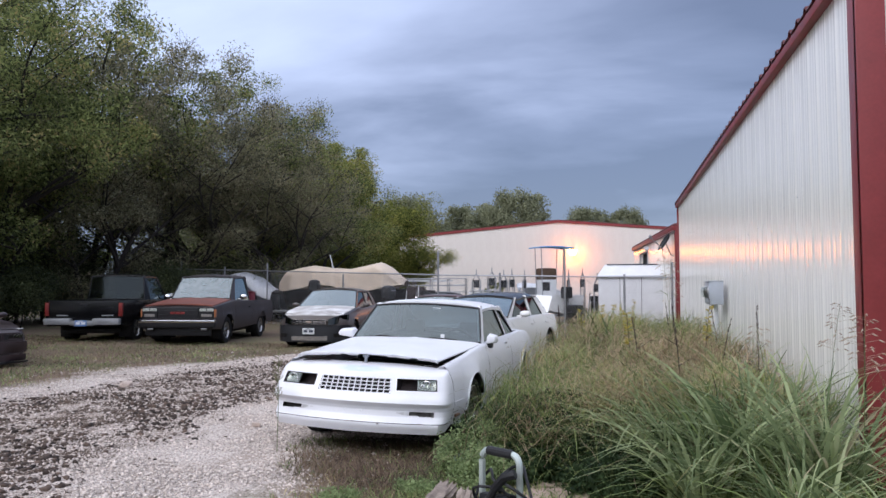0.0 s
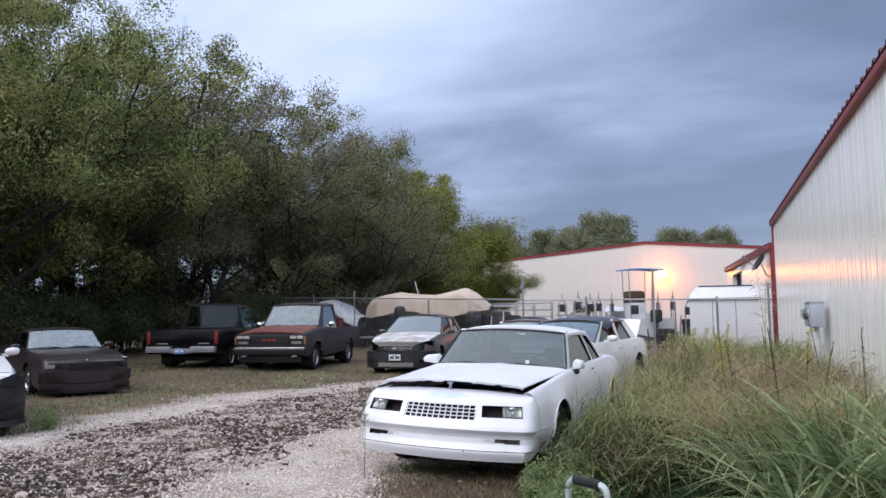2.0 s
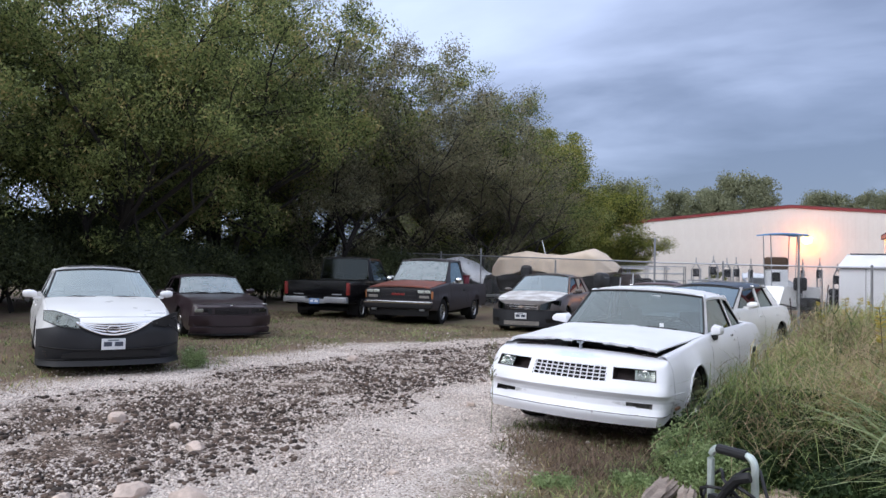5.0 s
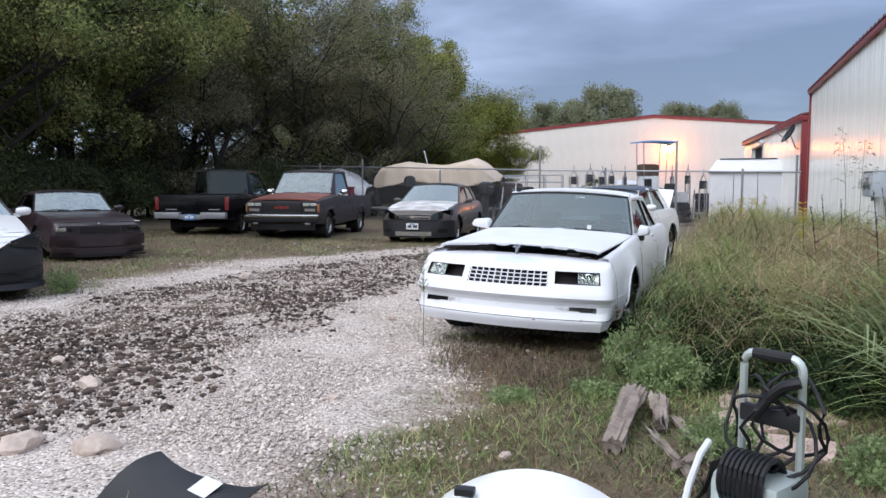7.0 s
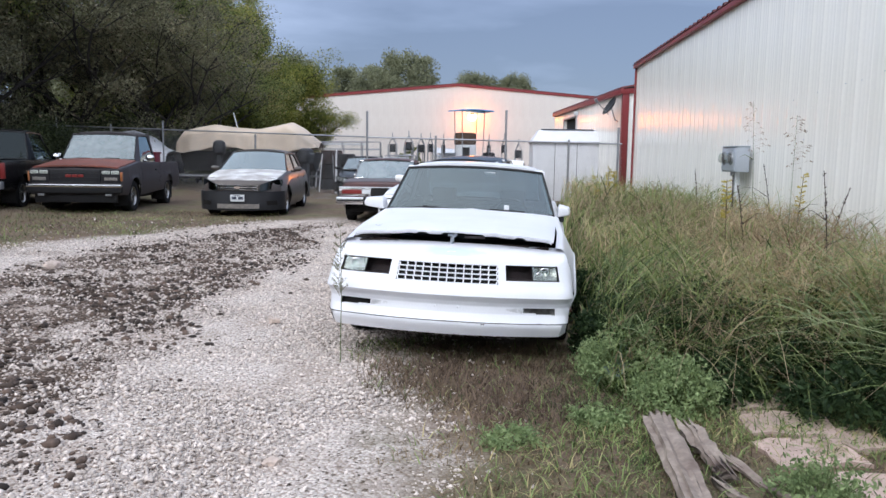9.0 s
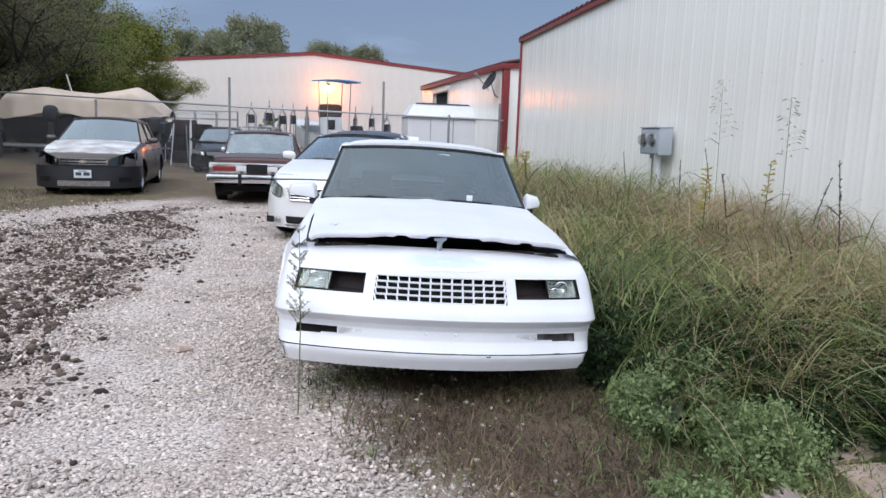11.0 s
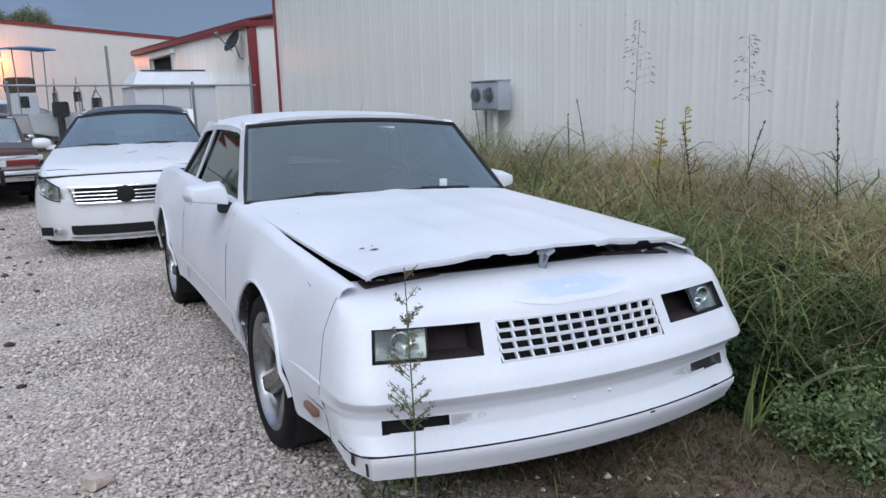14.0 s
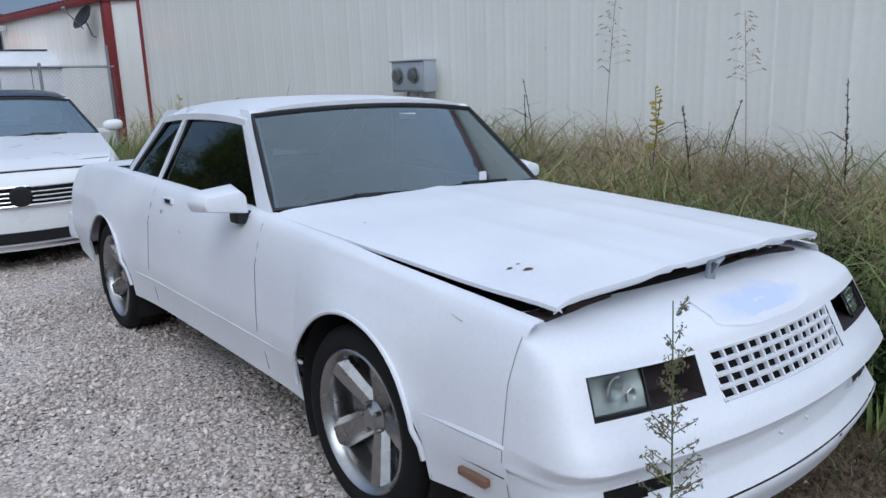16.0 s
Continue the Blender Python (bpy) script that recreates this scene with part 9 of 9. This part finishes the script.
def seed_stalk(x, y, h, seed, kind):
    """A single tall stalk with its seed head or dry spike."""
    rnd = random.Random(seed)
    lean = Vector((rnd.uniform(-0.12, 0.12), rnd.uniform(-0.12, 0.12), 0))
    pts = [Vector((0, 0, 0)) + lean * h * t * t + Vector((0, 0, h * t)) for t in np.linspace(0, 1, 8)]
    t = thing("seed_stalk", pose(x, y, 0), {"plume": "tall grass stalk with a loose drooping seed plume", "spike": "dry dark brown weed spike", "yellow": "tall weed with small yellow flowers"}[kind], "weed", group="seed stalks by the wall")
    bm = bmesh.new()
    tube(bm, pts, 0.0035 if kind == "plume" else 0.005, 5, 0.0015 if kind == "plume" else 0.003)
    for k in range(2 if kind == "plume" else 4):
        p = pts[rnd.randint(2, 5)]
        a = rnd.uniform(0, 6.28)
        d = Vector((math.cos(a), math.sin(a), 0.6)) * rnd.uniform(0.12, 0.3)
        tube(bm, [p, p + d * 0.6, p + d + Vector((0, 0, -0.06))], 0.004, 4, 0.001)
    part("stem", bm, STEM if kind == "plume" else SEED_DARK, t)
    bm = bmesh.new()
    if kind == "plume":
        for k in range(34):
            f = 0.74 + 0.26 * k / 34
            p = lean * h * f * f + Vector((0, 0, h * f))
            a = rnd.uniform(0, 6.28)
            l = 0.05 + 0.11 * (1 - (f - 0.74) / 0.26)
            e = p + Vector((math.cos(a), math.sin(a), 0.25)) * l * rnd.uniform(0.4, 1)
            tube(bm, [p, e, e + Vector((math.cos(a) * 0.02, math.sin(a) * 0.02, -0.015))], 0.001, 3)
            tube(bm, [e, e + Vector((math.cos(a) * 0.03, math.sin(a) * 0.03, -0.012))], 0.005, 4, 0.0015)
        tagged(part("seed_head", bm, SEED, t), kind="stuff")
    else:
        for k in range(40 if kind == "spike" else 30):
            f = rnd.uniform(0.55 if kind == "spike" else 0.7, 1.0)
            p = lean * h * f * f + Vector((0, 0, h * f))
            a = rnd.uniform(0, 6.28)
            r = 0.012 if kind == "spike" else 0.05
            e = p + Vector((math.cos(a) * r, math.sin(a) * r, 0.012))
            tube(bm, [p, e], 0.005 if kind == "spike" else 0.003, 4, 0.003 if kind == "spike" else 0.008)
        tagged(part("seed_head", bm, SEED_DARK if kind == "spike" else YELLOW, t), kind="stuff")


YELLOW = mat("yellow_weed_flowers", (0.42, 0.34, 0.06), 0.8, var=0.2, bump=0.0)


def bush_weed(name, x, y, r, h, n, per, size, material, label, seed):
    rng = np.random.default_rng(seed)
    t = thing(name, pose(x, y, 0), label, "weed", group="low weeds")
    a = rng.uniform(0, 6.28, n)
    rr = r * rng.random(n) ** 0.5
    z = h * (0.12 + 0.85 * rng.random(n)) * (1 - 0.55 * (rr / r) ** 2)
    C = np.stack((rr * np.cos(a), rr * np.sin(a), z), 1)
    V, Q = leaf_cloud(rng, C, rng.uniform(0.05, 0.12, n), per, size)
    V[:, 2] = np.maximum(V[:, 2], 0.0)
    o = new("leaves", mass_mesh("leaves", V, Q, material))
    o.parent = t
    tagged(o, kind="stuff")
    bm = bmesh.new()
    for c in C[:: max(1, n // 40)]:
        tube(bm, [(c[0] * 0.2, c[1] * 0.2, 0), (c[0] * 0.6, c[1] * 0.6, c[2] * 0.6), tuple(c)], 0.004, 4, 0.002)
    tagged(part("stem", bm, STEM, t), kind="stuff")


def tall_front_weed(x, y, h):
    """Thin flowering weed standing before the coupe's lamp."""
    t = thing("tall_weed", pose(x, y, 0), "thin tall weed with small pale buds before a headlamp", "weed")
    rnd = random.Random(12)
    bm = bmesh.new()
    tube(bm, [(0, 0, 0), (0.01, 0, h * 0.5), (0.0, 0.01, h)], 0.004, 5, 0.0015)
    ends = []
    for k in range(34):
        z = h * rnd.uniform(0.48, 0.98)
        a = rnd.uniform(0, 6.28)
        l = 0.075 * (1.1 - z / h) + 0.02
        e = Vector((math.cos(a) * l, math.sin(a) * l, z + l * 0.9))
        tube(bm, [(0, 0, z), e], 0.0015, 3)
        ends.append((Vector((0, 0, z)), e))
    part("stem", bm, STEM, t)
    rng = np.random.default_rng(2)
    C = np.array([list(lerp(p, e, f)) for p, e in ends for f in (0.4, 0.7, 1.0)])
    V, Q = leaf_cloud(rng, C, np.full(len(C), 0.012), 9, 0.005)
    o = new("bud", mass_mesh("bud", V, Q, leaf_mat("pale_buds", (0.13, 0.105, 0.06), (0.30, 0.26, 0.17))))
    o.parent = t
    tagged(o, kind="stuff")


tall_grass()
fallen_straw()
reed_grass()
short_grass()
dead_weeds()
gravel()
for i, (x, y, h, kind) in enumerate(((0.54, 7.73, 1.36, "spike"), (0.6, 9.67, 2.02, "plume"), (0.45, 8.35, 1.82, "plume"), (0.9, 9.34, 1.3, "yellow"), (0.1, 8.9, 1.25, "yellow"), (-0.55, 12.5, 1.2, "yellow"), (-0.1, 14.2, 1.25, "yellow"), (0.3, 17.5, 1.3, "yellow"), (0.05, 15.0, 1.25, "yellow"), (-0.3, 13.4, 1.25, "yellow"), (0.75, 12.2, 1.3, "spike"), (1.3, 11.0, 1.4, "spike"), (1.0, 8.9, 1.2, "spike"), (0.7, 10.6, 1.25, "spike"), (1.15, 7.3, 1.35, "spike"), (0.95, 5.6, 1.25, "plume"), (1.3, 5.0, 1.35, "plume"), (1.4, 6.2, 1.4, "plume"), (0.2, 8.6, 1.2, "spike"))):
    seed_stalk(x, y, h, i + 3, kind)
for i, (x, y, r, h, n, mt) in enumerate(((-1.22, 6.45, 0.32, 0.42, 170, "p"), (-1.05, 5.95, 0.26, 0.36, 120, "p"), (-0.85, 6.7, 0.38, 0.5, 180, "d"), (-0.5, 6.75, 0.4, 0.5, 180, "d"), (-1.2, 7.1, 0.3, 0.45, 130, "d"), (-0.75, 6.2, 0.25, 0.28, 90, "d"), (-0.95, 7.5, 0.35, 0.55, 150, "d"), (-1.15, 8.4, 0.3, 0.5, 120, "d"), (-2.0, 5.35, 0.14, 0.07, 30, "p"), (-1.5, 5.7, 0.15, 0.1, 40, "p"), (-0.75, 4.75, 0.18, 0.22, 50, "p"), (-0.1, 5.9, 0.35, 0.35, 110, "d"), (-8.8, 8.35, 0.2, 0.38, 70, "p"), (-3.05, 13.3, 0.14, 0.2, 40, "d"), (0.05, 4.6, 0.25, 0.25, 70, "p"), (-10.9, 9.0, 0.3, 0.3, 90, "p"), (-0.25, 6.45, 0.4, 0.45, 170, "d"), (0.25, 6.3, 0.4, 0.45, 170, "d"), (0.7, 6.2, 0.35, 0.5, 140, "d"), (-0.55, 7.2, 0.45, 0.62, 190, "d"), (0.0, 7.0, 0.4, 0.6, 170, "d"), (-1.0, 9.2, 0.3, 0.5, 110, "d"))):
    bush_weed("broadleaf_weed", x, y, r, h, n, 34, 0.020 if mt == "d" else 0.013, WEED_SHADE if mt == "d" else WEED_PALE, "dense broadleaf weeds in a shade-deepened green" if mt == "d" else "pale green feathery weed with tiny flowers", 60 + i)
bush_weed("bush", -5.9, 36.5, 0.75, 2.15, 170, 60, 0.05, leaf_mat("yellow_bush_leaves", (0.10, 0.12, 0.03), (0.30, 0.31, 0.09)), "yellow-green bush in the storage yard", 140)
tall_front_weed(-3.13, 6.73, 0.97)
